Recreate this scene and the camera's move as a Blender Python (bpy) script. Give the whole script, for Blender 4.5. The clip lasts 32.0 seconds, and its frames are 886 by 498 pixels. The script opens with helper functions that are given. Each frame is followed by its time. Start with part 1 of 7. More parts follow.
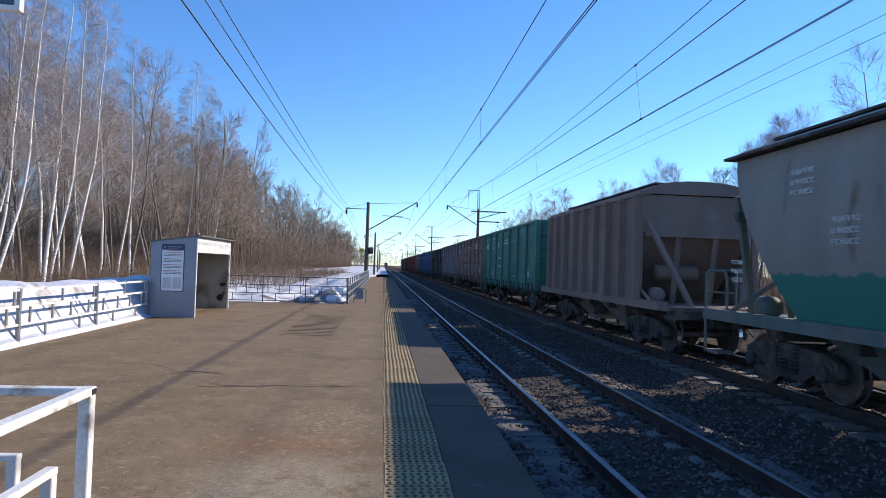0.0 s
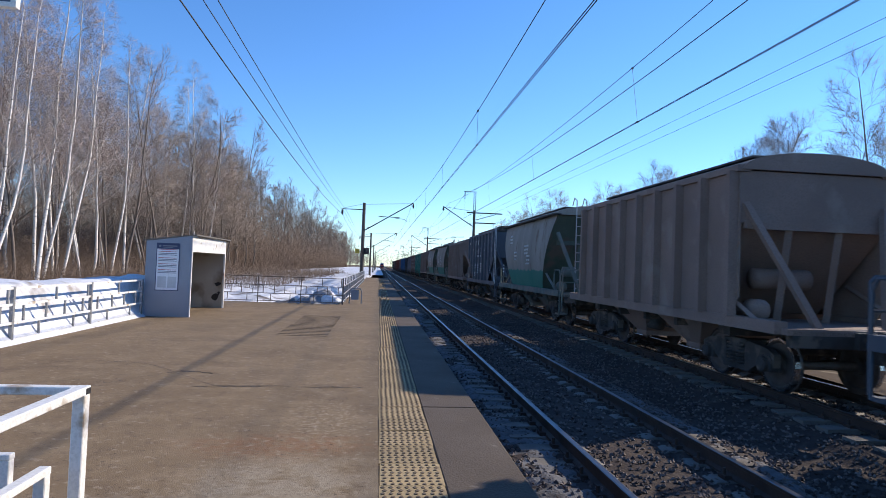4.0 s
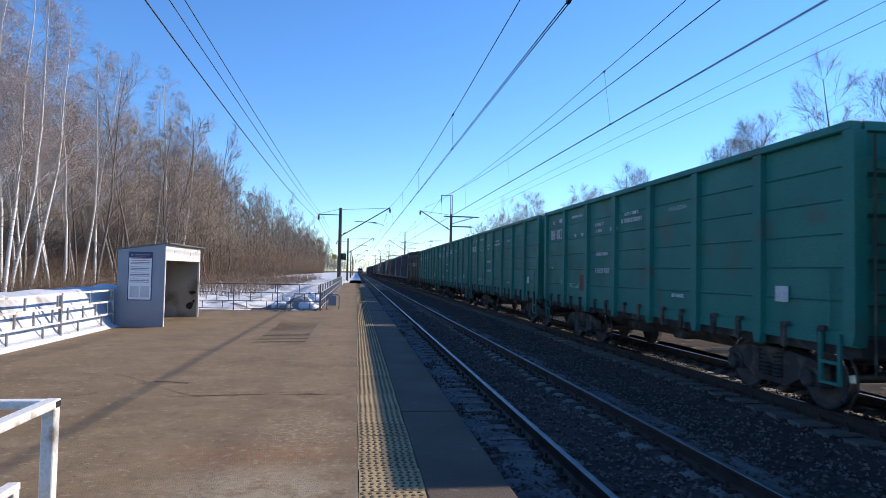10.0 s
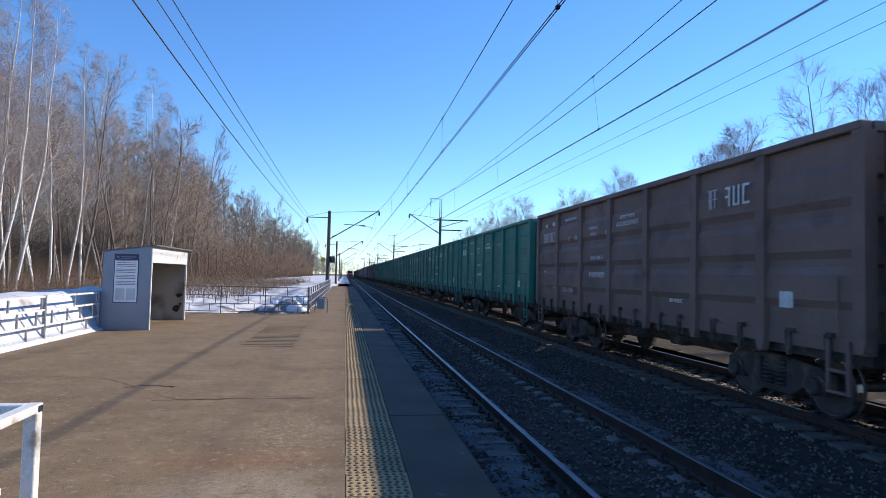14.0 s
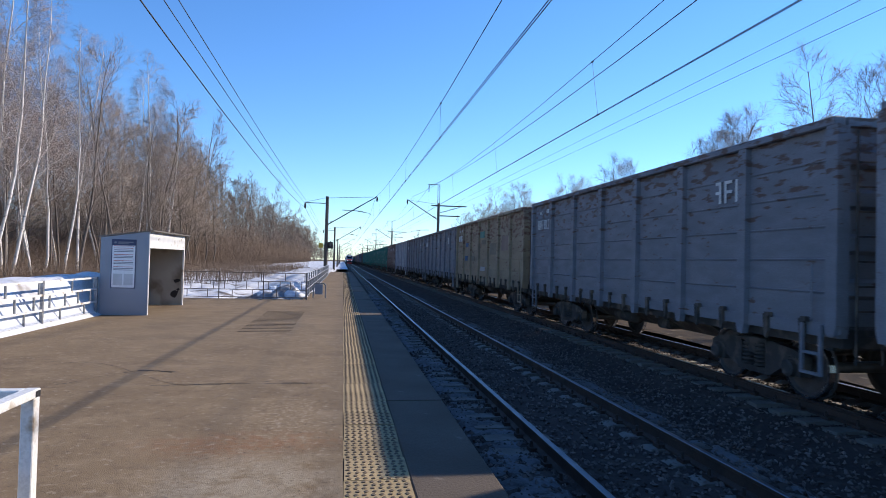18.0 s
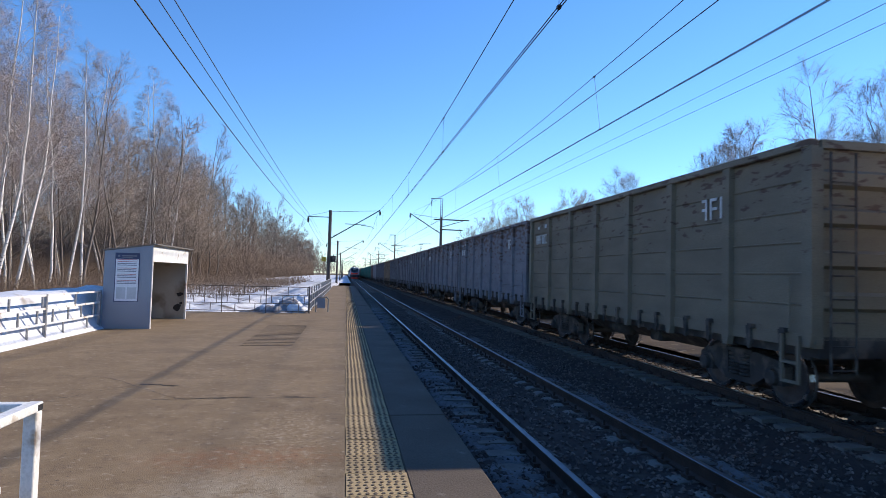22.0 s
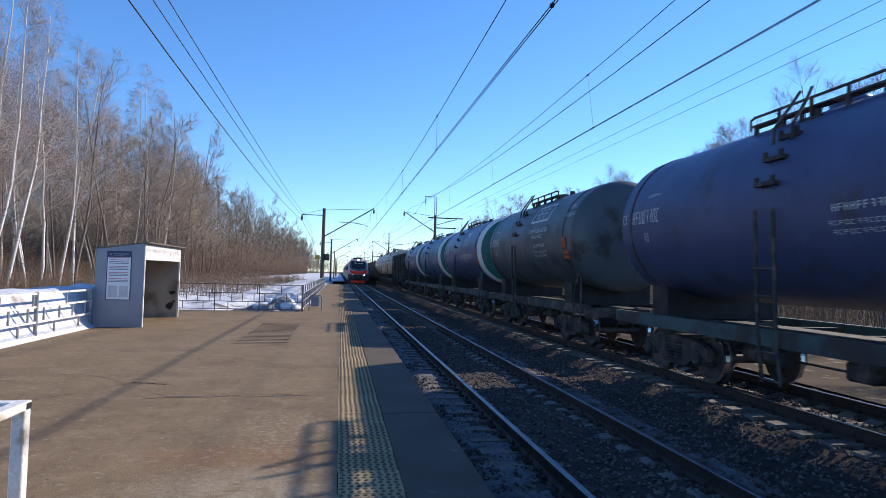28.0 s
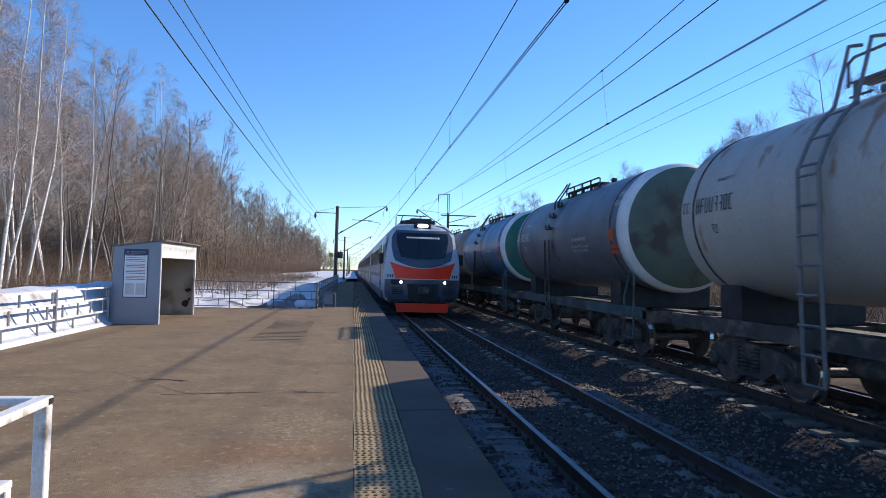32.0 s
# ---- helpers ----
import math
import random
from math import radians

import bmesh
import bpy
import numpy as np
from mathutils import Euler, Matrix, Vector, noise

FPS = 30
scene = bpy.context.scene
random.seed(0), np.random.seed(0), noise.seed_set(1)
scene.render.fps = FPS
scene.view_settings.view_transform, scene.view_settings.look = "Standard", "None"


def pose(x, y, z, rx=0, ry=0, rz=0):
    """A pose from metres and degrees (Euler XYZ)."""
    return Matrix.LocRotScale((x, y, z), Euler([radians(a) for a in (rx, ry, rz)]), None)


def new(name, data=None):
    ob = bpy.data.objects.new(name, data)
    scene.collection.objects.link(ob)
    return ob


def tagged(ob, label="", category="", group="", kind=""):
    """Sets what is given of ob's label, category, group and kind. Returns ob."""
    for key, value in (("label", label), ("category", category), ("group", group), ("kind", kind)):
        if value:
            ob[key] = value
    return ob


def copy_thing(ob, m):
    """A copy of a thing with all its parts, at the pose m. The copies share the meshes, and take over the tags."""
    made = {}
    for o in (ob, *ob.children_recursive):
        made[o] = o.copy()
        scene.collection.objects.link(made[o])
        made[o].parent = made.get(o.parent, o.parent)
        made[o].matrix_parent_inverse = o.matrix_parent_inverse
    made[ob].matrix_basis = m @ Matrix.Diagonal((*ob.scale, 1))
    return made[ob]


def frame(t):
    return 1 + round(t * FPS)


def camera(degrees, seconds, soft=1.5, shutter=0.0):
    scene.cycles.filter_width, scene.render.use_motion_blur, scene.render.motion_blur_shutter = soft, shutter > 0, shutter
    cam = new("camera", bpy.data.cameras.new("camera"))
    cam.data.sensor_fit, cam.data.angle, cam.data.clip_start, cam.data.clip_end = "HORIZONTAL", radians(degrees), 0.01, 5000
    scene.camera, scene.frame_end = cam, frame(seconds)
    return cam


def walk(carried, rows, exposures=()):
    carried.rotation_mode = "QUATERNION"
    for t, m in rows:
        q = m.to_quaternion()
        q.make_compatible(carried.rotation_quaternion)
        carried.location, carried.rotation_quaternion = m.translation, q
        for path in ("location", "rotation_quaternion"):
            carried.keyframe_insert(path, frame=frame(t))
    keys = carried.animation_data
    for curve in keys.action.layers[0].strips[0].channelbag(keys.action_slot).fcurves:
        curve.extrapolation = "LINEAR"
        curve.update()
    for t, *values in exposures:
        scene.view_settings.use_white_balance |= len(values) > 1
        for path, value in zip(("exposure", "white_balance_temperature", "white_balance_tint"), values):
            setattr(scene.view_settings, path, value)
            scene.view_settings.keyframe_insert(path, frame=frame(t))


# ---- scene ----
# camera: seconds, x, y, z, yaw, pitch, roll
cam = camera(71.95, 32.0, 0.75, 0.08)
PATH = [
    (0, -0.008, 0.000, 1.599, -5.56, 1.64, 1.79),
    (0.5, -0.009, 0.006, 1.596, -5.99, 1.56, 1.80),
    (1, -0.010, 0.001, 1.597, -5.76, 1.33, 1.77),
    (1.5, -0.006, 0.005, 1.596, -5.61, 1.35, 1.79),
    (2, 0.003, 0.007, 1.596, -6.17, 1.23, 1.64),
    (2.5, 0.005, 0.006, 1.598, -6.21, 1.37, 1.79),
    (3, -0.008, 0.003, 1.597, -5.62, 1.77, 1.73),
    (3.5, -0.014, 0.004, 1.598, -5.81, 1.75, 2.14),
    (5.5, -0.017, 0.005, 1.600, -6.51, 2.05, 1.91),
    (6, -0.015, 0.004, 1.604, -6.90, 2.47, 1.99),
    (6.5, -0.016, 0.007, 1.602, -7.18, 2.72, 1.88),
    (7, -0.004, -0.001, 1.599, -7.56, 2.56, 1.54),
    (7.5, -0.008, -0.005, 1.597, -7.69, 2.30, 1.15),
    (8, 0.004, 0.002, 1.599, -7.81, 1.61, 1.01),
    (8.5, 0.009, 0.003, 1.597, -8.17, 1.84, 0.78),
    (9, 0.005, 0.005, 1.596, -8.05, 2.03, 1.05),
    (9.5, 0.003, 0.000, 1.599, -8.16, 2.11, 1.12),
    (10, -0.004, -0.006, 1.598, -8.05, 2.19, 1.16),
    (10.5, -0.005, -0.009, 1.604, -8.69, 2.23, 1.37),
    (11, -0.011, -0.002, 1.598, -9.24, 2.17, 1.47),
    (11.5, -0.003, -0.006, 1.596, -8.76, 2.22, 2.52),
    (12, -0.006, 0.004, 1.594, -8.93, 1.73, 2.11),
    (12.5, -0.000, 0.004, 1.602, -9.21, 1.89, 1.19),
    (13, 0.000, -0.000, 1.600, -9.14, 1.72, 1.30),
    (13.5, -0.007, 0.002, 1.599, -8.89, 2.01, 1.48),
    (14, -0.001, -0.004, 1.601, -9.07, 2.53, 1.37),
    (14.5, -0.007, 0.005, 1.600, -9.17, 2.35, 1.37),
    (16.5, 0.016, 0.003, 1.603, -9.47, 1.71, 1.61),
    (17, 0.015, -0.004, 1.601, -9.70, 1.07, 1.17),
    (17.5, 0.016, 0.004, 1.602, -9.52, 0.79, 1.21),
    (18, 0.004, 0.003, 1.602, -9.28, 1.21, 1.46),
    (18.5, -0.003, -0.007, 1.604, -8.93, 2.11, 1.49),
    (19, -0.008, -0.000, 1.598, -8.85, 2.10, 1.21),
    (19.5, -0.015, 0.007, 1.601, -8.94, 2.11, 1.40),
    (20, -0.005, -0.002, 1.603, -9.27, 2.14, 1.49),
    (20.5, 0.001, -0.007, 1.600, -8.89, 2.58, 1.50),
    (21, 0.007, -0.008, 1.606, -8.67, 2.06, 1.56),
    (21.5, 0.011, -0.003, 1.602, -8.97, 2.12, 1.49),
    (22, 0.003, -0.004, 1.602, -8.99, 2.50, 1.51),
    (22.5, -0.003, -0.007, 1.603, -9.28, 2.78, 1.62),
    (23, -0.012, -0.005, 1.604, -9.44, 2.79, 1.84),
    (23.5, -0.013, -0.011, 1.607, -9.46, 2.86, 1.62),
    (24, -0.008, -0.014, 1.606, -9.57, 2.73, 1.64),
    (24.5, -0.014, -0.013, 1.604, -9.48, 2.89, 1.57),
    (25, -0.009, -0.010, 1.604, -9.57, 2.84, 1.55),
    (25.5, 0.001, -0.012, 1.604, -9.69, 2.11, 1.71),
    (27.5, 0.022, -0.004, 1.600, -9.53, 2.19, 1.43),
    (28, 0.018, -0.006, 1.600, -9.55, 2.35, 1.50),
    (28.5, 0.015, -0.006, 1.594, -9.37, 2.57, 1.43),
    (29, 0.008, -0.007, 1.590, -9.21, 2.41, 1.43),
    (29.5, 0.003, -0.008, 1.595, -9.02, 2.37, 1.30),
    (30, 0.000, -0.000, 1.598, -8.89, 2.60, 1.18),
    (30.5, -0.009, -0.010, 1.591, -8.78, 2.68, 1.33),
    (31, -0.012, -0.003, 1.597, -8.64, 2.50, 1.50),
    (31.5, -0.005, -0.004, 1.592, -8.69, 2.31, 1.52),
    (32, -0.002, 0.010, 1.594, -8.36, 2.09, 1.43),
]


def view(x, y, z, yaw, pitch, roll):
    return pose(x, y, z, 0, 0, yaw) @ pose(0, 0, 0, 90 + pitch) @ pose(0, 0, 0, 0, 0, roll)


walk(cam, [(r[0], view(*r[1:])) for r in PATH], [(0, 0.45, 6050, 10), (32, 0.45, 6050, 10)])

# light: low spring sun on the far side of the trains, a little ahead of the camera
SUN = Vector((1.65, 0.71, 1.0)).normalized()
world = bpy.data.worlds.new("sky")
scene.world = world
world.use_nodes = True
wn = world.node_tree
sky = wn.nodes.new("ShaderNodeTexSky")
sky.sky_type = "NISHITA"
sky.sun_disc = False
sky.sun_elevation = math.asin(SUN.z)
sky.sun_rotation = math.atan2(SUN.x, SUN.y)
sky.altitude, sky.air_density, sky.dust_density, sky.ozone_density = 150, 1.0, 0.0, 3.0
tone = wn.nodes.new("ShaderNodeHueSaturation")
tone.inputs["Saturation"].default_value = 1.12
wn.links.new(sky.outputs["Color"], tone.inputs["Color"])
cool = wn.nodes.new("ShaderNodeMix")
cool.data_type, cool.blend_type = "RGBA", "MULTIPLY"
cool.inputs["Factor"].default_value, cool.inputs["B"].default_value = 1.0, (0.82, 0.955, 1.13, 1)
wn.links.new(tone.outputs["Color"], cool.inputs["A"])
wn.links.new(cool.outputs["Result"], wn.nodes["Background"].inputs["Color"])
wn.nodes["Background"].inputs["Strength"].default_value = 0.135
sun = new("sun", bpy.data.lights.new("sun", "SUN"))
sun.data.energy, sun.data.angle, sun.data.color = 4.9, radians(0.5), (1.0, 0.84, 0.66)
sun.matrix_world = Matrix.Translation((60, -20, 40)) @ SUN.to_track_quat("Z", "Y").to_matrix().to_4x4()

# ------------------------------------------------------------------ mesh tools
RAIL = -0.375       # rail head; the platform's top is z = 0
AX1, AX2 = 3.13, 8.0  # axes of the near and the far track
BED = RAIL - 0.19   # sleeper tops


def box(bm, x0, x1, y0, y1, z0, z1, bevel=0.0):
    vs = [bm.verts.new((x, y, z)) for x in (x0, x1) for y in (y0, y1) for z in (z0, z1)]
    fs = [bm.faces.new([vs[i] for i in q]) for q in
          ((0, 1, 3, 2), (4, 6, 7, 5), (0, 4, 5, 1), (2, 3, 7, 6), (0, 2, 6, 4), (1, 5, 7, 3))]
    if bevel:
        es = list({e for f in fs for e in f.edges})
        bmesh.ops.bevel(bm, geom=es, offset=bevel, segments=1, affect="EDGES", profile=0.5)
    return bm


def cyl(bm, p0, p1, r0, r1=None, seg=10, caps=True):
    p0, p1 = Vector(p0), Vector(p1)
    r1 = r0 if r1 is None else r1
    q = (p1 - p0).to_track_quat("Z", "Y")
    rings = []
    for p, r in ((p0, r0), (p1, r1)):
        rings.append([bm.verts.new(p + q @ Vector((r * math.cos(k * math.tau / seg), r * math.sin(k * math.tau / seg), 0)))
                      for k in range(seg)])
    for k in range(seg):
        bm.faces.new((rings[0][k], rings[0][(k + 1) % seg], rings[1][(k + 1) % seg], rings[1][k]))
    if caps:
        bm.faces.new(rings[0][::-1])
        bm.faces.new(rings[1])
    return bm


def path_tube(bm, pts, r, seg=6):
    """One bent tube through the points."""
    pts = [Vector(p) for p in pts]
    prev = None
    for k, p in enumerate(pts):
        d = ((p - pts[k - 1]).normalized() if k else Vector()) + ((pts[k + 1] - p).normalized() if k + 1 < len(pts) else Vector())
        q = d.to_track_quat("Z", "Y")
        ring = [bm.verts.new(p + q @ Vector((r * math.cos(a * math.tau / seg), r * math.sin(a * math.tau / seg), 0))) for a in range(seg)]
        if prev:
            # start the ring at the vertex nearest to the last ring's first
            o = min(range(seg), key=lambda a: ((ring[a].co - p) - (prev[0].co - pts[k - 1])).length)
            ring = ring[o:] + ring[:o]
            for a in range(seg):
                bm.faces.new((prev[a], prev[(a + 1) % seg], ring[(a + 1) % seg], ring[a]))
        else:
            bm.faces.new(ring[::-1])
        prev = ring
    bm.faces.new(prev)
    return bm


def prism(bm, pts, axis, a, b):
    """A polygon of (u, v) drawn along an axis from a to b: axis x gives (y, z), y gives (x, z), z gives (x, y)."""
    def at(u, v, w):
        return {"x": (w, u, v), "y": (u, w, v), "z": (u, v, w)}[axis]
    lo = [bm.verts.new(at(u, v, a)) for u, v in pts]
    hi = [bm.verts.new(at(u, v, b)) for u, v in pts]
    n = len(pts)
    faces = [bm.faces.new(lo[::-1]), bm.faces.new(hi)]
    for k in range(n):
        faces.append(bm.faces.new((lo[k], lo[(k + 1) % n], hi[(k + 1) % n], hi[k])))
    bmesh.ops.recalc_face_normals(bm, faces=faces)
    return bm


def lathe(bm, profile, axis="x", centre=(0, 0, 0), seg=24):
    """Rings of (along, radius) round an axis."""
    c = Vector(centre)
    rings = []
    for w, r in profile:
        ring = []
        for k in range(seg):
            a = k * math.tau / seg
            u, v = r * math.cos(a), r * math.sin(a)
            ring.append(bm.verts.new(c + Vector({"x": (w, u, v), "y": (u, w, v), "z": (u, v, w)}[axis])))
        rings.append(ring)
    fs = []
    for a, b in zip(rings, rings[1:]):
        for k in range(seg):
            fs.append(bm.faces.new((a[k], a[(k + 1) % seg], b[(k + 1) % seg], b[k])))
    fs.append(bm.faces.new(rings[0]))
    fs.append(bm.faces.new(rings[-1]))
    bmesh.ops.recalc_face_normals(bm, faces=fs)
    return bm


def skin(bm, loops, close=True):
    """Joins loops of equal length into a skin."""
    rings = [[bm.verts.new(p) for p in lp] for lp in loops]
    for a, b in zip(rings, rings[1:]):
        n = len(a)
        for k in range(n if close else n - 1):
            bm.faces.new((a[k], a[(k + 1) % n], b[(k + 1) % n], b[k]))
    return rings


def mesh_of(name, bm, material, smooth=False):
    me = bpy.data.meshes.new(name)
    bm.normal_update()
    bm.to_mesh(me)
    bm.free()
    if material:
        me.materials.append(material)
    if smooth:
        me.polygons.foreach_set("use_smooth", [True] * len(me.polygons))
    return me


def part(name, bm, material, parent, label="", smooth=False):
    ob = new(name, mesh_of(name, bm, material, smooth))
    ob.parent = parent
    if label:
        tagged(ob, label)
    return ob


def put(name, me, parent, m):
    """One more object on a mesh that is there already."""
    ob = new(name, me)
    ob.parent = parent
    ob.matrix_basis = m
    return ob


def thing(name, label, category, group="", kind="", at=(0, 0, 0)):
    ob = new(name)
    ob.location = at
    return tagged(ob, label, category, group, kind)


def solid(name, bm, material, label, category="", group="", kind="", smooth=False):
    return tagged(new(name, mesh_of(name, bm, material, smooth)), label, category, group, kind)


# ------------------------------------------------------------------ materials
def mat(name, c1, c2=None, scale=3.0, fine=40.0, rough=0.7, metal=0.0, bump=0.15, dirt=None, dirt_amount=0.0,
        dirt_scale=1.2, stretch=(1, 1, 1), random_value=0.0, spec=0.4, streak=None, streak_at=(0.0, 0.6), coat=None, coat_z=(1.2, 2.6), grain=0.72, dirt_z=None):
    m = bpy.data.materials.new(name)
    m.use_nodes = True
    nt = m.node_tree
    N, L = nt.nodes, nt.links
    b = N["Principled BSDF"]
    b.inputs["Roughness"].default_value, b.inputs["Metallic"].default_value = rough, metal
    b.inputs["Specular IOR Level"].default_value = spec
    co = N.new("ShaderNodeTexCoord")
    mp = N.new("ShaderNodeMapping")
    mp.inputs["Scale"].default_value = stretch
    L.new(co.outputs["Object"], mp.inputs["Vector"])

    def noise_at(s, detail=5):
        t = N.new("ShaderNodeTexNoise")
        t.inputs["Scale"].default_value, t.inputs["Detail"].default_value = s, detail
        L.new(mp.outputs["Vector"], t.inputs["Vector"])
        return t

    def mix(fac, a, bb):
        x = N.new("ShaderNodeMix")
        x.data_type = "RGBA"
        for sock, val in ((x.inputs["Factor"], fac), (x.inputs["A"], a), (x.inputs["B"], bb)):
            if isinstance(val, bpy.types.NodeSocket):
                L.new(val, sock)
            else:
                sock.default_value = val if isinstance(val, float) else (*val, 1)
        return x.outputs["Result"]

    def ramp(sock, lo, hi):
        r = N.new("ShaderNodeMapRange")
        r.inputs["From Min"].default_value, r.inputs["From Max"].default_value = lo, hi
        L.new(sock, r.inputs["Value"])
        return r.outputs["Result"]

    c2 = c2 or tuple(v * 0.8 for v in c1)
    big, small = noise_at(scale), noise_at(fine, 3)
    col = mix(ramp(big.outputs["Fac"], 0.35, 0.65), c1, c2)
    dark = tuple(v * grain for v in c1)
    col = mix(ramp(small.outputs["Fac"], 0.42, 0.8), col, dark)
    def along(axis):
        sp = N.new("ShaderNodeSeparateXYZ")
        L.new(co.outputs["Object"], sp.inputs["Vector"])
        return sp.outputs[axis]

    def calc(op, a, bb):
        x = N.new("ShaderNodeMath")
        x.operation = op
        for sock, val in zip(x.inputs, (a, bb)):
            if isinstance(val, bpy.types.NodeSocket):
                L.new(val, sock)
            else:
                sock.default_value = val
        return x.outputs["Value"]
    if dirt:
        d = noise_at(dirt_scale, 8).outputs["Fac"]
        if dirt_z:
            # rust gathers towards one height
            d = calc("ADD", d, calc("MULTIPLY", ramp(along("Z"), dirt_z[0], dirt_z[1]), 0.16))
        col = mix(ramp(d, 0.62 - dirt_amount * 0.35, 0.70 - dirt_amount * 0.25), col, dirt)
    if coat:
        # a second paint that shows through in ragged patches, mostly low on the body
        d = noise_at(dirt_scale * 1.3, 7)
        v = calc("ADD", calc("MULTIPLY", d.outputs["Fac"], 1.5), ramp(along("Z"), coat_z[1], coat_z[0]))
        col = mix(ramp(v, 1.08, 1.22), col, coat)
    if streak:
        # spilled oil running down from the hatch
        d = noise_at(1.6, 6)
        off = calc("ABSOLUTE", calc("SUBTRACT", along("Y"), streak_at[0]), 0.0)
        v = calc("SUBTRACT", calc("ADD", d.outputs["Fac"], streak_at[1] - 0.5), calc("MULTIPLY", off, 0.75))
        col = mix(ramp(v, -0.05, 0.25), col, streak)
    if random_value:
        oi = N.new("ShaderNodeObjectInfo")
        hs = N.new("ShaderNodeHueSaturation")
        L.new(ramp(oi.outputs["Random"], 0, 1), hs.inputs["Value"])
        r = hs.inputs["Value"].links[0].from_node
        r.inputs["To Min"].default_value, r.inputs["To Max"].default_value = 1 - random_value, 1 + random_value
        L.new(col, hs.inputs["Color"])
        col = hs.outputs["Color"]
    L.new(col, b.inputs["Base Color"])
    if bump:
        bp = N.new("ShaderNodeBump")
        bp.inputs["Strength"].default_value, bp.inputs["Distance"].default_value = bump, 0.02
        L.new(small.outputs["Fac"], bp.inputs["Height"])
        L.new(bp.outputs["Normal"], b.inputs["Normal"])
        rr = ramp(big.outputs["Fac"], 0.2, 0.8)
        q = rr.node
        q.inputs["To Min"].default_value, q.inputs["To Max"].default_value = max(rough - 0.12, 0.05), min(rough + 0.1, 1)
        L.new(rr, b.inputs["Roughness"])
    return m


def glow(name, colour, strength):
    m = mat(name, colour, bump=0)
    b = m.node_tree.nodes["Principled BSDF"]
    b.inputs["Emission Color"].default_value = (*colour, 1)
    b.inputs["Emission Strength"].default_value = strength
    return m


M_ASPHALT = mat("worn_asphalt", (0.228, 0.156, 0.08), (0.192, 0.13, 0.0672), 0.35, 110, 0.92, bump=0.28, dirt=(0.272, 0.208, 0.136), dirt_amount=-0.1, dirt_scale=4.0, grain=0.6)
M_CONCRETE = mat("platform_edge_concrete", (0.094, 0.070, 0.048), (0.072, 0.054, 0.039), 1.0, 50, 0.88, bump=0.3, dirt=(0.19, 0.16, 0.13), dirt_amount=-0.1, dirt_scale=3.0)
M_TACTILE = mat("yellow_tactile_tile", (0.395, 0.29, 0.143), (0.311, 0.231, 0.118), 2.5, 60, 0.88, bump=0.15, dirt=(0.168, 0.126, 0.084), dirt_amount=0.2, dirt_scale=2.0, random_value=0.16)
# dark colour on the studs stands in for the small shadows of the raised pattern
M_STUD = mat("shadow_dark_stud", (0.113, 0.084, 0.0554), (0.155, 0.116, 0.0739), 2.0, 60, 0.9, bump=0.1, random_value=0.2)
M_BALLAST = mat("ballast_gravel", (0.0738, 0.0586, 0.052), (0.0473, 0.0388, 0.036), 1.2, 22, 0.95, bump=0.9, dirt=(0.0804, 0.0644, 0.053), dirt_amount=0.25, dirt_scale=4, spec=0.08)
M_SLEEPER = mat("concrete_sleeper", (0.195, 0.179, 0.156), (0.125, 0.113, 0.0975), 2, 40, 0.9, bump=0.3, dirt=(0.0702, 0.0585, 0.0491), dirt_amount=0.25)
M_RAIL = mat("rail_side_rust", (0.075, 0.05, 0.038), (0.05, 0.036, 0.03), 3, 40, 0.7, 0.3)
M_RAILTOP = mat("polished_rail_head", (0.22, 0.225, 0.24), (0.17, 0.175, 0.19), 3, 50, 0.38, 1.0, bump=0.02)
M_SNOW = mat("old_snow", (0.702, 0.72, 0.756), (0.558, 0.576, 0.612), 0.6, 12, 0.65, bump=0.4, dirt=(0.27, 0.243, 0.216), dirt_amount=0.12, dirt_scale=0.8)
M_OLDSNOW = mat("dirty_lumpy_snow", (0.63, 0.639, 0.657), (0.468, 0.468, 0.477), 1.1, 9, 0.7, bump=0.8, dirt=(0.117, 0.0945, 0.0765), dirt_amount=0.2, dirt_scale=0.55)
# dirty snow of the heap, its base colour darkened to paint in the shaded side
M_HEAP = mat("shade_grey_dirty_snow", (0.30, 0.30, 0.31), (0.17, 0.165, 0.165), 1.6, 14, 0.85, bump=0.9, dirt=(0.075, 0.065, 0.058), dirt_amount=0.4, dirt_scale=1.1)
M_GRASS = mat("dry_grass_ground", (0.16, 0.115, 0.07), (0.10, 0.075, 0.05), 0.5, 15, 0.95, bump=0.7, spec=0.05, dirt=(0.20, 0.155, 0.09), dirt_amount=0.3)
M_VERGE = mat("thawing_grass_verge", (0.10, 0.072, 0.046), (0.066, 0.05, 0.035), 0.4, 12, 0.95, bump=0.6, spec=0.05, dirt=(0.22, 0.175, 0.115), dirt_amount=0.0, dirt_scale=1.5)
M_WHITE = mat("white_painted_steel", (0.74, 0.74, 0.72), (0.66, 0.66, 0.65), 4, 60, 0.5, dirt=(0.35, 0.28, 0.2), dirt_amount=0.06, dirt_scale=6)
M_KIOSK = mat("grey_painted_sheet", (0.276, 0.301, 0.354), (0.242, 0.267, 0.315), 1.5, 40, 0.5, bump=0.06)
M_STEEL = mat("galvanised_steel", (0.42, 0.43, 0.45), (0.34, 0.35, 0.37), 4, 60, 0.45, 0.6)
M_DARK = mat("dark_steel", (0.032, 0.032, 0.036), (0.02, 0.02, 0.022), 3, 40, 0.6, 0.2)
M_CHASSIS = mat("dusty_black_chassis", (0.068, 0.06, 0.055), (0.042, 0.038, 0.036), 2.5, 40, 0.8, 0.1, bump=0.25, dirt=(0.13, 0.108, 0.088), dirt_amount=0.3, dirt_scale=3)
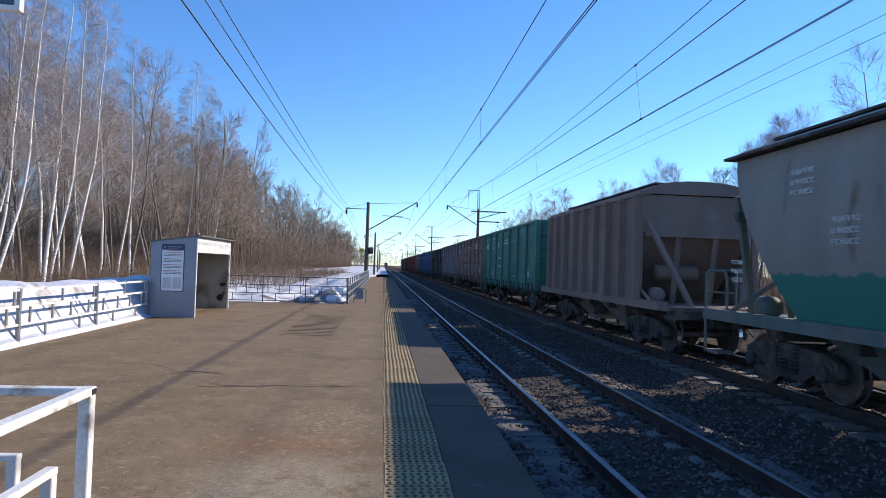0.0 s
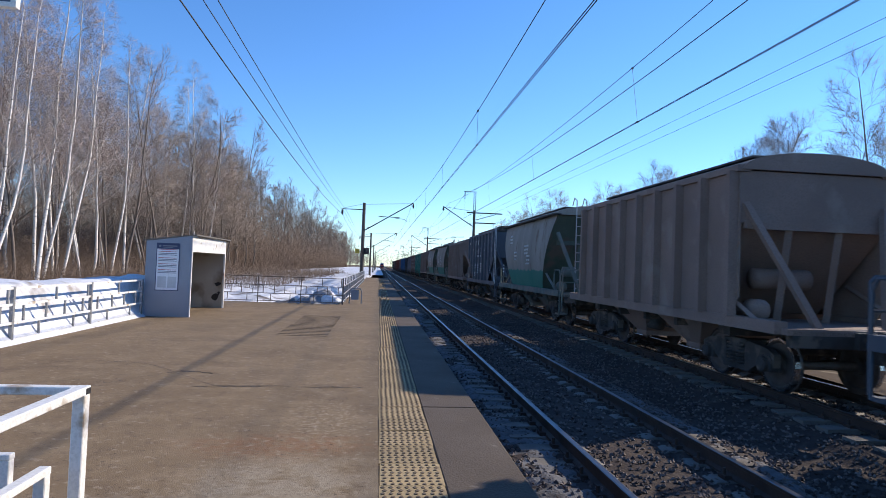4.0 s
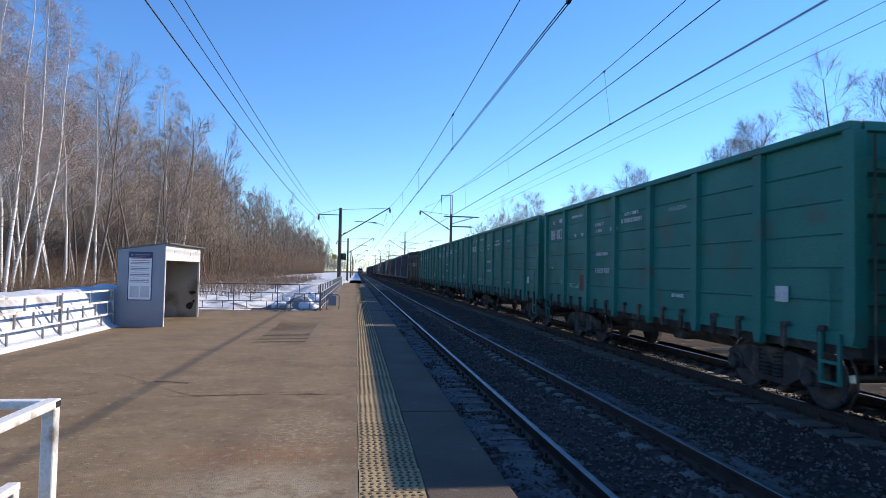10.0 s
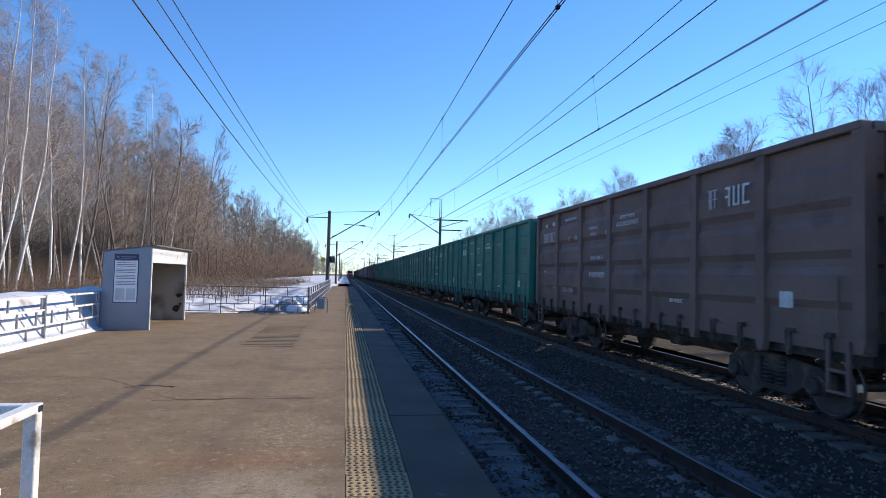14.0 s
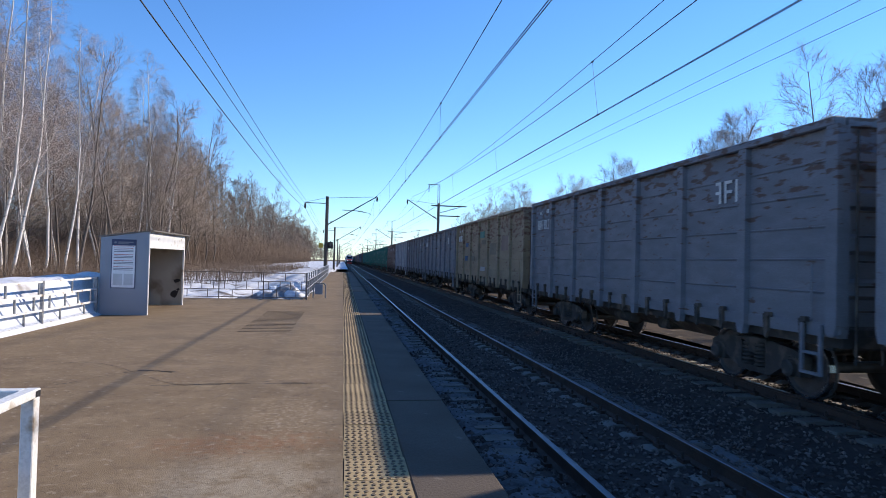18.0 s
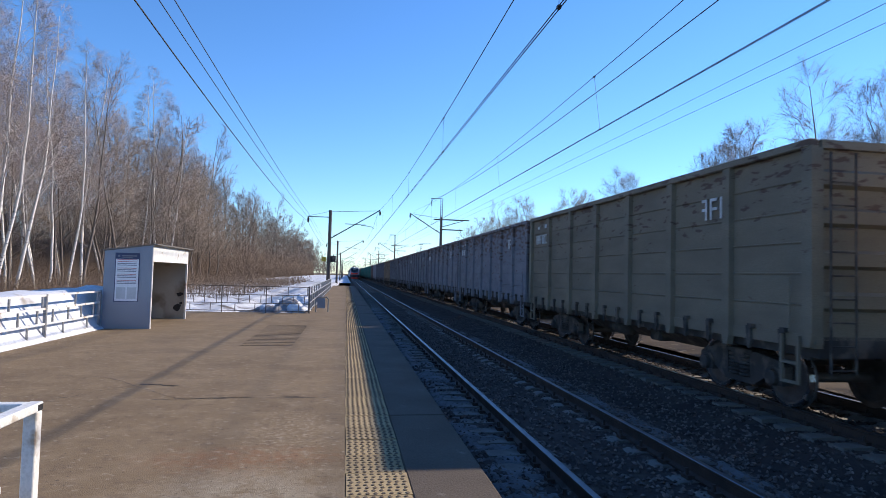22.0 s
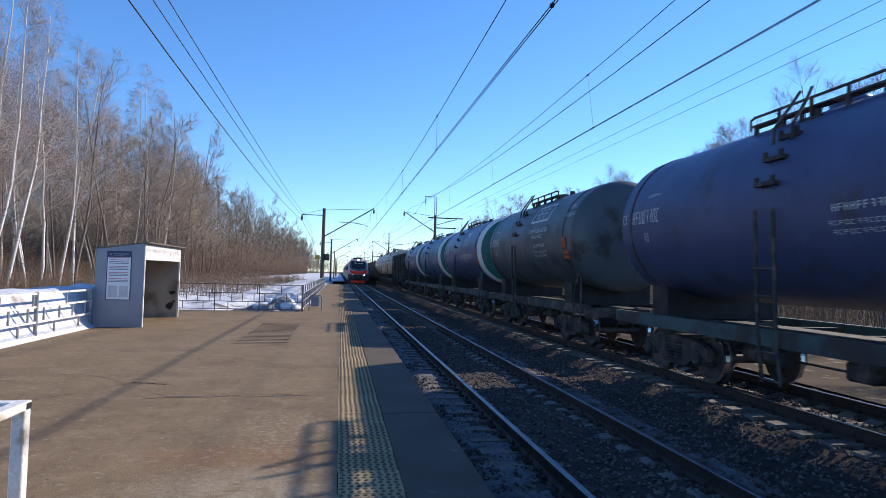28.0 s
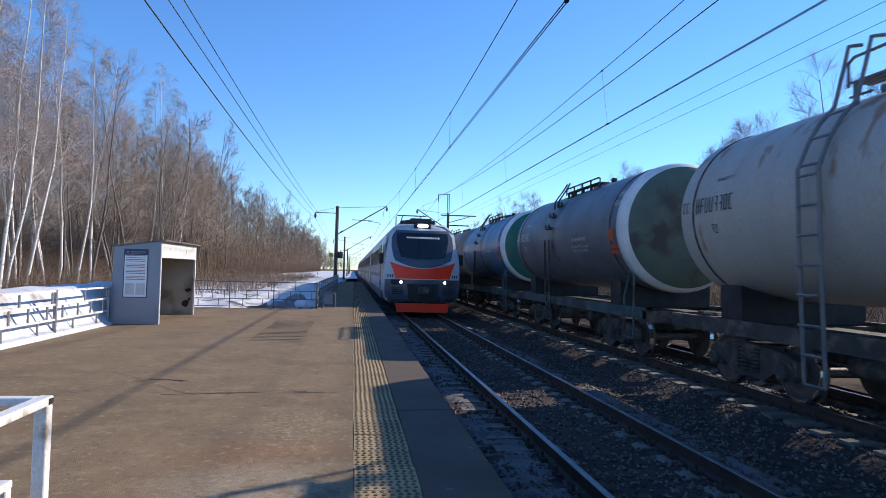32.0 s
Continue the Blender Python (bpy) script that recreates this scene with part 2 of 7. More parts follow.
M_WHEEL = mat("wheel_steel", (0.14, 0.122, 0.112), (0.09, 0.078, 0.07), 4, 40, 0.6, 0.5)
M_TREAD = mat("bright_wheel_tread", (0.6, 0.6, 0.62), (0.5, 0.5, 0.52), 6, 60, 0.25, 1.0, bump=0.02)
M_MARK = mat("white_stencil_paint", (0.66, 0.68, 0.68), (0.46, 0.48, 0.48), 8, 60, 0.7, bump=0)
M_WIRE = mat("weathered_copper_wire", (0.03, 0.032, 0.036), (0.022, 0.022, 0.026), 3, 40, 0.6, 0.3, bump=0)
M_POLE = mat("concrete_mast", (0.13, 0.115, 0.10), (0.09, 0.08, 0.072), 1, 30, 0.9)
M_BARK = mat("dark_bark", (0.20, 0.168, 0.142), (0.13, 0.11, 0.096), 3, 30, 0.95, bump=0.4)
M_BIRCH = mat("birch_bark", (0.736, 0.699, 0.644), (0.607, 0.57, 0.524), 2, 25, 0.8, bump=0.2, dirt=(0.046, 0.0414, 0.0368), dirt_amount=0.05, dirt_scale=3.0, stretch=(1, 1, 3))
M_TWIG = mat("bare_twigs", (0.31, 0.25, 0.20), (0.225, 0.183, 0.15), 0.4, 20, 0.95, bump=0)
M_TWIG_RED = mat("reddish_birch_twigs", (0.33, 0.265, 0.24), (0.245, 0.197, 0.182), 0.4, 20, 0.95, bump=0)
M_FARTWIG = mat("far_bare_twigs", (0.22, 0.172, 0.138), (0.155, 0.122, 0.10), 0.05, 4, 0.95, bump=0)
M_BOUGH = mat("pale_birch_bough", (0.52, 0.47, 0.43), (0.36, 0.315, 0.29), 2, 25, 0.9, bump=0)
M_FROST = mat("frosted_ballast", (0.138, 0.138, 0.145), (0.0867, 0.0831, 0.0809), 3, 30, 0.9, bump=0.8, dirt=(0.0506, 0.0433, 0.0397), dirt_amount=0.1, dirt_scale=6)


def wear(m):
    """Worn asphalt: bare aggregate, pale scuffed places, a rusty stain, speckle."""
    nt = m.node_tree
    N, L = nt.nodes, nt.links
    b = N["Principled BSDF"]
    col = b.inputs["Base Color"].links[0].from_socket
    co = N.new("ShaderNodeTexCoord").outputs["Object"]

    def field(kind, scale, lo, hi, stretch=(1, 1, 1)):
        mp = N.new("ShaderNodeMapping")
        mp.inputs["Scale"].default_value = stretch
        L.new(co, mp.inputs["Vector"])
        t = N.new(kind)
        t.inputs["Scale"].default_value = scale
        if kind == "ShaderNodeTexNoise":
            t.inputs["Detail"].default_value = 7
        L.new(mp.outputs["Vector"], t.inputs["Vector"])
        r = N.new("ShaderNodeMapRange")
        r.inputs["From Min"].default_value, r.inputs["From Max"].default_value = lo, hi
        L.new(t.outputs[0], r.inputs["Value"])
        return r.outputs["Result"]

    def spot(x, y, rx, ry):
        mp = N.new("ShaderNodeMapping")
        mp.vector_type = "TEXTURE"
        mp.inputs["Location"].default_value, mp.inputs["Scale"].default_value = (x, y, 0), (rx, ry, 1)
        L.new(co, mp.inputs["Vector"])
        ln = N.new("ShaderNodeVectorMath")
        ln.operation = "LENGTH"
        L.new(mp.outputs["Vector"], ln.inputs[0])
        r = N.new("ShaderNodeMapRange")
        r.inputs["From Min"].default_value, r.inputs["From Max"].default_value = 1.0, 0.3
        L.new(ln.outputs["Value"], r.inputs["Value"])
        return r.outputs["Result"]

    def times(a, c):
        x = N.new("ShaderNodeMath")
        x.operation = "MULTIPLY"
        for sock, v in zip(x.inputs, (a, c)):
            if isinstance(v, float):
                sock.default_value = v
            else:
                L.new(v, sock)
        return x.outputs["Value"]

    def over(fac, colour, base):
        x = N.new("ShaderNodeMix")
        x.data_type = "RGBA"
        L.new(fac, x.inputs["Factor"])
        L.new(base, x.inputs["A"])
        x.inputs["B"].default_value = (*colour, 1)
        return x.outputs["Result"]
    nz = "ShaderNodeTexNoise"
    col = over(times(field(nz, 0.9, 0.48, 0.68), 0.6), (0.12, 0.0784, 0.04), col)
    col = over(times(field(nz, 2.2, 0.5, 0.72, (1, 1.1, 1)), 0.45), (0.304, 0.228, 0.136), col)
    col = over(times(field(nz, 7, 0.53, 0.68), 0.45), (0.104, 0.068, 0.04), col)
    col = over(times(times(field(nz, 16, 0.46, 0.7), spot(-0.75, 4.4, 1.0, 1.5)), 0.6), (0.376, 0.304, 0.208), col)
    col = over(times(times(field(nz, 19, 0.5, 0.66), spot(-0.5, 6.3, 0.55, 1.3)), 0.7), (0.376, 0.304, 0.208), col)
    col = over(times(times(field(nz, 16, 0.48, 0.7), spot(-1.9, 3.6, 1.2, 0.9)), 0.55), (0.336, 0.272, 0.188), col)
    col = over(times(times(field(nz, 22, 0.42, 0.62), spot(-0.9, 5.35, 0.9, 0.4)), 0.8), (0.216, 0.104, 0.0416), col)
    col = over(times(times(field(nz, 4, 0.30, 0.55), spot(-0.6, 4.5, 0.9, 0.85)), 0.6), (0.344, 0.292, 0.208), col)
    col = over(times(times(field(nz, 9, 0.42, 0.58), spot(-0.75, 5.55, 1.2, 0.4)), 0.8), (0.216, 0.108, 0.0464), col)
    col = over(times(times(field(nz, 6, 0.50, 0.62), spot(-1.7, 3.7, 0.8, 0.8)), 0.8), (0.36, 0.308, 0.224), col)
    col = over(times(field(nz, 12, 0.60, 0.66), 0.55), (0.344, 0.28, 0.192), col)
    col = over(times(field(nz, 34, 0.60, 0.68), 0.8), (0.056, 0.0384, 0.024), col)
    col = over(times(field(nz, 130, 0.48, 0.7), 0.7), (0.068, 0.0464, 0.0288), col)
    col = over(times(field(nz, 90, 0.58, 0.7), 0.6), (0.336, 0.272, 0.192), col)
    L.new(col, b.inputs["Base Color"])


wear(M_ASPHALT)

# ------------------------------------------------------------------ the setting
def grid_sheet(name, x0, x1, y0, y1, nx, ny, zfun, material, label, category, kind="structure"):
    vs, fs = [], []
    for j in range(ny + 1):
        for i in range(nx + 1):
            x, y = x0 + (x1 - x0) * i / nx, y0 + (y1 - y0) * j / ny
            vs.append((x, y, zfun(x, y)))
    for j in range(ny):
        for i in range(nx):
            a = j * (nx + 1) + i
            fs.append((a, a + 1, a + nx + 2, a + nx + 1))
    me = bpy.data.meshes.new(name)
    me.from_pydata(vs, [], fs)
    me.materials.append(material)
    me.polygons.foreach_set("use_smooth", [True] * len(me.polygons))
    return tagged(new(name, me), label, category, "", kind)


bm = bmesh.new()
box(bm, -900, 900, -300, 2500, BED - 1.2, BED - 0.75)
solid("ground", bm, M_GRASS, "flat brown ground with dry grass reaching the horizon", "ground", kind="structure")

# platform: asphalt deck, tactile strip, concrete edge
PLAT_END = 78.0
bm = bmesh.new()
box(bm, -6.3, 0.05, -12, 24.4, -0.5, 0.0)
box(bm, -1.5, 0.05, 24.4, PLAT_END, -0.5, 0.0)
solid("platform_deck", bm, M_ASPHALT, "cracked brown asphalt deck of a low station platform", "platform", kind="structure")
bm = bmesh.new()
box(bm, 0.05, 1.18, -12, PLAT_END, -0.55, -0.012)
solid("platform_edge", bm, M_CONCRETE, "worn grey concrete slabs along the platform edge", "platform", kind="structure")

# ballast bed
def bed_height(x, y):
    d = min(abs(x - AX1), abs(x - AX2))
    z = BED - (0.02 if x < 5.5 else 0.05) - max(0, d - 1.45) * 0.35
    z = max(z, BED - 0.6)
    if 1.6 < x < 9.6:
        z = max(z, BED - 0.2)
    return z + 0.03 * noise.noise((x * 3, y * 3, 0)) + 0.04 * noise.noise((x * 0.7, y * 0.5, 3))


grid_sheet("ballast", 1.0, 12.5, -12, 60, 90, 360, bed_height, M_BALLAST, "dark crushed stone ballast between the tracks", "ballast")
grid_sheet("ballast", 1.0, 12.5, 60, 900, 24, 120, bed_height, M_BALLAST, "dark crushed stone ballast along the far line", "ballast")


def rail_profile(cx):
    return [(cx - 0.066, BED), (cx + 0.066, BED), (cx + 0.066, BED + 0.02), (cx + 0.011, BED + 0.045), (cx + 0.011, RAIL - 0.05), (cx + 0.036, RAIL - 0.035),
            (cx + 0.036, RAIL - 0.008), (cx - 0.036, RAIL - 0.008), (cx - 0.036, RAIL - 0.035), (cx - 0.011, RAIL - 0.05), (cx - 0.011, BED + 0.045), (cx - 0.066, BED + 0.02)]


for ax in (AX1, AX2):
    for s in (-1, 1):
        cx = ax + s * 0.797
        bm = bmesh.new()
        prism(bm, rail_profile(cx), "y", -14, 1200)
        r = solid("rail", bm, M_RAIL, "steel rail with rusty web and polished head", "rail", kind="structure")
        bm = bmesh.new()
        prism(bm, [(cx - 0.036, RAIL - 0.006), (cx + 0.036, RAIL - 0.006), (cx + 0.026, RAIL), (cx - 0.026, RAIL)], "y", -14, 1200)
        part("rail_head", bm, M_RAILTOP, r)

# ------------------------------------------------------------------ freight wagons
V_FREIGHT = 17.4


def rows_along(x, z, y0, v):
    ts = (0, 1 / 30, 8, 16, 24, 32 - 1 / 30, 32)
    return [(t, pose(x, y0 + v * t, z)) for t in ts]


WHEEL, BOGIE = {}, {}


def axle(parent, y):
    """Axle with two wheels in one piece, and the bright treads."""
    if not WHEEL:
        half = [(1.06, 0.02), (1.06, 0.07), (0.87, 0.075), (0.86, 0.15), (0.79, 0.16), (0.80, 0.38), (0.832, 0.405), (0.835, 0.470), (0.735, 0.478), (0.725, 0.503), (0.70, 0.503), (0.70, 0.41), (0.735, 0.385), (0.75, 0.16), (0.68, 0.15), (0.67, 0.085)]
        bm = bmesh.new()
        lathe(bm, [(-a, r) for a, r in half] + [(a, r) for a, r in half[::-1]], "x", seg=26)
        for side in (-1, 1):
            before = len(bm.faces)
            lathe(bm, [(side * 0.739, 0.4815), (side * 0.836, 0.4735), (side * 0.8375, 0.43)], "x", seg=26)
            bm.faces.ensure_lookup_table()
            bmesh.ops.delete(bm, geom=[f for f in bm.faces[before:] if len(f.verts) > 4], context="FACES_ONLY")
            bm.faces.ensure_lookup_table()
            for f in bm.faces[before:]:
                f.material_index = 1
        WHEEL["wheel"] = mesh_of("wheelset", bm, M_WHEEL)
        WHEEL["wheel"].materials.append(M_TREAD)
    put("wheelset", WHEEL["wheel"], parent, pose(0, y, 0.475))


def bogie(parent, y):
    """Three-piece freight bogie: side frames with springs, bolster, two wheelsets; meshes are shared."""
    if not BOGIE:
        for s in (-1, 1):
            bm = bmesh.new()
            x0, x1 = sorted((s * 0.93, s * 1.07))
            prism(bm, [(-1.16, 0.66), (-1.14, 0.44), (-1.06, 0.40), (-1.04, 0.62), (-0.80, 0.62), (-0.78, 0.40), (-0.70, 0.44), (-0.40, 0.26), (0.40, 0.26),
                       (0.70, 0.44), (0.78, 0.40), (0.80, 0.62), (1.04, 0.62), (1.06, 0.40), (1.14, 0.44), (1.16, 0.66), (0.95, 0.76), (0.45, 0.82),
                       (0.30, 0.80), (0.30, 0.36), (-0.30, 0.36), (-0.30, 0.80), (-0.45, 0.82), (-0.95, 0.76)], "x", x0, x1)
            BOGIE["side_frame", s, 0.0] = mesh_of("side_frame", bm, M_CHASSIS)
            bm = bmesh.new()
            box(bm, *sorted((s * 0.90, s * 1.10)), -0.34, 0.34, 0.76, 0.85, 0.02)
            BOGIE["spring_cap", s, 0.0] = mesh_of("spring_cap", bm, M_CHASSIS)
            prof = []
            for k in range(6):
                prof += [(0.36 + k * 0.066, 0.075), (0.38 + k * 0.066, 0.115), (0.41 + k * 0.066, 0.115)]
            bm = bmesh.new()
            lathe(bm, prof, "z", (s * 1.02, 0, 0), 12)
            me = mesh_of("spring", bm, M_CHASSIS)
            BOGIE["spring", s, -0.15], BOGIE["spring", s, 0.15] = me, me
            bm = bmesh.new()
            prism(bm, [(-0.2, 0.36), (0.2, 0.36), (0.2, 0.56), (0.12, 0.64), (-0.12, 0.64), (-0.2, 0.56)], "x", *sorted((s * 0.9, s * 1.1)))
            lathe(bm, [(s * 1.08, 0.02), (s * 1.08, 0.14), (s * 1.17, 0.13), (s * 1.19, 0.09), (s * 1.19, 0.02)], "x", (0, 0, 0.475), 12)
            me = mesh_of("axle_box", bm, M_CHASSIS)
            BOGIE["axle_box", s, -0.925], BOGIE["axle_box", s, 0.925] = me, me
        bm = bmesh.new()
        box(bm, -1.1, 1.1, -0.22, 0.22, 0.55, 0.82, 0.04)
        BOGIE["bolster", 0, 0.0] = mesh_of("bolster", bm, M_CHASSIS)
    sides = {s: put("side_frame", BOGIE["side_frame", s, 0.0], parent, pose(0, y, 0)) for s in (-1, 1)}
    for (n, s, u), me in BOGIE.items():
        if n == "bolster":
            put(n, me, parent, pose(0, y, 0))
        elif n != "side_frame":
            put(n, me, sides[s], pose(0, u, 0))
    for u in (-0.925, 0.925):
        axle(parent, y + u)


def coupler(parent, half):
    for s in (-1, 1):
        bm = bmesh.new()
        box(bm, -0.12, 0.12, *sorted((s * (half - 0.75), s * (half - 0.22))), 0.93, 1.15, 0.02)
        box(bm, -0.22, 0.2, *sorted((s * (half - 0.3), s * (half - 0.02))), 0.88, 1.22, 0.05)
        path_tube(bm, [(0.35, s * (half - 0.6), 1.0), (0.38, s * (half - 0.3), 0.75), (0.3, s * (half + 0.0), 0.62)], 0.028)
        part("coupler", bm, M_CHASSIS, parent)


def strokes(width, height, n, seed):
    """Small bars that stand for n unreadable letters: (from, to, bottom, top), measured from the left and the bottom."""
    if n == 1:
        return [(0, width, 0, height)]
    r = random.Random(seed)
    step, out = width / n, []
    t = min(step * 0.17, height * 0.16)
    for k in range(n):
        a, b = k * step, k * step + step * 0.68
        shape = r.randrange(6)
        if shape != 1:
            out.append((a, a + t, 0, height))
        if shape not in (0, 4):
            out.append((b - t, b, 0, height))
        for level, on in ((0.0, shape in (0, 2, 5)), (0.5, shape in (1, 3, 4)), (1.0, shape in (0, 1, 4, 5))):
            if on:
                z = (height - t) * level
                out.append((a + t, b - (t if shape not in (0, 4) else 0), z, z + t))
    return out


def marks(parent, x, cells, material=None, name="lettering"):
    """Bars of stencilled writing on a side: y, z of the middle, width, height, letters."""
    bm = bmesh.new()
    for q, (y, z, w, h, n) in enumerate(cells):
        for a, b, lo, hi in strokes(w, h, n, q + n):
            # letters run from the leading end to the rear, as one reads them from the platform
            box(bm, x - 0.006, x + 0.004, y + w / 2 - b, y + w / 2 - a, z - h / 2 + lo, z - h / 2 + hi)
    return tagged(part(name, bm, material or M_MARK, parent), kind="stuff" if sum(c[4] for c in cells) > 1 else "")


def gondola(paint, name="gondola_wagon", label="", half=6.96, height=3.85, rust=None, writing=(), planks=True):
    """Open high-sided wagon: pressed side panels between posts, top chord, ladders, hatch levers, frame, bogies."""
    w = thing(name, label, "freight wagon", "wagons of the freight train")
    hw, L0 = 1.48, half - 0.41
    floor = 1.25
    for s in (-1, 1):
        nm = 7
        step = 2 * L0 / nm
        grooves = 5 if planks else 3
        for k in range(nm):
            y0, y1 = -L0 + k * step, -L0 + (k + 1) * step
            x = s * hw
            prof = [(x - s * 0.03, floor), (x, floor)]
            for j in range(1, grooves + 1):
                z = floor + (height - 0.1 - floor) * j / (grooves + 1)
                if planks:
                    prof += [(x + s * 0.012, z - 0.035), (x + s * 0.03, z - 0.012), (x + s * 0.03, z), (x, z + 0.006)]
                else:
                    d = (height - 0.1 - floor) / (grooves + 1) * 0.42
                    prof += [(x, z - d), (x + s * 0.05, z - d * 0.6), (x + s * 0.05, z + d * 0.6), (x, z + d)]
            prof += [(x, height - 0.1), (x - s * 0.03, height - 0.1)]
            bm = bmesh.new()
            prism(bm, prof, "y", y0 + 0.1, y1 - 0.1)
            part("side_panel", bm, paint, w)
        for k in range(nm + 1):
            y = -L0 + k * step
            bm = bmesh.new()
            x0, x1 = sorted((s * (hw - 0.01), s * (hw + 0.1)))
            low = 0.95 if 0 < k < nm else 1.12
            prism(bm, [(y - 0.1, height - 0.1), (y - 0.1, low + 0.15), (y - 0.06, low), (y + 0.06, low), (y + 0.1, low + 0.15), (y + 0.1, height - 0.1)], "x", x0, x1)
            part("side_post", bm, paint, w)
        bm = bmesh.new()
        box(bm, *sorted((s * (hw - 0.06), s * (hw + 0.11))), -L0 - 0.06, L0 + 0.06, height - 0.12, height, 0.015)
        part("top_chord", bm, paint, w)
        bm = bmesh.new()
        box(bm, *sorted((s * (hw - 0.12), s * (hw + 0.02))), -L0 - 0.05, L0 + 0.05, floor - 0.16, floor + 0.02)
        part("side_sill", bm, paint, w)
        bm = bmesh.new()
        for k in range(nm):
            for u in (0.3, 0.7):
                y = -L0 + (k + u) * step
                prism(bm, [(y - 0.04, floor + 0.06), (y - 0.06, 1.06), (y - 0.015, 0.94), (y + 0.02, 0.96), (y + 0.055, floor + 0.06)], "x", *sorted((s * (hw + 0.02), s * (hw + 0.07))))
                box(bm, *sorted((s * (hw + 0.03), s * (hw + 0.1))), y - 0.12, y - 0.02, 1.27, 1.34)
        tagged(part("hatch_lever", bm, M_CHASSIS, w), kind="stuff")
    for s in (-1, 1):
        bm = bmesh.new()
        y = s * L0
        prof = [(y - s * 0.04, floor - 0.05), (y, floor - 0.05)]
        for z in (1.75, 2.35, 2.95, 3.5):
            if z < height - 0.3:
                prof += [(y, z - 0.14), (y + s * 0.08, z - 0.09), (y + s * 0.08, z + 0.09), (y, z + 0.14)]
        prof += [(y, height - 0.14), (y + s * 0.07, height - 0.13), (y + s * 0.07, height - 0.01), (y - s * 0.05, height - 0.01)]
        prism(bm, prof, "x", -hw + 0.09, hw - 0.09)
        part("end_wall", bm, paint, w)
        for x in (-hw + 0.03, hw - 0.03):
            bm = bmesh.new()
            box(bm, x - 0.06, x + 0.06, *sorted((y - s * 0.05, y + s * 0.1)), floor - 0.1, height - 0.13)
            part("corner_post", bm, paint, w)
        bm = bmesh.new()
        for x in (-hw + 0.15, -hw + 0.55):
            cyl(bm, (x, y + s * 0.16, 0.75), (x, y + s * 0.16, height - 0.2), 0.018, seg=5)
        for k in range(9):
            z = 0.8 + k * 0.33
            cyl(bm, (-hw + 0.15, y + s * 0.16, z), (-hw + 0.55, y + s * 0.16, z), 0.014, seg=5)
        part("end_ladder", bm, M_CHASSIS, w)
        bm = bmesh.new()
        q = s * (L0 - 0.35)
        for u in (-0.17, 0.17):
            box(bm, -hw - 0.1, -hw - 0.06, q + u - 0.025, q + u + 0.025, 0.55, 1.25)
        for z in (0.57, 0.85):
            box(bm, -hw - 0.1, -hw - 0.05, q - 0.17, q + 0.17, z - 0.02, z + 0.02)
        cyl(bm, (-hw - 0.09, q, 1.3), (-hw - 0.09, q, 2.1), 0.015, seg=5)
        part("step", bm, paint, w)
    bm = bmesh.new()
    box(bm, -hw + 0.1, hw - 0.1, -L0, L0, floor - 0.30, floor)
    part("floor", bm, M_CHASSIS, w)
    bm = bmesh.new()
    prism(bm, [(-1.05, 0.95), (1.05, 0.95), (0.55, 0.62), (-0.55, 0.62)], "y", -half + 4.0, half - 4.0)
    part("hatch_frame", bm, M_CHASSIS, w)
    under(w, half)
    if writing:
        marks(w, -hw - 0.042, writing)
    return w


def under(w, half):
    # centre sill and cross beams as one plate-like frame
    edge = [(0.28, -half + 0.5)]
    for y0, y1, x in ((-half + 0.6, -half + 0.78, 1.35), (-half + 2.45, -half + 2.85, 1.3), (-1.67, -1.53, 1.35), (-0.07, 0.07, 1.35), (1.53, 1.67, 1.35), (half - 2.85, half - 2.45, 1.3), (half - 0.78, half - 0.6, 1.35)):
        edge += [(0.28, y0), (x, y0), (x, y1), (0.28, y1)]
    edge.append((0.28, half - 0.5))
    bm = bmesh.new()
    prism(bm, edge + [(-x, y) for x, y in edge[::-1]], "z", 0.9, 1.17)
    part("underframe", bm, M_CHASSIS, w)
    bm = bmesh.new()
    lathe(bm, [(-0.55, 0.05), (-0.5, 0.17), (0.5, 0.17), (0.55, 0.05)], "y", (-0.75, 0.9, 0.75), 12)
    part("air_tank", bm, M_CHASSIS, w, smooth=True)
    bm = bmesh.new()
    box(bm, -0.9, -0.5, -1.3, -0.8, 0.62, 0.9, 0.04)
    cyl(bm, (-0.6, -2.4, 0.7), (-0.6, 2.4, 0.7), 0.02, seg=5)
    part("brake_gear", bm, M_CHASSIS, w)
    coupler(w, half)
    for s in (-1, 1):
        bogie(w, s * (half - 2.63))


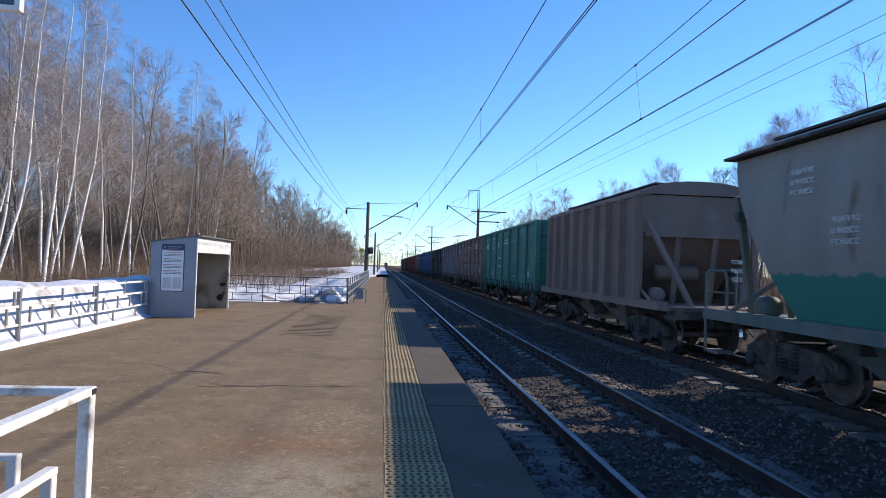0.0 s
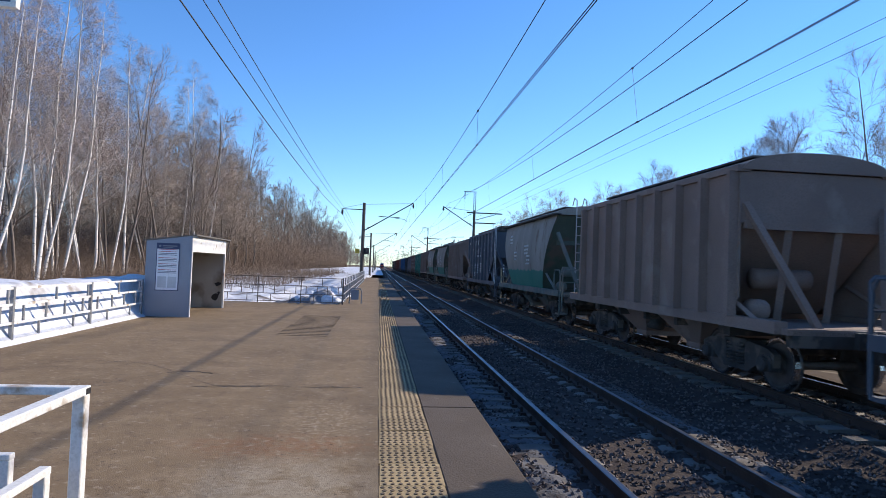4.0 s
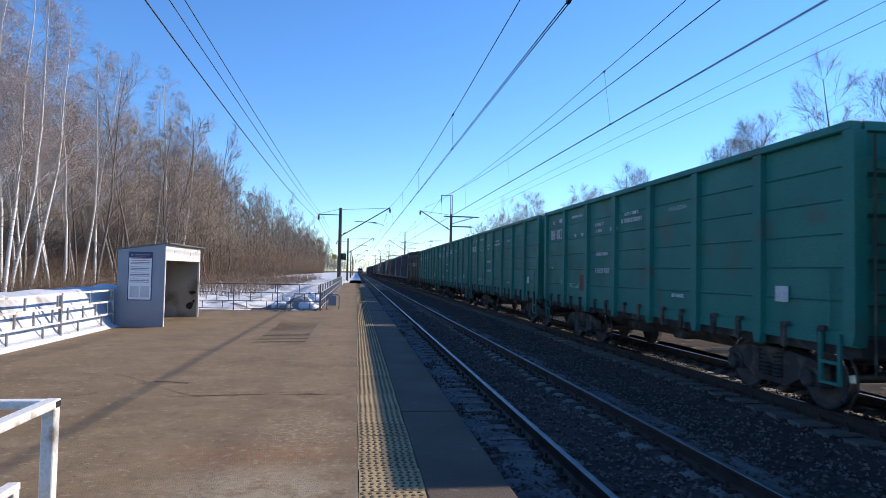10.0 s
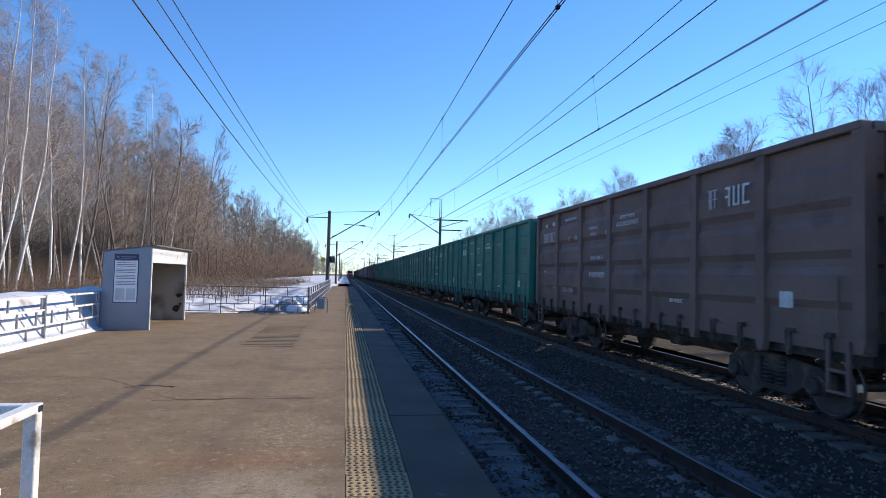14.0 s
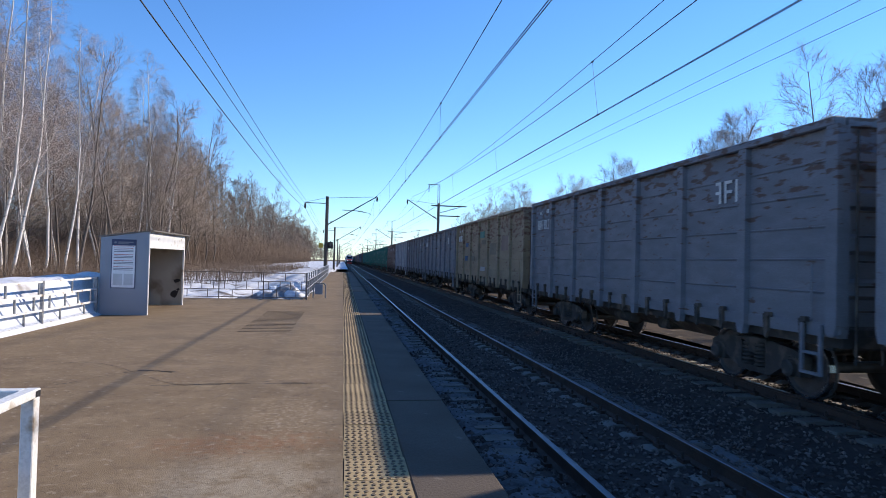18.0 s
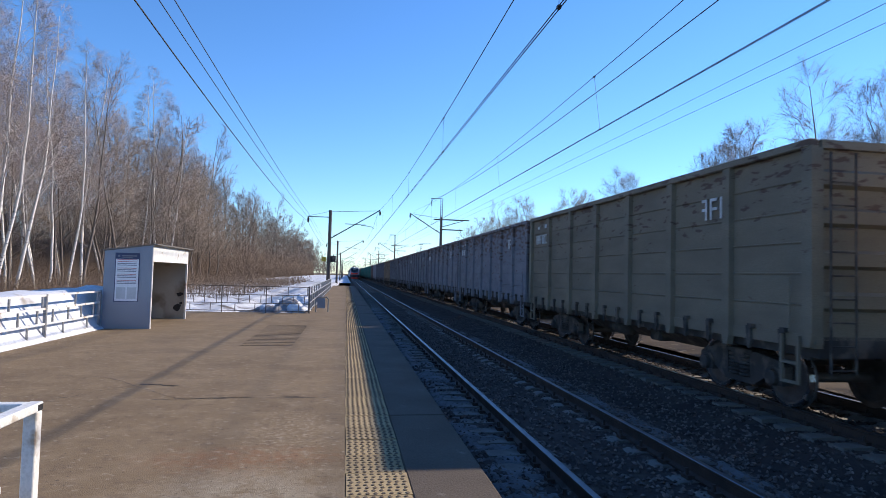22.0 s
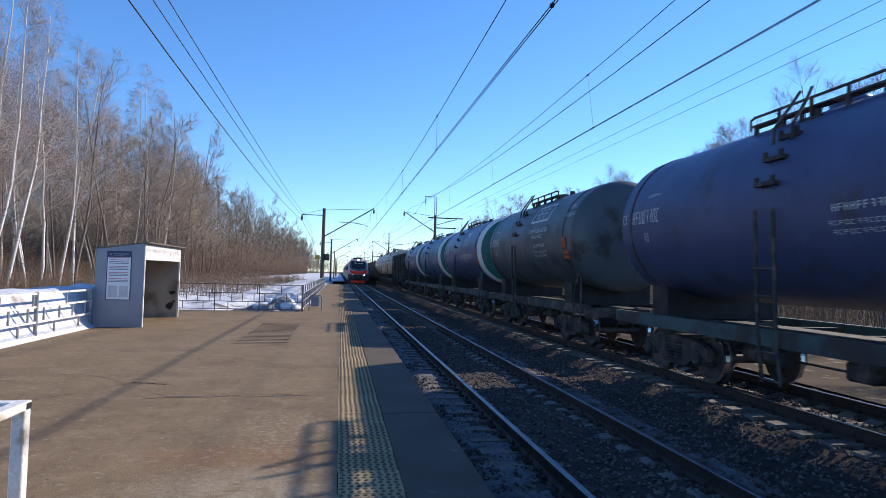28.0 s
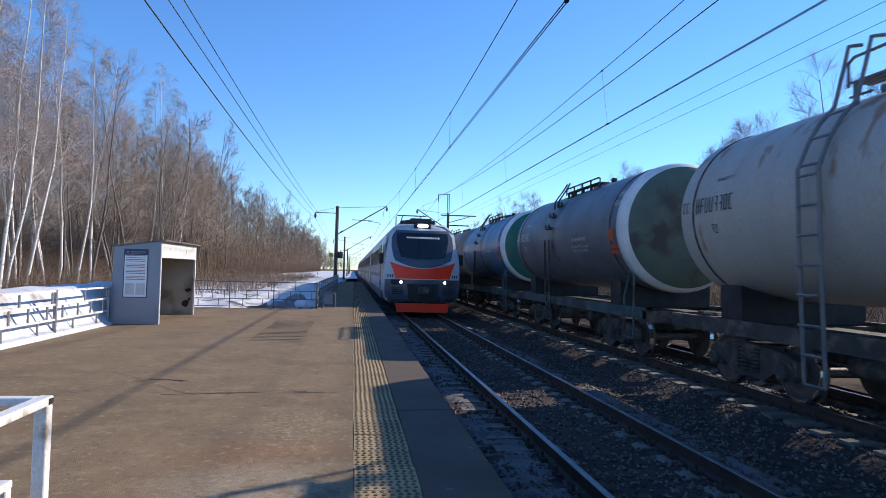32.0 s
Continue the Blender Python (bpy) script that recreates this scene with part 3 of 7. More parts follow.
def tank(shell, name="tank_wagon", label="", half=6.0, overhang=0.92, band=None, end=None, frame_paint=None, radius=1.6, rail_high=False, disc=None, ladder_y=1.1, full_ladder=False, deck=(-1.5, 1.35), ladder_paint=None):
    """Tank wagon: barrel with dished ends, cradles, frame, ladder, top platform with guard rails."""
    w = thing(name, label, "tank wagon", "wagons of the freight train")
    frame_paint = frame_paint or M_CHASSIS
    ladder_paint = ladder_paint or M_CHASSIS
    zc, hb = 1.585 + radius, half - overhang
    bm = bmesh.new()
    lathe(bm, [(-hb + 0.42, radius), (-hb * 0.5, radius), (0, radius), (hb * 0.5, radius), (hb - 0.42, radius)], "y", (0, 0, zc), 48)
    bmesh.ops.delete(bm, geom=[f for f in bm.faces if len(f.verts) > 4], context="FACES")
    part("barrel", bm, shell, w, smooth=True)
    for s in (-1, 1):
        prof = [(s * (hb - 0.42 + 0.42 * math.sin(a)), radius * math.cos(a) ** 0.5 + 0.001) for a in [k * math.pi / 2 / 12 for k in range(13)]]
        bm = bmesh.new()
        lathe(bm, prof, "y", (0, 0, zc), 48)
        part("end_cap", bm, (end or shell) if s < 0 else shell, w, smooth=True)
        bm = bmesh.new()
        y = s * (half - 2.35)
        prism(bm, [(-1.22, 1.18), (-1.24, 1.85), (-0.6, 1.66), (0.6, 1.66), (1.24, 1.85), (1.22, 1.18)], "y", y - 0.3, y + 0.3)
        part("saddle", bm, M_DARK, w)
    if disc:
        prof = [(-(hb - 0.42 + 0.42 * math.sin(a)) - 0.012, radius * math.cos(a) ** 0.5 + 0.001) for a in [math.pi / 2 * k / 24 for k in range(17, 25)]]
        bm = bmesh.new()
        lathe(bm, prof, "y", (0, 0, zc), 48)
        part("end_disc", bm, disc, w, "teal disc painted on the tank's end", smooth=True)
    if band:
        bm = bmesh.new()
        lathe(bm, [(-(hb - 0.62), radius + 0.002), (-(hb - 0.62), radius + 0.01)] + [(-(hb - 0.42 + 0.42 * math.sin(a)), radius * math.cos(a) ** 0.5 + 0.01) for a in (0, 0.15, 0.3, 0.45, 0.55)], "y", (0, 0, zc), 48)
        bmesh.ops.delete(bm, geom=[f for f in bm.faces if len(f.verts) > 4], context="FACES")
        part("band", bm, band, w, smooth=True)
    for y in (-hb * 0.80, hb * 0.845):
        bm = bmesh.new()
        lathe(bm, [(y - 0.022, radius + 0.001), (y - 0.022, radius + 0.016), (y + 0.022, radius + 0.016), (y + 0.022, radius + 0.001)], "y", (0, 0, zc), 48)
        bmesh.ops.delete(bm, geom=[f for f in bm.faces if len(f.verts) > 4], context="FACES")
        part("hoop", bm, M_CHASSIS, w, "thin dark hoop strap")
    ztop = zc + radius
    for s in (-1, 1):
        bm = bmesh.new()
        box(bm, *sorted((s * 1.26, s * 1.40)), -half + 0.6, half - 0.6, 0.98, 1.24)
        part("side_beam", bm, frame_paint, w)
        # lower ladder, stepping boxes on the barrel, grab rails at the top; or one ladder bent over the barrel
        for u in (-0.2, 0.2):
            bm = bmesh.new()
            if full_ladder:
                line = [(s * 1.62, ladder_y + u, 0.5), (s * 1.72, ladder_y + u, zc - 0.5), (s * 1.74, ladder_y + u, zc + 0.35)]
                line += [(s * (radius + 0.14) * math.cos(a), ladder_y + u, zc + (radius + 0.14) * math.sin(a)) for a in (0.45, 0.65, 0.85)]
                line += [(s * 0.98, ladder_y + u, ztop + 0.35), (s * 0.92, ladder_y + u, ztop + 0.62), (s * 0.7, ladder_y + u, ztop + 0.66)]
                path_tube(bm, line, 0.03)
            else:
                path_tube(bm, [(s * 1.54, ladder_y + u, 0.45), (s * 1.62, ladder_y + u, 1.3), (s * 1.68, ladder_y + u, zc - 0.1)], 0.03)
            stile = part("ladder_stile", bm, ladder_paint, w)
            if not full_ladder:
                bm = bmesh.new()
                path_tube(bm, [(s * 1.36, ladder_y + u, zc + 0.95), (s * 1.34, ladder_y + u, zc + 1.2), (s * 1.08, ladder_y + u * 0.8, ztop - 0.02), (s * 0.95, ladder_y + u * 0.6, ztop + 0.2)], 0.026)
                part("grab_rail", bm, ladder_paint, w)
        for k in range(8 if full_ladder else 5):
            bm = bmesh.new()
            z = 0.5 + k * 0.42
            x = 1.62 + 0.05 * k if full_ladder else 1.55 + 0.035 * k
            cyl(bm, (s * min(x, 1.74), ladder_y - 0.2, z), (s * min(x, 1.74), ladder_y + 0.2, z), 0.022, seg=5)
            part("ladder_rung", bm, ladder_paint, stile)
        for h in (0.35, 0.75, 1.12, 1.4):
            q = math.sqrt(radius ** 2 - h ** 2)
            bm = bmesh.new()
            if full_ladder:
                cyl(bm, (s * (q + 0.12), ladder_y - 0.2, zc + h + 0.06), (s * (q + 0.12), ladder_y + 0.2, zc + h + 0.06), 0.022, seg=5)
            else:
                box(bm, *sorted((s * (q - 0.04), s * (q + 0.13))), ladder_y - 0.22, ladder_y + 0.22, zc + h - 0.10, zc + h - 0.03, 0.01)
                box(bm, *sorted((s * (q + 0.08), s * (q + 0.13))), ladder_y - 0.2, ladder_y - 0.14, zc + h - 0.03, zc + h + 0.05)
                box(bm, *sorted((s * (q + 0.08), s * (q + 0.13))), ladder_y + 0.14, ladder_y + 0.2, zc + h - 0.03, zc + h + 0.05)
            part("tread", bm, ladder_paint, w)
        hh, wx, wz = (0.42 if full_ladder else 0.30, 0.93, ztop) if rail_high else (0.22, 0.80, ztop - 0.12)
        y0, y1 = deck
        bm = bmesh.new()
        for x in (0.55, 0.68, 0.81) if rail_high else (0.62, 0.72):
            box(bm, *sorted((s * x, s * (x + 0.09))), y0, y1, wz + 0.06, wz + 0.09)
        for k in range(5):
            y = y0 + 0.1 + (y1 - y0 - 0.2) * k / 4
            box(bm, *sorted((s * 0.4, s * 0.46)), y - 0.03, y + 0.03, wz - 0.1, wz + 0.06)
            box(bm, *sorted((s * (wx - 0.07), s * (wx - 0.01))), y - 0.03, y + 0.03, wz - 0.32, wz + 0.06)
        part("walkway", bm, ladder_paint, w)
        bm = bmesh.new()
        path_tube(bm, [(s * wx, y0, wz), (s * wx, y0, wz + hh * 0.85), (s * wx, y0 + 0.1, wz + hh), (s * wx, y1 - 0.1, wz + hh), (s * wx, y1, wz + hh * 0.85), (s * wx, y1, wz)], 0.024)
        guard = part("guard_rail", bm, ladder_paint, w)
        for k in range(1, 4):
            y = y0 + (y1 - y0) * k / 4
            bm = bmesh.new()
            box(bm, *sorted((s * (wx - 0.02), s * (wx + 0.02))), y - 0.022, y + 0.022, wz - 0.28, wz + hh)
            part("rail_post", bm, ladder_paint, guard)
        # end step and hand rail
        bm = bmesh.new()
        path_tube(bm, [(s * 1.5, -half + 0.75, 0.5), (s * 1.5, -half + 0.75, 2.0), (s * 1.5, -half + 0.95, 2.1), (s * 1.5, -half + 1.25, 1.5), (s * 1.5, -half + 1.25, 0.5)], 0.026)
        cyl(bm, (s * 1.5, -half + 0.75, 0.52), (s * 1.5, -half + 1.25, 0.52), 0.03, seg=5)
        part("end_step", bm, frame_paint, w)
    bm = bmesh.new()
    lathe(bm, [(ztop - 0.1, 0.32), (ztop + 0.12, 0.32), (ztop + 0.16, 0.28), (ztop + 0.2, 0.1)], "z", (0, 0, 0), 16)
    part("hatch", bm, shell, w)
    for y in (-0.7, 0.75):
        bm = bmesh.new()
        cyl(bm, (0, y, ztop - 0.05), (0, y, ztop + 0.22), 0.09, seg=8)
        part("valve", bm, M_DARK, w)
    under(w, half)
    return w


def marks_round(parent, radius, zc, cells, material=None, name="lettering"):
    """Bars that follow the barrel: y, height over the axis, width, height, strokes."""
    bm = bmesh.new()
    for q, (y, z, w, h, n) in enumerate(cells):
        for sa, sb, lo, hi in strokes(w, h, n, q + n):
            y1, y0 = y + w / 2 - sa, y + w / 2 - sb
            a0, a1 = math.asin((z - h / 2 + lo) / radius), math.asin((z - h / 2 + hi) / radius)
            m = max(1, int((a1 - a0) / 0.05))
            prev = None
            for j in range(m + 1):
                a = a0 + (a1 - a0) * j / m
                r = radius + 0.01
                cur = [bm.verts.new((-r * math.cos(a), yy, zc + r * math.sin(a))) for yy in (y0, y1)]
                if prev:
                    bm.faces.new((prev[0], prev[1], cur[1], cur[0]))
                prev = cur
    return tagged(part(name, bm, material or M_MARK, parent), kind="stuff" if sum(c[4] for c in cells) > 1 else "")


def text_on(parent, words, y, z, size, x, material=None):
    """Lettering on the side that faces the platform."""
    cu = bpy.data.curves.new("lettering", "FONT")
    cu.body, cu.size, cu.align_x, cu.align_y = words, size, "CENTER", "CENTER"
    tmp = bpy.data.objects.new("lettering", cu)
    me = bpy.data.meshes.new_from_object(tmp)
    bpy.data.objects.remove(tmp)
    me.materials.append(material or M_MARK)
    ob = put("lettering", me, parent, pose(x, y, z, 90, 0, -90))
    return ob


def hopper(paint, name="hopper_wagon", label="", half=6.1, height=4.25, curved=False, ribs=9, roof=None, ladder=False, frame_paint=None, cut=0.75, inset=1.9, rib_w=0.055, roof_rails=False, inner=None, top_half=None, square=False, end_rails=True):
    """Covered hopper: long body with sloping ends on struts, arched roof, chutes below, end platforms."""
    w = thing(name, label, "hopper wagon", "wagons of the freight train")
    frame_paint = frame_paint or paint
    top, hw = top_half or half - 1.05, 1.5
    low = top - inset
    sill = 1.3
    zt = height - 0.35
    for s in (-1, 1):
        bm = bmesh.new()
        x = s * hw
        if curved:
            steps = 12
            prev = None
            for k in range(steps + 1):
                u = k / steps
                pz = sill + (zt - sill) * u
                px = 1.36 + 0.25 * math.sin(math.pi * min(1, u * 0.92 + 0.04)) ** 0.8
                py = low + (top - low) * (1 - (1 - u) ** 1.15)
                cur = [bm.verts.new((s * px, -py, pz)), bm.verts.new((s * px, py, pz))]
                if prev:
                    bm.faces.new((prev[0], prev[1], cur[1], cur[0]))
                prev = cur
        else:
            foot = top - 0.25 if square else low
            edge_z = sill + 0.35 if square else zt - cut
            prism(bm, [(-foot, sill), (-top, edge_z), (-top, zt), (top, zt), (top, edge_z), (foot, sill)], "x", *sorted((x, x - s * 0.03)))
        part("side_wall", bm, paint, w, smooth=curved)
        for k in range(ribs):
            y = -top + 0.12 + k * (2 * top - 0.24) / (ribs - 1)
            z0 = sill if abs(y) < low or square else sill + (abs(y) - low) / (top - low) * (zt - cut - sill)
            bm = bmesh.new()
            prism(bm, [(y - rib_w * 0.8, 0), (y + rib_w * 0.8, 0), (y + rib_w * 0.7, 1), (y - rib_w * 0.7, 1)], "z", z0, zt)
            for v in bm.verts:
                yy, d, z = v.co.x, v.co.y, v.co.z
                v.co = (x + s * (0.17 if square else 0.10) * d, yy, z)
            bmesh.ops.recalc_face_normals(bm, faces=bm.faces)
            part("rib", bm, paint, w)
        bm = bmesh.new()
        box(bm, *sorted((s * 1.34, s * 1.57)), -half + 0.75, half - 0.75, sill - 0.2, sill + 0.01)
        part("side_sill", bm, frame_paint, w)
        bm = bmesh.new()
        if curved:
            box(bm, *sorted((s * 1.30, s * 1.60)), -top - 0.14, top + 0.14, zt + 0.02, zt + 0.07)
        else:
            box(bm, *sorted((s * 1.30, s * 1.57)), -top - 0.03, top + 0.03, zt - 0.02, zt + 0.1)
        part("roof_edge", bm, M_CHASSIS if curved else paint, w)
    e = 1.5 if not curved else 1.42
    pts = [(-e, zt + 0.02)] + [(1.45 * math.sin(a), zt + 0.05 + 0.33 * math.cos(a)) for a in [radians(d) for d in range(-75, 76, 15)]] + [(e, zt + 0.02)]
    bm = bmesh.new()
    prism(bm, pts, "y", -top - 0.06, top + 0.06)
    part("roof", bm, roof or paint, w)
    for y in (-top * 0.72, -top * 0.24, top * 0.24, top * 0.72):
        bm = bmesh.new()
        lathe(bm, [(zt + 0.3, 0.36), (zt + 0.46, 0.36), (zt + 0.5, 0.2)], "z", (0, y, 0), 14)
        part("roof_hatch", bm, roof or paint, w)
    bm = bmesh.new()
    box(bm, -1.0, -0.55, -top * 0.9, top * 0.9, zt + 0.34, zt + 0.38)
    part("roof_walkway", bm, M_CHASSIS, w)
    if roof_rails:
        for x in (-1.0, -0.35):
            for s in (-1, 1):
                bm = bmesh.new()
                path_tube(bm, [(x, s * top, zt + 0.15), (x, s * top, zt + 0.75), (x, s * (top - 0.12), zt + 0.85), (x, s * (top - 0.8), zt + 0.85), (x, s * (top - 0.9), zt + 0.75), (x, s * (top - 0.9), zt + 0.3)], 0.022)
                part("roof_rail", bm, M_STEEL, w)
    def bulge(u):
        """Half width, half length and height of the bulging body."""
        return 1.36 + 0.25 * math.sin(math.pi * min(1, u * 0.92 + 0.04)) ** 0.8, low + (top - low) * (1 - (1 - u) ** 1.15), sill + (zt - sill) * u
    for s in (-1, 1):
        bm = bmesh.new()
        w0 = 1.48 if not curved else 1.38
        if curved:
            rows = [bulge(k / 12) for k in range(13)]
            skin(bm, [[(-px, s * (py - 0.03), pz), (-px * 0.5, s * (py - 0.10), pz), (px * 0.5, s * (py - 0.10), pz), (px, s * (py - 0.03), pz)] for px, py, pz in rows], close=False)
        q = [] if curved else [(w0, s * (top - 0.01), zt), (w0, s * (top - 0.01), zt - cut), (1.3, s * (low - 0.15), sill)]
        vs = [[bm.verts.new((sx * px, py, pz)) for px, py, pz in q] for sx in (-1, 1)]
        for a in range(len(q) - 1):
            bm.faces.new((vs[0][a], vs[1][a], vs[1][a + 1], vs[0][a + 1]))
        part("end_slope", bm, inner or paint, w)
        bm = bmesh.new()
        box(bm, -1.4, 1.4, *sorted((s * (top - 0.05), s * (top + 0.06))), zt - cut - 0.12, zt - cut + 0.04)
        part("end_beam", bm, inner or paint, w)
        for x in (-1.38, -0.5, 0.5, 1.38):
            bm = bmesh.new()
            y1 = half - 0.95 if abs(x) > 1 else top - 0.35
            foot = x * 0.45 if abs(x) > 1 else x
            cyl(bm, (x, s * (top - 0.02), zt - cut + (0.35 if abs(x) > 1 else 0)), (foot, s * y1, 1.15), 0.08, seg=4)
            part("end_strut", bm, frame_paint, w)
        for sx in (-1, 1):
            bm = bmesh.new()
            cyl(bm, (sx * 1.42, s * (low + 0.5), sill + 0.6), (sx * 1.42, s * (half - 1.2), 1.15), 0.05, seg=4)
            part("end_brace", bm, frame_paint, w)
        bm = bmesh.new()
        box(bm, -1.45, 1.45, *sorted((s * (low + 0.2), s * (half - 0.6))), 1.1, 1.2)
        part("end_platform", bm, frame_paint, w)
        y = s * (half - 0.64)
        for sx in (-1, 1) if end_rails else ():
            bm = bmesh.new()
            path_tube(bm, [(sx * 0.8, y, 1.2), (sx * 0.8, y, 2.0), (sx * 0.88, y, 2.08), (sx * 1.36, y, 2.08), (sx * 1.44, y, 2.0), (sx * 1.44, y, 0.5)], 0.028)
            cyl(bm, (sx * 0.8, y, 1.62), (sx * 1.44, y, 1.62), 0.022, seg=5)
            part("hand_rail", bm, frame_paint, w)
            bm = bmesh.new()
            path_tube(bm, [(sx * 1.5, y - s * 0.1, 0.45), (sx * 1.5, y - s * 0.1, 1.9), (sx * 1.5, y - s * 0.2, 2.05), (sx * 1.5, y - s * 0.75, 2.05), (sx * 1.5, y - s * 0.85, 1.9), (sx * 1.5, y - s * 0.85, 1.2)], 0.028)
            part("hand_rail", bm, frame_paint, w)
            bm = bmesh.new()
            box(bm, *sorted((sx * 1.2, sx * 1.5)), *sorted((y - s * 0.1, y - s * 0.55)), 0.44, 0.5)
            part("step", bm, frame_paint, w)
        bm = bmesh.new()
        lathe(bm, [(-0.6, 0.05), (-0.55, 0.2), (0.55, 0.2), (0.6, 0.05)], "x", (-0.35, s * (low + 0.95), 2.0), 14)
        part("air_reservoir", bm, frame_paint, w, smooth=True)
        bm = bmesh.new()
        lathe(bm, [(-0.18, 0.05), (-0.15, 0.2), (0.15, 0.2), (0.18, 0.05)], "y", (-1.05, s * (low + 1.3), 1.42), 12)
        part("brake_cylinder", bm, frame_paint, w, smooth=True)
    if ladder:
        for u in (-0.19, 0.19):
            bm = bmesh.new()
            if curved:
                path_tube(bm, [(-0.55 + u, -top - 0.2, 1.2), (-0.55 + u, -top - 0.2, zt + 0.55), (-0.55 + u, -top + 0.1, zt + 0.68), (-0.55 + u, -top + 0.3, zt + 0.4)], 0.022)
            else:
                path_tube(bm, [(-1.52, -half + 0.9 + u, 1.2), (-1.5, -half + 0.98 + u, zt + 0.3), (-1.2, -top + u, zt + 0.4)], 0.022)
            part("ladder_stile", bm, M_STEEL, w)
        bm = bmesh.new()
        for k in range(9):
            a, b = ((-0.74, -top - 0.2), (-0.36, -top - 0.2)) if curved else ((-1.515, -half + 0.72), (-1.515, -half + 1.1))
            cyl(bm, (*a, 1.4 + k * 0.33), (*b, 1.4 + k * 0.33), 0.016, seg=5)
        tagged(part("ladder_rung", bm, M_STEEL, w), kind="stuff")
    for y in (-low * 0.5, low * 0.5):
        bm = bmesh.new()
        vs = [[bm.verts.new((sx * a, y + sy * b, z)) for sx, sy in ((-1, -1), (1, -1), (1, 1), (-1, 1))] for a, b, z in ((1.35, low * 0.5, sill), (0.8, 0.3, 0.5), (0.8, 0.3, 0.38))]
        for a in range(2):
            for k in range(4):
                bm.faces.new((vs[a][k], vs[a][(k + 1) % 4], vs[a + 1][(k + 1) % 4], vs[a + 1][k]))
        bm.faces.new(vs[2])
        bmesh.ops.recalc_face_normals(bm, faces=bm.faces)
        part("discharge_chute", bm, frame_paint, w)
    under(w, half)
    return w

# ------------------------------------------------------------------ electric multiple unit on the near track
V_EMU = 19.3
EMU_Y32 = 27.2
E_GREY = mat("emu_silver_grey_paint", (0.56, 0.58, 0.61), (0.50, 0.52, 0.55), 1.0, 40, 0.35, bump=0.02, dirt=(0.3, 0.3, 0.3), dirt_amount=0.12)
E_BLUE = mat("emu_slate_blue_paint", (0.075, 0.10, 0.145), (0.065, 0.088, 0.125), 1.0, 40, 0.3, bump=0.02)
E_SLATE = mat("emu_slate_grey_paint", (0.15, 0.17, 0.20), (0.13, 0.15, 0.175), 1.0, 40, 0.35, bump=0.02)
E_PALE = mat("emu_pale_paint", (0.5, 0.52, 0.55), (0.45, 0.47, 0.5), 1.0, 40, 0.35, bump=0.02)
E_ORANGE = mat("emu_orange_paint", (1.0, 0.045, 0.01), (0.94, 0.04, 0.01), 1.0, 40, 0.4, bump=0.02)
E_GLASS = mat("emu_dark_glass", (0.012, 0.016, 0.02), (0.01, 0.013, 0.016), 1.0, 40, 0.06, bump=0, spec=0.6)
E_TINT = mat("emu_side_glass", (0.03, 0.034, 0.04), (0.02, 0.024, 0.03), 1.0, 40, 0.3, bump=0, spec=0.12)
E_LAMP = glow("headlamp_glow", (1.0, 0.98, 0.92), 14.0)
E_SIGN = glow("amber_roof_lamp_glow", (1.0, 0.93, 0.72), 3.0)
E_LED = glow("led_sign_glow", (0.7, 0.75, 0.78), 0.3)


def emu_section(y, scale=1.0, top=4.2, low=0.55, lean=0.0):
    """Half-rounded body section, from the lower left over the roof to the lower right."""
    w = 1.755 * scale
    pts = [(-w * 0.90, low), (-w, low + 0.45), (-w, 2.3), (-w * 0.975, 3.15), (-w * 0.86, top - 0.42), (-w * 0.60, top - 0.12), (0, top)]
    pts = pts + [(-x, z) for x, z in pts[-2::-1]]
    return [(x, y, z) for x, z in pts]


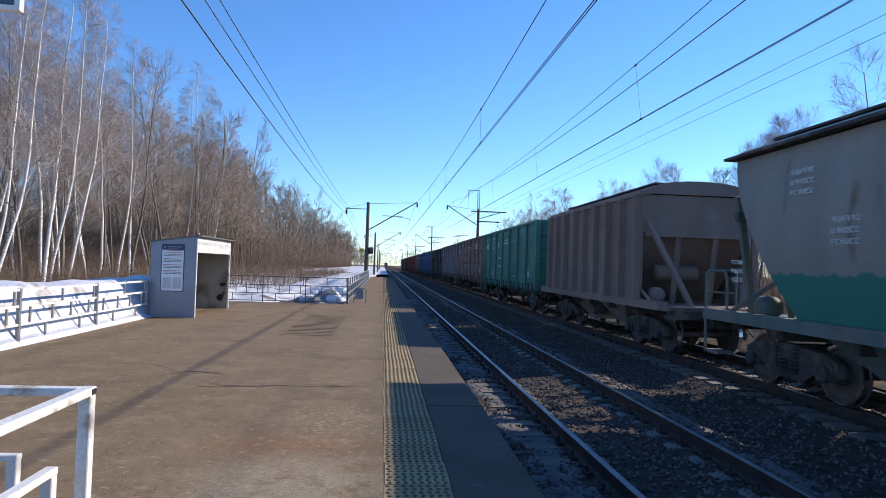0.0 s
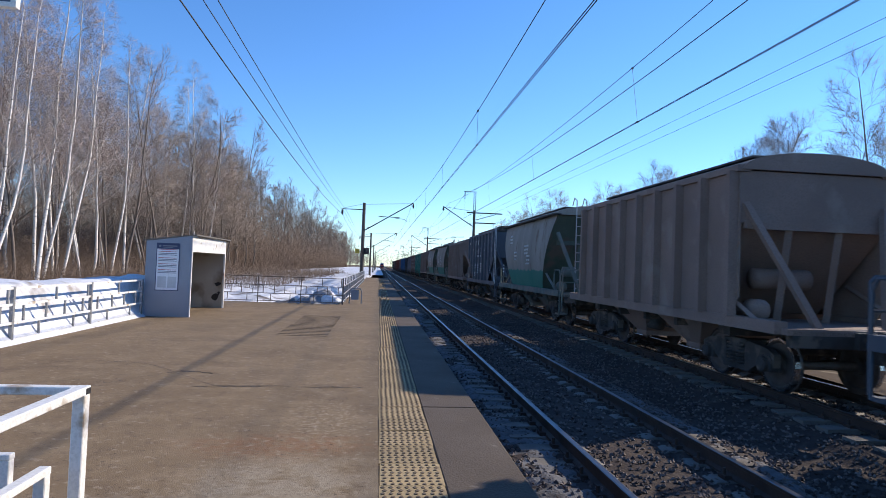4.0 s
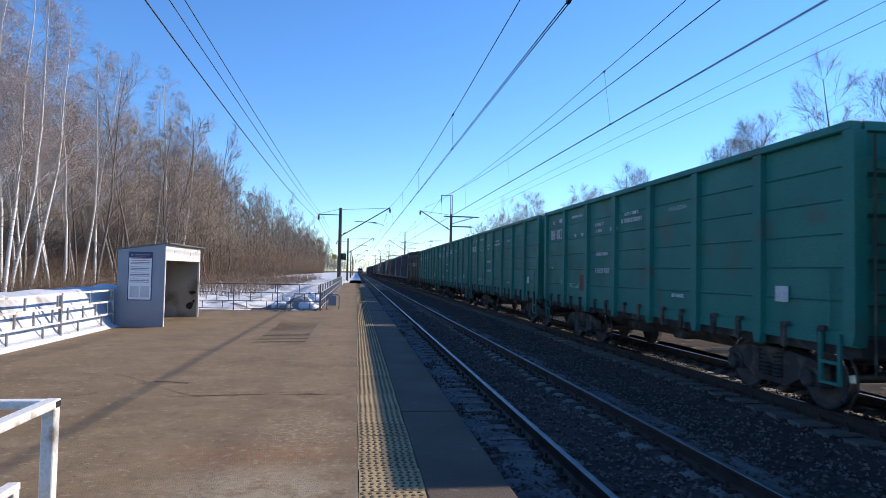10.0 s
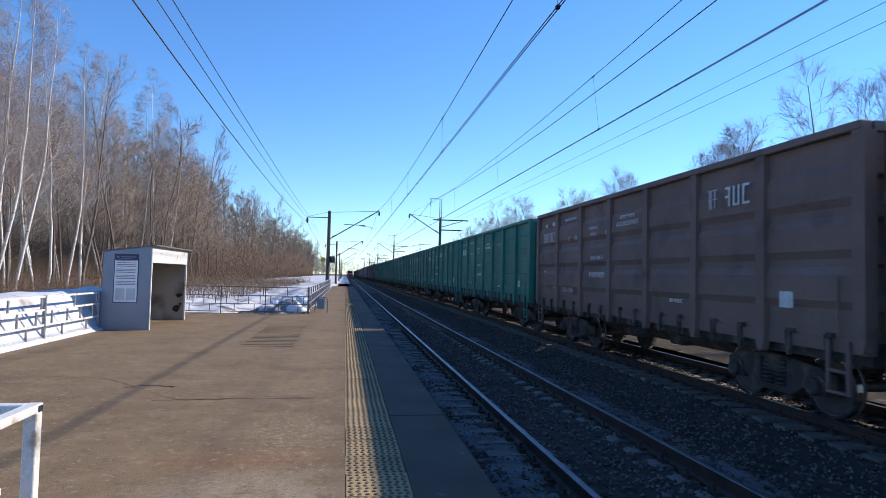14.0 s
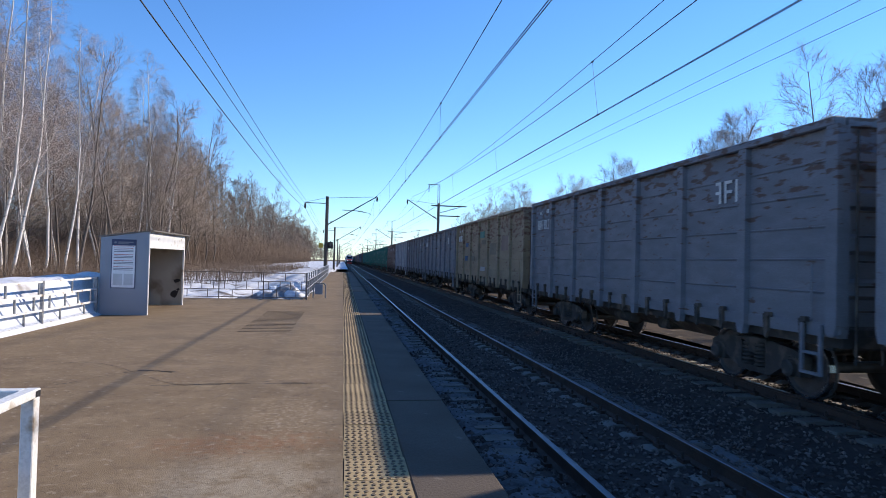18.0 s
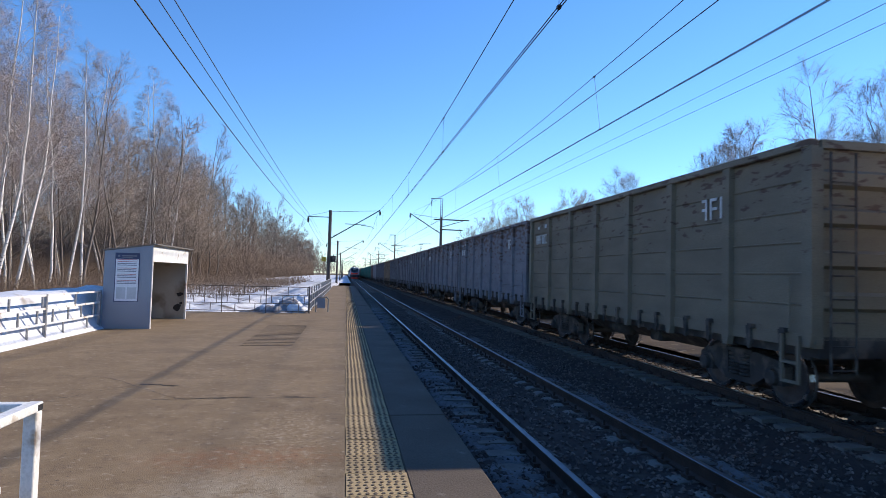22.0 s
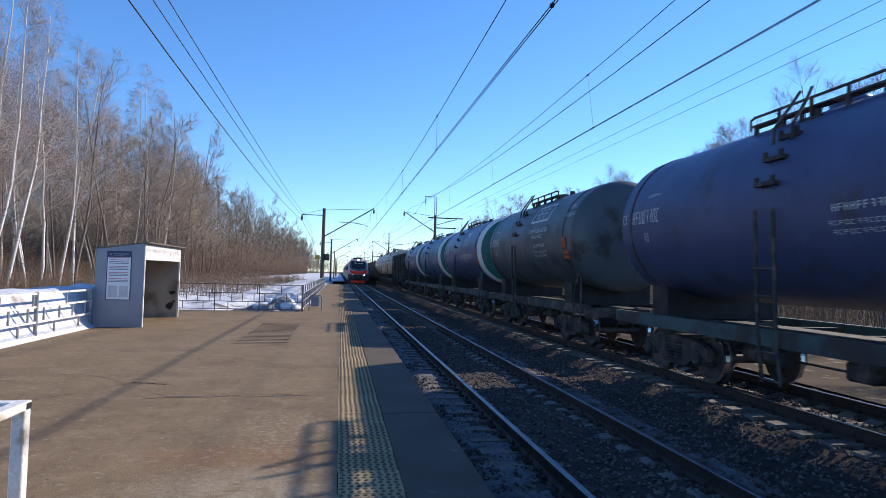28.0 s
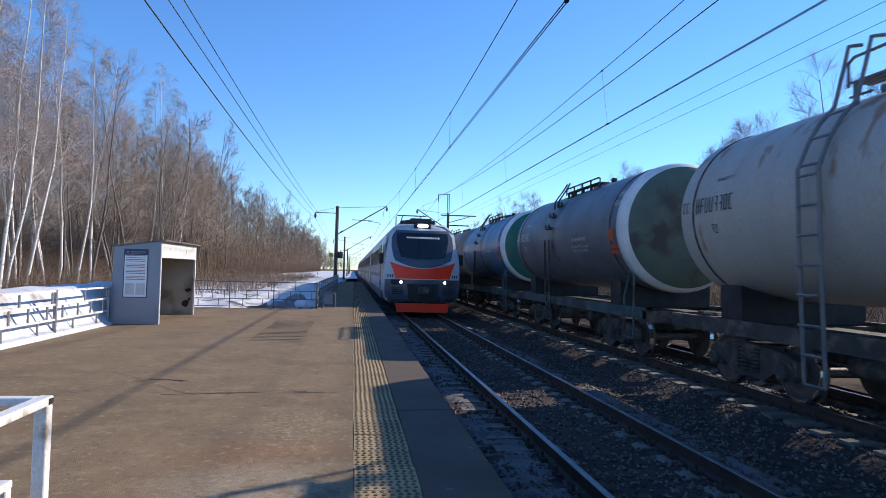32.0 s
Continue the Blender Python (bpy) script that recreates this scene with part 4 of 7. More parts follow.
def emu_lead(w):
    bm = bmesh.new()
    rings = skin(bm, [emu_section(21.0), emu_section(1.7), emu_section(1.1, 0.985, 4.18), emu_section(0.95, 0.975, 4.15)], close=False)
    bm.faces.new(rings[0])
    part("body", bm, E_GREY, w, "silver-grey car body")
    # front mask: a bowed, raked surface; each panel is laid on it
    lv = [(4.13, 1.02, 0.98), (3.98, 1.28, 0.72), (3.66, 1.50, 0.52), (2.52, 1.68, 0.10), (2.28, 1.71, 0.03), (1.62, 1.72, -0.01), (1.0, 1.70, 0.0), (0.72, 1.66, 0.05), (0.55, 1.52, 0.18)]

    def surf(x, z, out=0.0):
        z = min(max(z, 0.55), 4.13)
        for (za, ha, ya), (zb, hb, yb) in zip(lv, lv[1:]):
            if zb <= z <= za:
                u = (za - z) / (za - zb)
                h, y = ha + (hb - ha) * u, ya + (yb - ya) * u
        return (x, y + 0.42 * min(abs(x) / h, 1.0) ** 2.2 - out, z)

    def panel(name, rows, material, label="", out=0.0, cols=12):
        """Rows of (half width, height at the middle, height at the edge), top to bottom."""
        bm2 = bmesh.new()
        fine = []
        for (ha, ma, ea), (hb, mb, eb) in zip(rows, rows[1:]):
            fine += [(ha + (hb - ha) * k / 4, ma + (mb - ma) * k / 4, ea + (eb - ea) * k / 4) for k in range(4)]
        fine.append(rows[-1])
        skin(bm2, [[surf(h * (2 * c / cols - 1), m + (e - m) * (2 * c / cols - 1) ** 2, out) for c in range(cols + 1)] for h, m, e in fine], close=False)
        return part(name, bm2, material, w, label, smooth=True)
    panel("mask", [(h, z, z) for z, h, y in lv], E_GREY, "silver-grey nose panel")
    panel("brow", [(1.02, 4.13, 4.13), (1.28, 3.98, 3.98), (1.42, 3.72, 3.82)], E_GREY, "silver-grey brow over the windscreen", 0.006)
    panel("windscreen_surround", [(1.20, 3.80, 3.84), (1.40, 3.3, 3.5), (1.42, 2.75, 3.05), (1.34, 2.28, 2.62), (1.26, 2.08, 2.42)], E_BLUE, "slate-blue windscreen surround", 0.010)
    screen = panel("windscreen", [(1.16, 3.68, 3.70), (1.20, 3.2, 3.24), (1.0, 2.5, 2.58)], E_GLASS, "dark raked windscreen", 0.018)
    panel("orange_band", [(1.50, 2.06, 2.36), (1.38, 1.9, 2.08), (1.22, 1.60, 1.60)], E_ORANGE, "orange band across the nose", 0.016)
    panel("lower_nose", [(1.70, 1.56, 1.56), (1.70, 1.0, 1.0), (1.66, 0.74, 0.74)], E_BLUE, "slate-blue lower nose panel", 0.008)
    panel("chin", [(1.64, 0.86, 0.92), (1.52, 0.56, 0.56)], E_BLUE, "slate-blue chin panel", 0.012)
    for s in (-1, 1):
        bm = bmesh.new()
        a = [bm.verts.new((s * h, y + 0.42, z)) for z, h, y in lv]
        b = [bm.verts.new((s * 1.74 * q, 1.4, z)) for (z, h, y), q in zip(lv, (0.62, 0.76, 0.92, 0.99, 1, 1, 1, 0.97, 0.9))]
        for k in range(len(lv) - 1):
            bm.faces.new((a[k], a[k + 1], b[k + 1], b[k]))
        part("cheek", bm, E_GREY, w, "pale grey cheek panel")
        bm = bmesh.new()
        vs = [bm.verts.new(surf(s * x, z, 0.02)) for x, z in ((1.46, 2.20), (1.60, 2.62), (1.68, 2.60), (1.715, 1.62), (1.50, 1.60), (1.27, 1.60))]
        bm.faces.new(vs)
        part("nose_flash", bm, E_PALE, w, "pale grey flash on the nose")
    bm = bmesh.new()
    for k in range(18):
        x = -0.74 + k * 0.085
        y = surf(x, 3.46, 0.03)[1]
        box(bm, x, x + 0.05, y, y + 0.01, 3.42, 3.50)
    tagged(part("led_sign", bm, E_LED, w, "white lettered destination sign behind the glass"), kind="stuff")
    for s in (-1, 1):
        bm = bmesh.new()
        path_tube(bm, [surf(s * 0.15, 2.50, 0.05), surf(s * 0.8, 2.56, 0.05), surf(s * 1.12, 3.1, 0.05), surf(s * 1.2, 3.4, 0.05)], 0.018)
        part("wiper", bm, M_DARK, screen)
    for s in (-1, 1):
        bm = bmesh.new()
        lathe(bm, [(-0.06, 0.001), (-0.06, 0.055), (-0.02, 0.07)], "y", (s * 0.98, surf(0.98, 1.45)[1], 1.45), 14)
        part("headlamp", bm, E_LAMP, w, "lit white headlamp")
        bm = bmesh.new()
        box(bm, s * 1.08 - 0.34, s * 1.08 + 0.34, surf(0.9, 1.45)[1] - 0.02, 0.3, 1.34, 1.56, 0.03)
        part("lamp_housing", bm, M_DARK, w)
        for k in range(4):
            bm = bmesh.new()
            box(bm, s * 1.12 - 0.26, s * 1.12 + 0.26, surf(0.95, 1.0)[1] - 0.02, 0.35, 0.92 + k * 0.08, 0.955 + k * 0.08)
            part("grille_slat", bm, M_DARK, w)
        bm = bmesh.new()
        box(bm, s * 1.86 - 0.09, s * 1.86 + 0.09, 0.85, 1.0, 2.25, 2.75, 0.04)
        path_tube(bm, [(s * 1.86, 0.95, 2.7), (s * 1.7, 1.2, 2.8)], 0.02)
        part("mirror", bm, M_DARK, w, "black wing mirror")
        bm = bmesh.new()
        prism(bm, [(1.25, 2.3), (1.95, 2.3), (1.95, 3.2), (1.62, 3.2)], "x", *sorted((s * 1.74, s * 1.765)))
        part("cab_window", bm, E_GLASS, w)
        bm = bmesh.new()
        box(bm, *sorted((s * 1.75, s * 1.762)), 1.3, 20.8, 0.62, 1.02)
        part("skirt_stripe", bm, E_BLUE, w)
    bm = bmesh.new()
    prism(bm, [(-0.72, 1.38), (0.72, 1.38), (0.62, 0.66), (-0.62, 0.66)], "y", -0.03, 0.3)
    part("coupler_pocket", bm, M_DARK, w)
    bm = bmesh.new()
    box(bm, -0.16, 0.16, -0.25, 0.2, 0.95, 1.2, 0.04)
    box(bm, -0.24, 0.24, -0.38, -0.2, 0.9, 1.25, 0.05)
    part("coupler", bm, M_CHASSIS, w)
    bm = bmesh.new()
    prism(bm, [(-1.22, 0.5), (1.22, 0.5), (1.14, 0.1), (-1.14, 0.1)], "y", 0.12, 0.2)
    part("snow_plough", bm, E_ORANGE, w, "orange snow plough under the nose")
    bm = bmesh.new()
    box(bm, -0.40, 0.40, 0.64, 1.3, 3.90, 4.12, 0.05)
    part("roof_lamp_housing", bm, M_DARK, w)
    bm = bmesh.new()
    box(bm, -0.24, 0.24, 0.58, 0.66, 3.96, 4.09, 0.03)
    part("roof_lamp", bm, E_SIGN, w, "lit roof lamp")
    for s in (-1, 1):
        bm = bmesh.new()
        for x in (1.36, 1.46, 1.56):
            y = surf(s * x, 1.72, 0.03)[1]
            box(bm, s * x - 0.03, s * x + 0.03, y, y + 0.02, 1.66, 1.78)
        tagged(part("number_bar", bm, E_BLUE, w), kind="stuff")


def emu_car(w, lead=False):
    if not lead:
        bm = bmesh.new()
        rings = skin(bm, [emu_section(21.0), emu_section(0.5)], close=False)
        bm.faces.new(rings[0])
        bm.faces.new(rings[1])
        part("body", bm, E_GREY, w)
    for s in (-1, 1):
        for k in range(8):
            y = 4.4 + k * 1.95
            bm = bmesh.new()
            box(bm, *sorted((s * 1.735, s * 1.76)), y, y + 1.35, 2.25, 3.1)
            part("window", bm, E_TINT, w)
        for y in (2.9, 19.3):
            bm = bmesh.new()
            box(bm, *sorted((s * 1.74, s * 1.77)), y, y + 1.2, 1.05, 3.2)
            part("door", bm, E_BLUE, w, "slate-blue sliding door")
        bm = bmesh.new()
        box(bm, *sorted((s * 1.752, s * 1.764)), 4.3, 19.0, 1.62, 1.80)
        part("side_stripe", bm, E_SLATE, w, "thin slate side stripe")
    for y in (4, 9, 14, 18):
        bm = bmesh.new()
        box(bm, -0.9, 0.9, y, y + 1.6, 4.12, 4.42, 0.08)
        part("roof_unit", bm, E_GREY, w)
    bm = bmesh.new()
    box(bm, -1.3, 1.3, 1.5, 20.5, 0.3, 0.75)
    part("underframe", bm, M_CHASSIS, w)
    for y in (3.6, 17.8):
        bogie(w, y)


EMU = []
for k in range(6):
    car = thing("train_car", "silver-grey commuter train car with slate-blue and orange trim" if k else "commuter train's leading car with raked nose and lit headlamps",
                "train car", "cars of the commuter train")
    emu_car(car, lead=k == 0)
    if k == 0:
        emu_lead(car)
        bm = bmesh.new()
        path_tube(bm, [(-0.5, 6.0, 4.4), (-0.5, 7.6, 4.75), (-0.5, 6.2, 4.95)], 0.03)
        path_tube(bm, [(0.5, 6.0, 4.4), (0.5, 7.6, 4.75), (0.5, 6.2, 4.95)], 0.03)
        cyl(bm, (-0.8, 6.2, 4.97), (0.8, 6.2, 4.97), 0.03)
        part("pantograph", bm, M_DARK, car)
        bm = bmesh.new()
        for x0, x1, y0, h in ((-0.75, 0.7, 1.5, 4.36), (-0.5, 0.55, 1.7, 4.46), (-0.85, -0.3, 2.6, 4.42)):
            box(bm, x0, x1, y0, y0 + 1.0, 4.1, h, 0.05)
        cyl(bm, (-1.15, 2.0, 4.0), (-1.15, 2.0, 4.55), 0.025)
        part("air_conditioner", bm, M_DARK, car, "dark cab cooling unit")
    EMU.append((car, 21.6 * k))

# ------------------------------------------------------------------ platform furniture
def shelter():
    w = thing("shelter", "small grey sheet-metal shelter with an open white-framed side", "shelter")
    x0, x1, y0, y1 = -6.22, -5.04, 17.1, 20.8
    bm = bmesh.new()
    prism(bm, [(x0, 0), (x1, 0), (x1, 2.2), (x0, 2.02)], "y", y0, y0 + 0.05)
    part("front_wall", bm, M_KIOSK, w)
    bm = bmesh.new()
    prism(bm, [(x0, 0), (x1, 0), (x1, 2.2), (x0, 2.02)], "y", y1 - 0.05, y1)
    part("back_wall", bm, M_CREAM, w, "grimy cream inner wall")
    bm = bmesh.new()
    box(bm, x0, x0 + 0.04, y0 + 0.05, y1 - 0.05, 0, 2.0)
    part("side_wall", bm, M_CREAM, w)
    bm = bmesh.new()
    box(bm, x1 - 0.05, x1 + 0.003, y0 + 0.05, y1 - 0.05, 1.77, 2.2)
    part("fascia", bm, M_WHITE, w, "white fascia over the opening")
    for y in (y0 + 0.05, y1 - 0.1):
        bm = bmesh.new()
        box(bm, x1 - 0.05, x1 + 0.002, y, y + 0.05, 0, 1.77)
        part("door_post", bm, M_WHITE, w)
    bm = bmesh.new()
    prism(bm, [(x0 - 0.08, 2.03), (x1 + 0.12, 2.215), (x1 + 0.12, 2.245), (x0 - 0.08, 2.06)], "y", y0 - 0.02, y1 + 0.12)
    part("roof", bm, M_TIN, w, "weathered tin roof")
    for bx, bz, r in ((-5.25, 0.78, 0.09), (-5.32, 0.36, 0.12), (-5.2, 0.5, 0.05)):
        bm = bmesh.new()
        rnd = random.Random(int(bz * 100))
        vs = [bm.verts.new((bx + r * rnd.uniform(0.6, 1.5) * math.cos(a), y1 - 0.056, bz + r * rnd.uniform(0.5, 1.1) * math.sin(a))) for a in [k * math.tau / 9 for k in range(9)]]
        bm.faces.new(vs)
        part("burn_stain", bm, M_DARK, w)
    p = thing("timetable", "printed timetable poster with blue header on the shelter wall", "poster")
    px0, px1, pz0, pz1 = -5.93, -5.37, 0.72, 1.98
    bm = bmesh.new()
    box(bm, px0, px1, y0 - 0.012, y0 - 0.002, pz0, pz1 - 0.16)
    part("sheet", bm, M_PAPER, p)
    bm = bmesh.new()
    for a, b, c, d in ((px0 - 0.02, px0 - 0.001, pz0 - 0.02, pz1), (px1 + 0.001, px1 + 0.02, pz0 - 0.02, pz1), (px0, px1, pz0 - 0.02, pz0 - 0.001)):
        box(bm, a, b, y0 - 0.013, y0 - 0.002, c, d)
    part("border", bm, M_POSTERBLUE, p, "thin navy poster border")
    bm = bmesh.new()
    box(bm, px0 + 0.03, px1 - 0.03, y0 - 0.016, y0 - 0.012, pz1 - 0.182, pz1 - 0.168)
    part("rule", bm, M_TEXTRED, p, "red rule under the header")
    bm = bmesh.new()
    box(bm, px0 + 0.14, px1 - 0.05, y0 - 0.017, y0 - 0.013, pz1 - 0.09, pz1 - 0.06)
    box(bm, px0 + 0.14, px1 - 0.16, y0 - 0.017, y0 - 0.013, pz1 - 0.125, pz1 - 0.105)
    lathe(bm, [(y0 - 0.017, 0.03), (y0 - 0.013, 0.03)], "y", (px0 + 0.07, 0, pz1 - 0.085), 12)
    part("heading", bm, M_TEXTGREY, p)
    bm = bmesh.new()
    box(bm, px0, px1, y0 - 0.014, y0 - 0.002, pz1 - 0.16, pz1)
    part("header", bm, M_POSTERBLUE, p, "dark blue poster header")
    for k, z in enumerate((1.75, 1.70, 1.66, 1.58, 1.54, 1.50, 1.42, 1.38, 1.34, 1.26, 1.22, 1.18)):
        bm = bmesh.new()
        box(bm, px0 + 0.04, px1 - 0.05, y0 - 0.015, y0 - 0.011, z - (0.009 if k % 3 else 0.006), z + (0.009 if k % 3 else 0.006))
        part("text_line", bm, M_TEXTRED if k % 3 == 0 else M_TEXTGREY, p)
    bm = bmesh.new()
    for x in (px0 + 0.04, (px0 + px1) / 2 + 0.02):
        box(bm, x, x + 0.22, y0 - 0.015, y0 - 0.011, 0.78, 1.08)
    part("map", bm, M_MAP, p)
    return w


M_CREAM = mat("grimy_cream_paint", (0.42, 0.40, 0.35), (0.34, 0.32, 0.28), 1.5, 40, 0.7, dirt=(0.2, 0.17, 0.13), dirt_amount=0.3)
M_TIN = mat("weathered_tin", (0.20, 0.18, 0.16), (0.14, 0.125, 0.11), 2, 40, 0.6, 0.4)
M_PAPER = mat("printed_paper", (0.78, 0.79, 0.82), (0.74, 0.75, 0.78), 3, 60, 0.5, bump=0)
M_POSTERBLUE = mat("poster_navy", (0.03, 0.045, 0.12), rough=0.4, bump=0)
M_TEXTRED = mat("red_print", (0.42, 0.05, 0.06), rough=0.6, bump=0)
M_TEXTGREY = mat("grey_print", (0.20, 0.21, 0.25), rough=0.6, bump=0)
M_MAP = mat("pale_map_print", (0.56, 0.57, 0.60), (0.48, 0.50, 0.52), 6, 80, 0.6, bump=0)
M_FENCEGREY = mat("grey_galvanised_fence", (0.30, 0.31, 0.33), (0.24, 0.25, 0.26), 4, 60, 0.5, 0.5)
M_BROWNRAIL = mat("rusty_grey_fence", (0.17, 0.14, 0.12), (0.13, 0.11, 0.10), 4, 60, 0.6, 0.3)
M_CRACK = mat("crack_filler", (0.05, 0.04, 0.035), (0.035, 0.03, 0.027), 4, 40, 0.95)
M_MATTING = mat("dark_steel_grating", (0.075, 0.058, 0.045), (0.06, 0.046, 0.036), 3, 40, 0.9)
shelter()


def panel_fence(name, label, p0, p1, material, n, h=0.98, thin=1.0, short=None):
    """Rail fence: top, two middle and bottom rails, short uprights set like brickwork, posts."""
    w = thing(name, label, "fence")
    p0, p1 = Vector(p0), Vector(p1)
    d = (p1 - p0).normalized()
    side = Vector((-d.y, d.x, 0))
    total = (p1 - p0).length

    def bar(a, b, z0, z1, t):
        bm = bmesh.new()
        q = [p0 + d * a - side * t, p0 + d * b - side * t, p0 + d * b + side * t, p0 + d * a + side * t]
        lo = [bm.verts.new((v.x, v.y, v.z + z0)) for v in q]
        hi = [bm.verts.new((v.x, v.y, v.z + z1)) for v in q]
        bm.faces.new(lo[::-1]), bm.faces.new(hi)
        for k in range(4):
            bm.faces.new((lo[k], lo[(k + 1) % 4], hi[(k + 1) % 4], hi[k]))
        return bm
    for z in (0.07, 0.36, 0.68, h - 0.025):
        part("rail", bar(0, total, z - 0.022 * thin, z + 0.022 * thin, 0.022 * thin), material, w)
    step = total / n
    for k in range(n + 1):
        a = k * step
        part("post", bar(a - 0.03 * thin, a + 0.03 * thin, -0.3, h, 0.03 * thin), short or material, w)
    for k in range(n):
        for u, z0, z1 in ((0.5, 0.70, h - 0.04), (0.12, 0.38, 0.66), (0.38, 0.38, 0.66), (0.62, 0.38, 0.66), (0.88, 0.38, 0.66), (0.3, 0.09, 0.34), (0.75, 0.09, 0.34), (0.95, 0.70, h - 0.04)):
            a = (k + u) * step
            part("upright", bar(a - 0.022 * thin, a + 0.022 * thin, z0, z1, 0.015), short or material, w)
    return w


panel_fence("platform_fence", "white-painted steel rail fence along the snowy platform back", (-6.25, -6.0, 0), (-6.25, 17.0, 0), M_WHITE, 8, 0.99, 1.0, M_FENCEGREY)
panel_fence("platform_fence", "rusty grey steel rail fence across the platform end", (-6.25, 24.3, 0), (-1.35, 24.3, 0), M_BROWNRAIL, 3, 1.03, 0.55)


def side_rail():
    w = thing("ramp_railing", "galvanised tube railing along the narrow platform", "railing")
    n = 18
    for k in range(n + 1):
        y = 24.4 + k * 2.0
        bm = bmesh.new()
        cyl(bm, (-1.38, y, -0.2), (-1.38, y, 1.02), 0.03, seg=6)
        part("post", bm, M_FENCEGREY, w)
    for z in (1.02, 0.7, 0.38, 0.1):
        bm = bmesh.new()
        cyl(bm, (-1.38, 24.4, z), (-1.38, 24.4 + 2.0 * n, z), 0.026, seg=6)
        part("rail", bm, M_FENCEGREY, w)
    for k in range(n * 4):
        bm = bmesh.new()
        y = 24.6 + k * 0.5
        cyl(bm, (-1.38, y, 0.1), (-1.38, y, 0.7), 0.014, seg=5)
        part("baluster", bm, M_FENCEGREY, w)
    b = thing("barrier", "grey tube barrier with a blue-grey panel", "barrier")
    bm = bmesh.new()
    path_tube(bm, [(-1.15, 25.4, 0), (-1.15, 25.4, 0.52), (-1.1, 25.4, 0.6), (-0.72, 25.4, 0.6), (-0.66, 25.4, 0.52), (-0.66, 25.4, 0)], 0.028)
    part("frame", bm, M_FENCEGREY, b)
    bm = bmesh.new()
    box(bm, -1.10, -0.78, 25.39, 25.42, 0.15, 0.56)
    part("panel", bm, M_KIOSK, b)


side_rail()


def handrail():
    """White square-tube stair guard in the foreground."""
    w = thing("stair_guard", "white square-tube guard rail round the platform stairs", "railing")
    t = 0.026

    def tube(x0, x1, y0, y1, z0, z1, name="rail", label=""):
        bm = bmesh.new()
        box(bm, x0 - 0.035, x1 - 0.035, y0 - 0.02, y1 - 0.02, z0, z1 - (0.02 if name == "rail" else 0), 0.004)
        return part(name, bm, M_WHITE, w, label)
    tube(-1.39, -1.33, 0.7, 3.14, 0.93, 0.99)
    tube(-3.6, -1.392, 3.08, 3.14, 0.93, 0.988)
    tube(-1.388, -1.332, 3.082, 3.138, 0, 0.93, "post")
    tube(-1.388, -1.332, 0.72, 0.776, 0, 0.93, "post")
    tube(-3.6, -3.545, 3.082, 3.138, 0, 0.93, "post")
    tube(-1.49, -1.435, 0.9, 3.03, 0.585, 0.64)
    tube(-1.488, -1.437, 2.978, 3.028, 0, 0.585, "post")
    tube(-3.4, -1.74, 3.25, 3.3, 0.57, 0.62)
    tube(-1.79, -1.742, 3.252, 3.298, 0, 0.57, "post")
    bm = bmesh.new()
    box(bm, -1.366, -1.362, 3.07, 3.11, 0.935, 0.962)
    part("open_end", bm, M_DARK, w)


handrail()

# corner of a station board on its two posts, mostly out of view
def station_board():
    w = thing("station_board", "dark teal station board in a white frame on posts", "sign")
    bm = bmesh.new()
    box(bm, -5.6, -3.50, 5.98, 6.03, 3.90, 4.6)
    part("panel", bm, E_BLUE, w)
    bm = bmesh.new()
    box(bm, -5.62, -3.45, 5.97, 6.04, 3.855, 3.9)
    box(bm, -3.497, -3.45, 5.97, 6.04, 3.902, 4.6)
    part("frame", bm, M_WHITE, w)
    for x in (-5.4, -4.6):
        bm = bmesh.new()
        cyl(bm, (x, 6.08, -0.02), (x, 6.08, 4.6), 0.035, seg=8)
        part("post", bm, M_WHITE, w)


station_board()


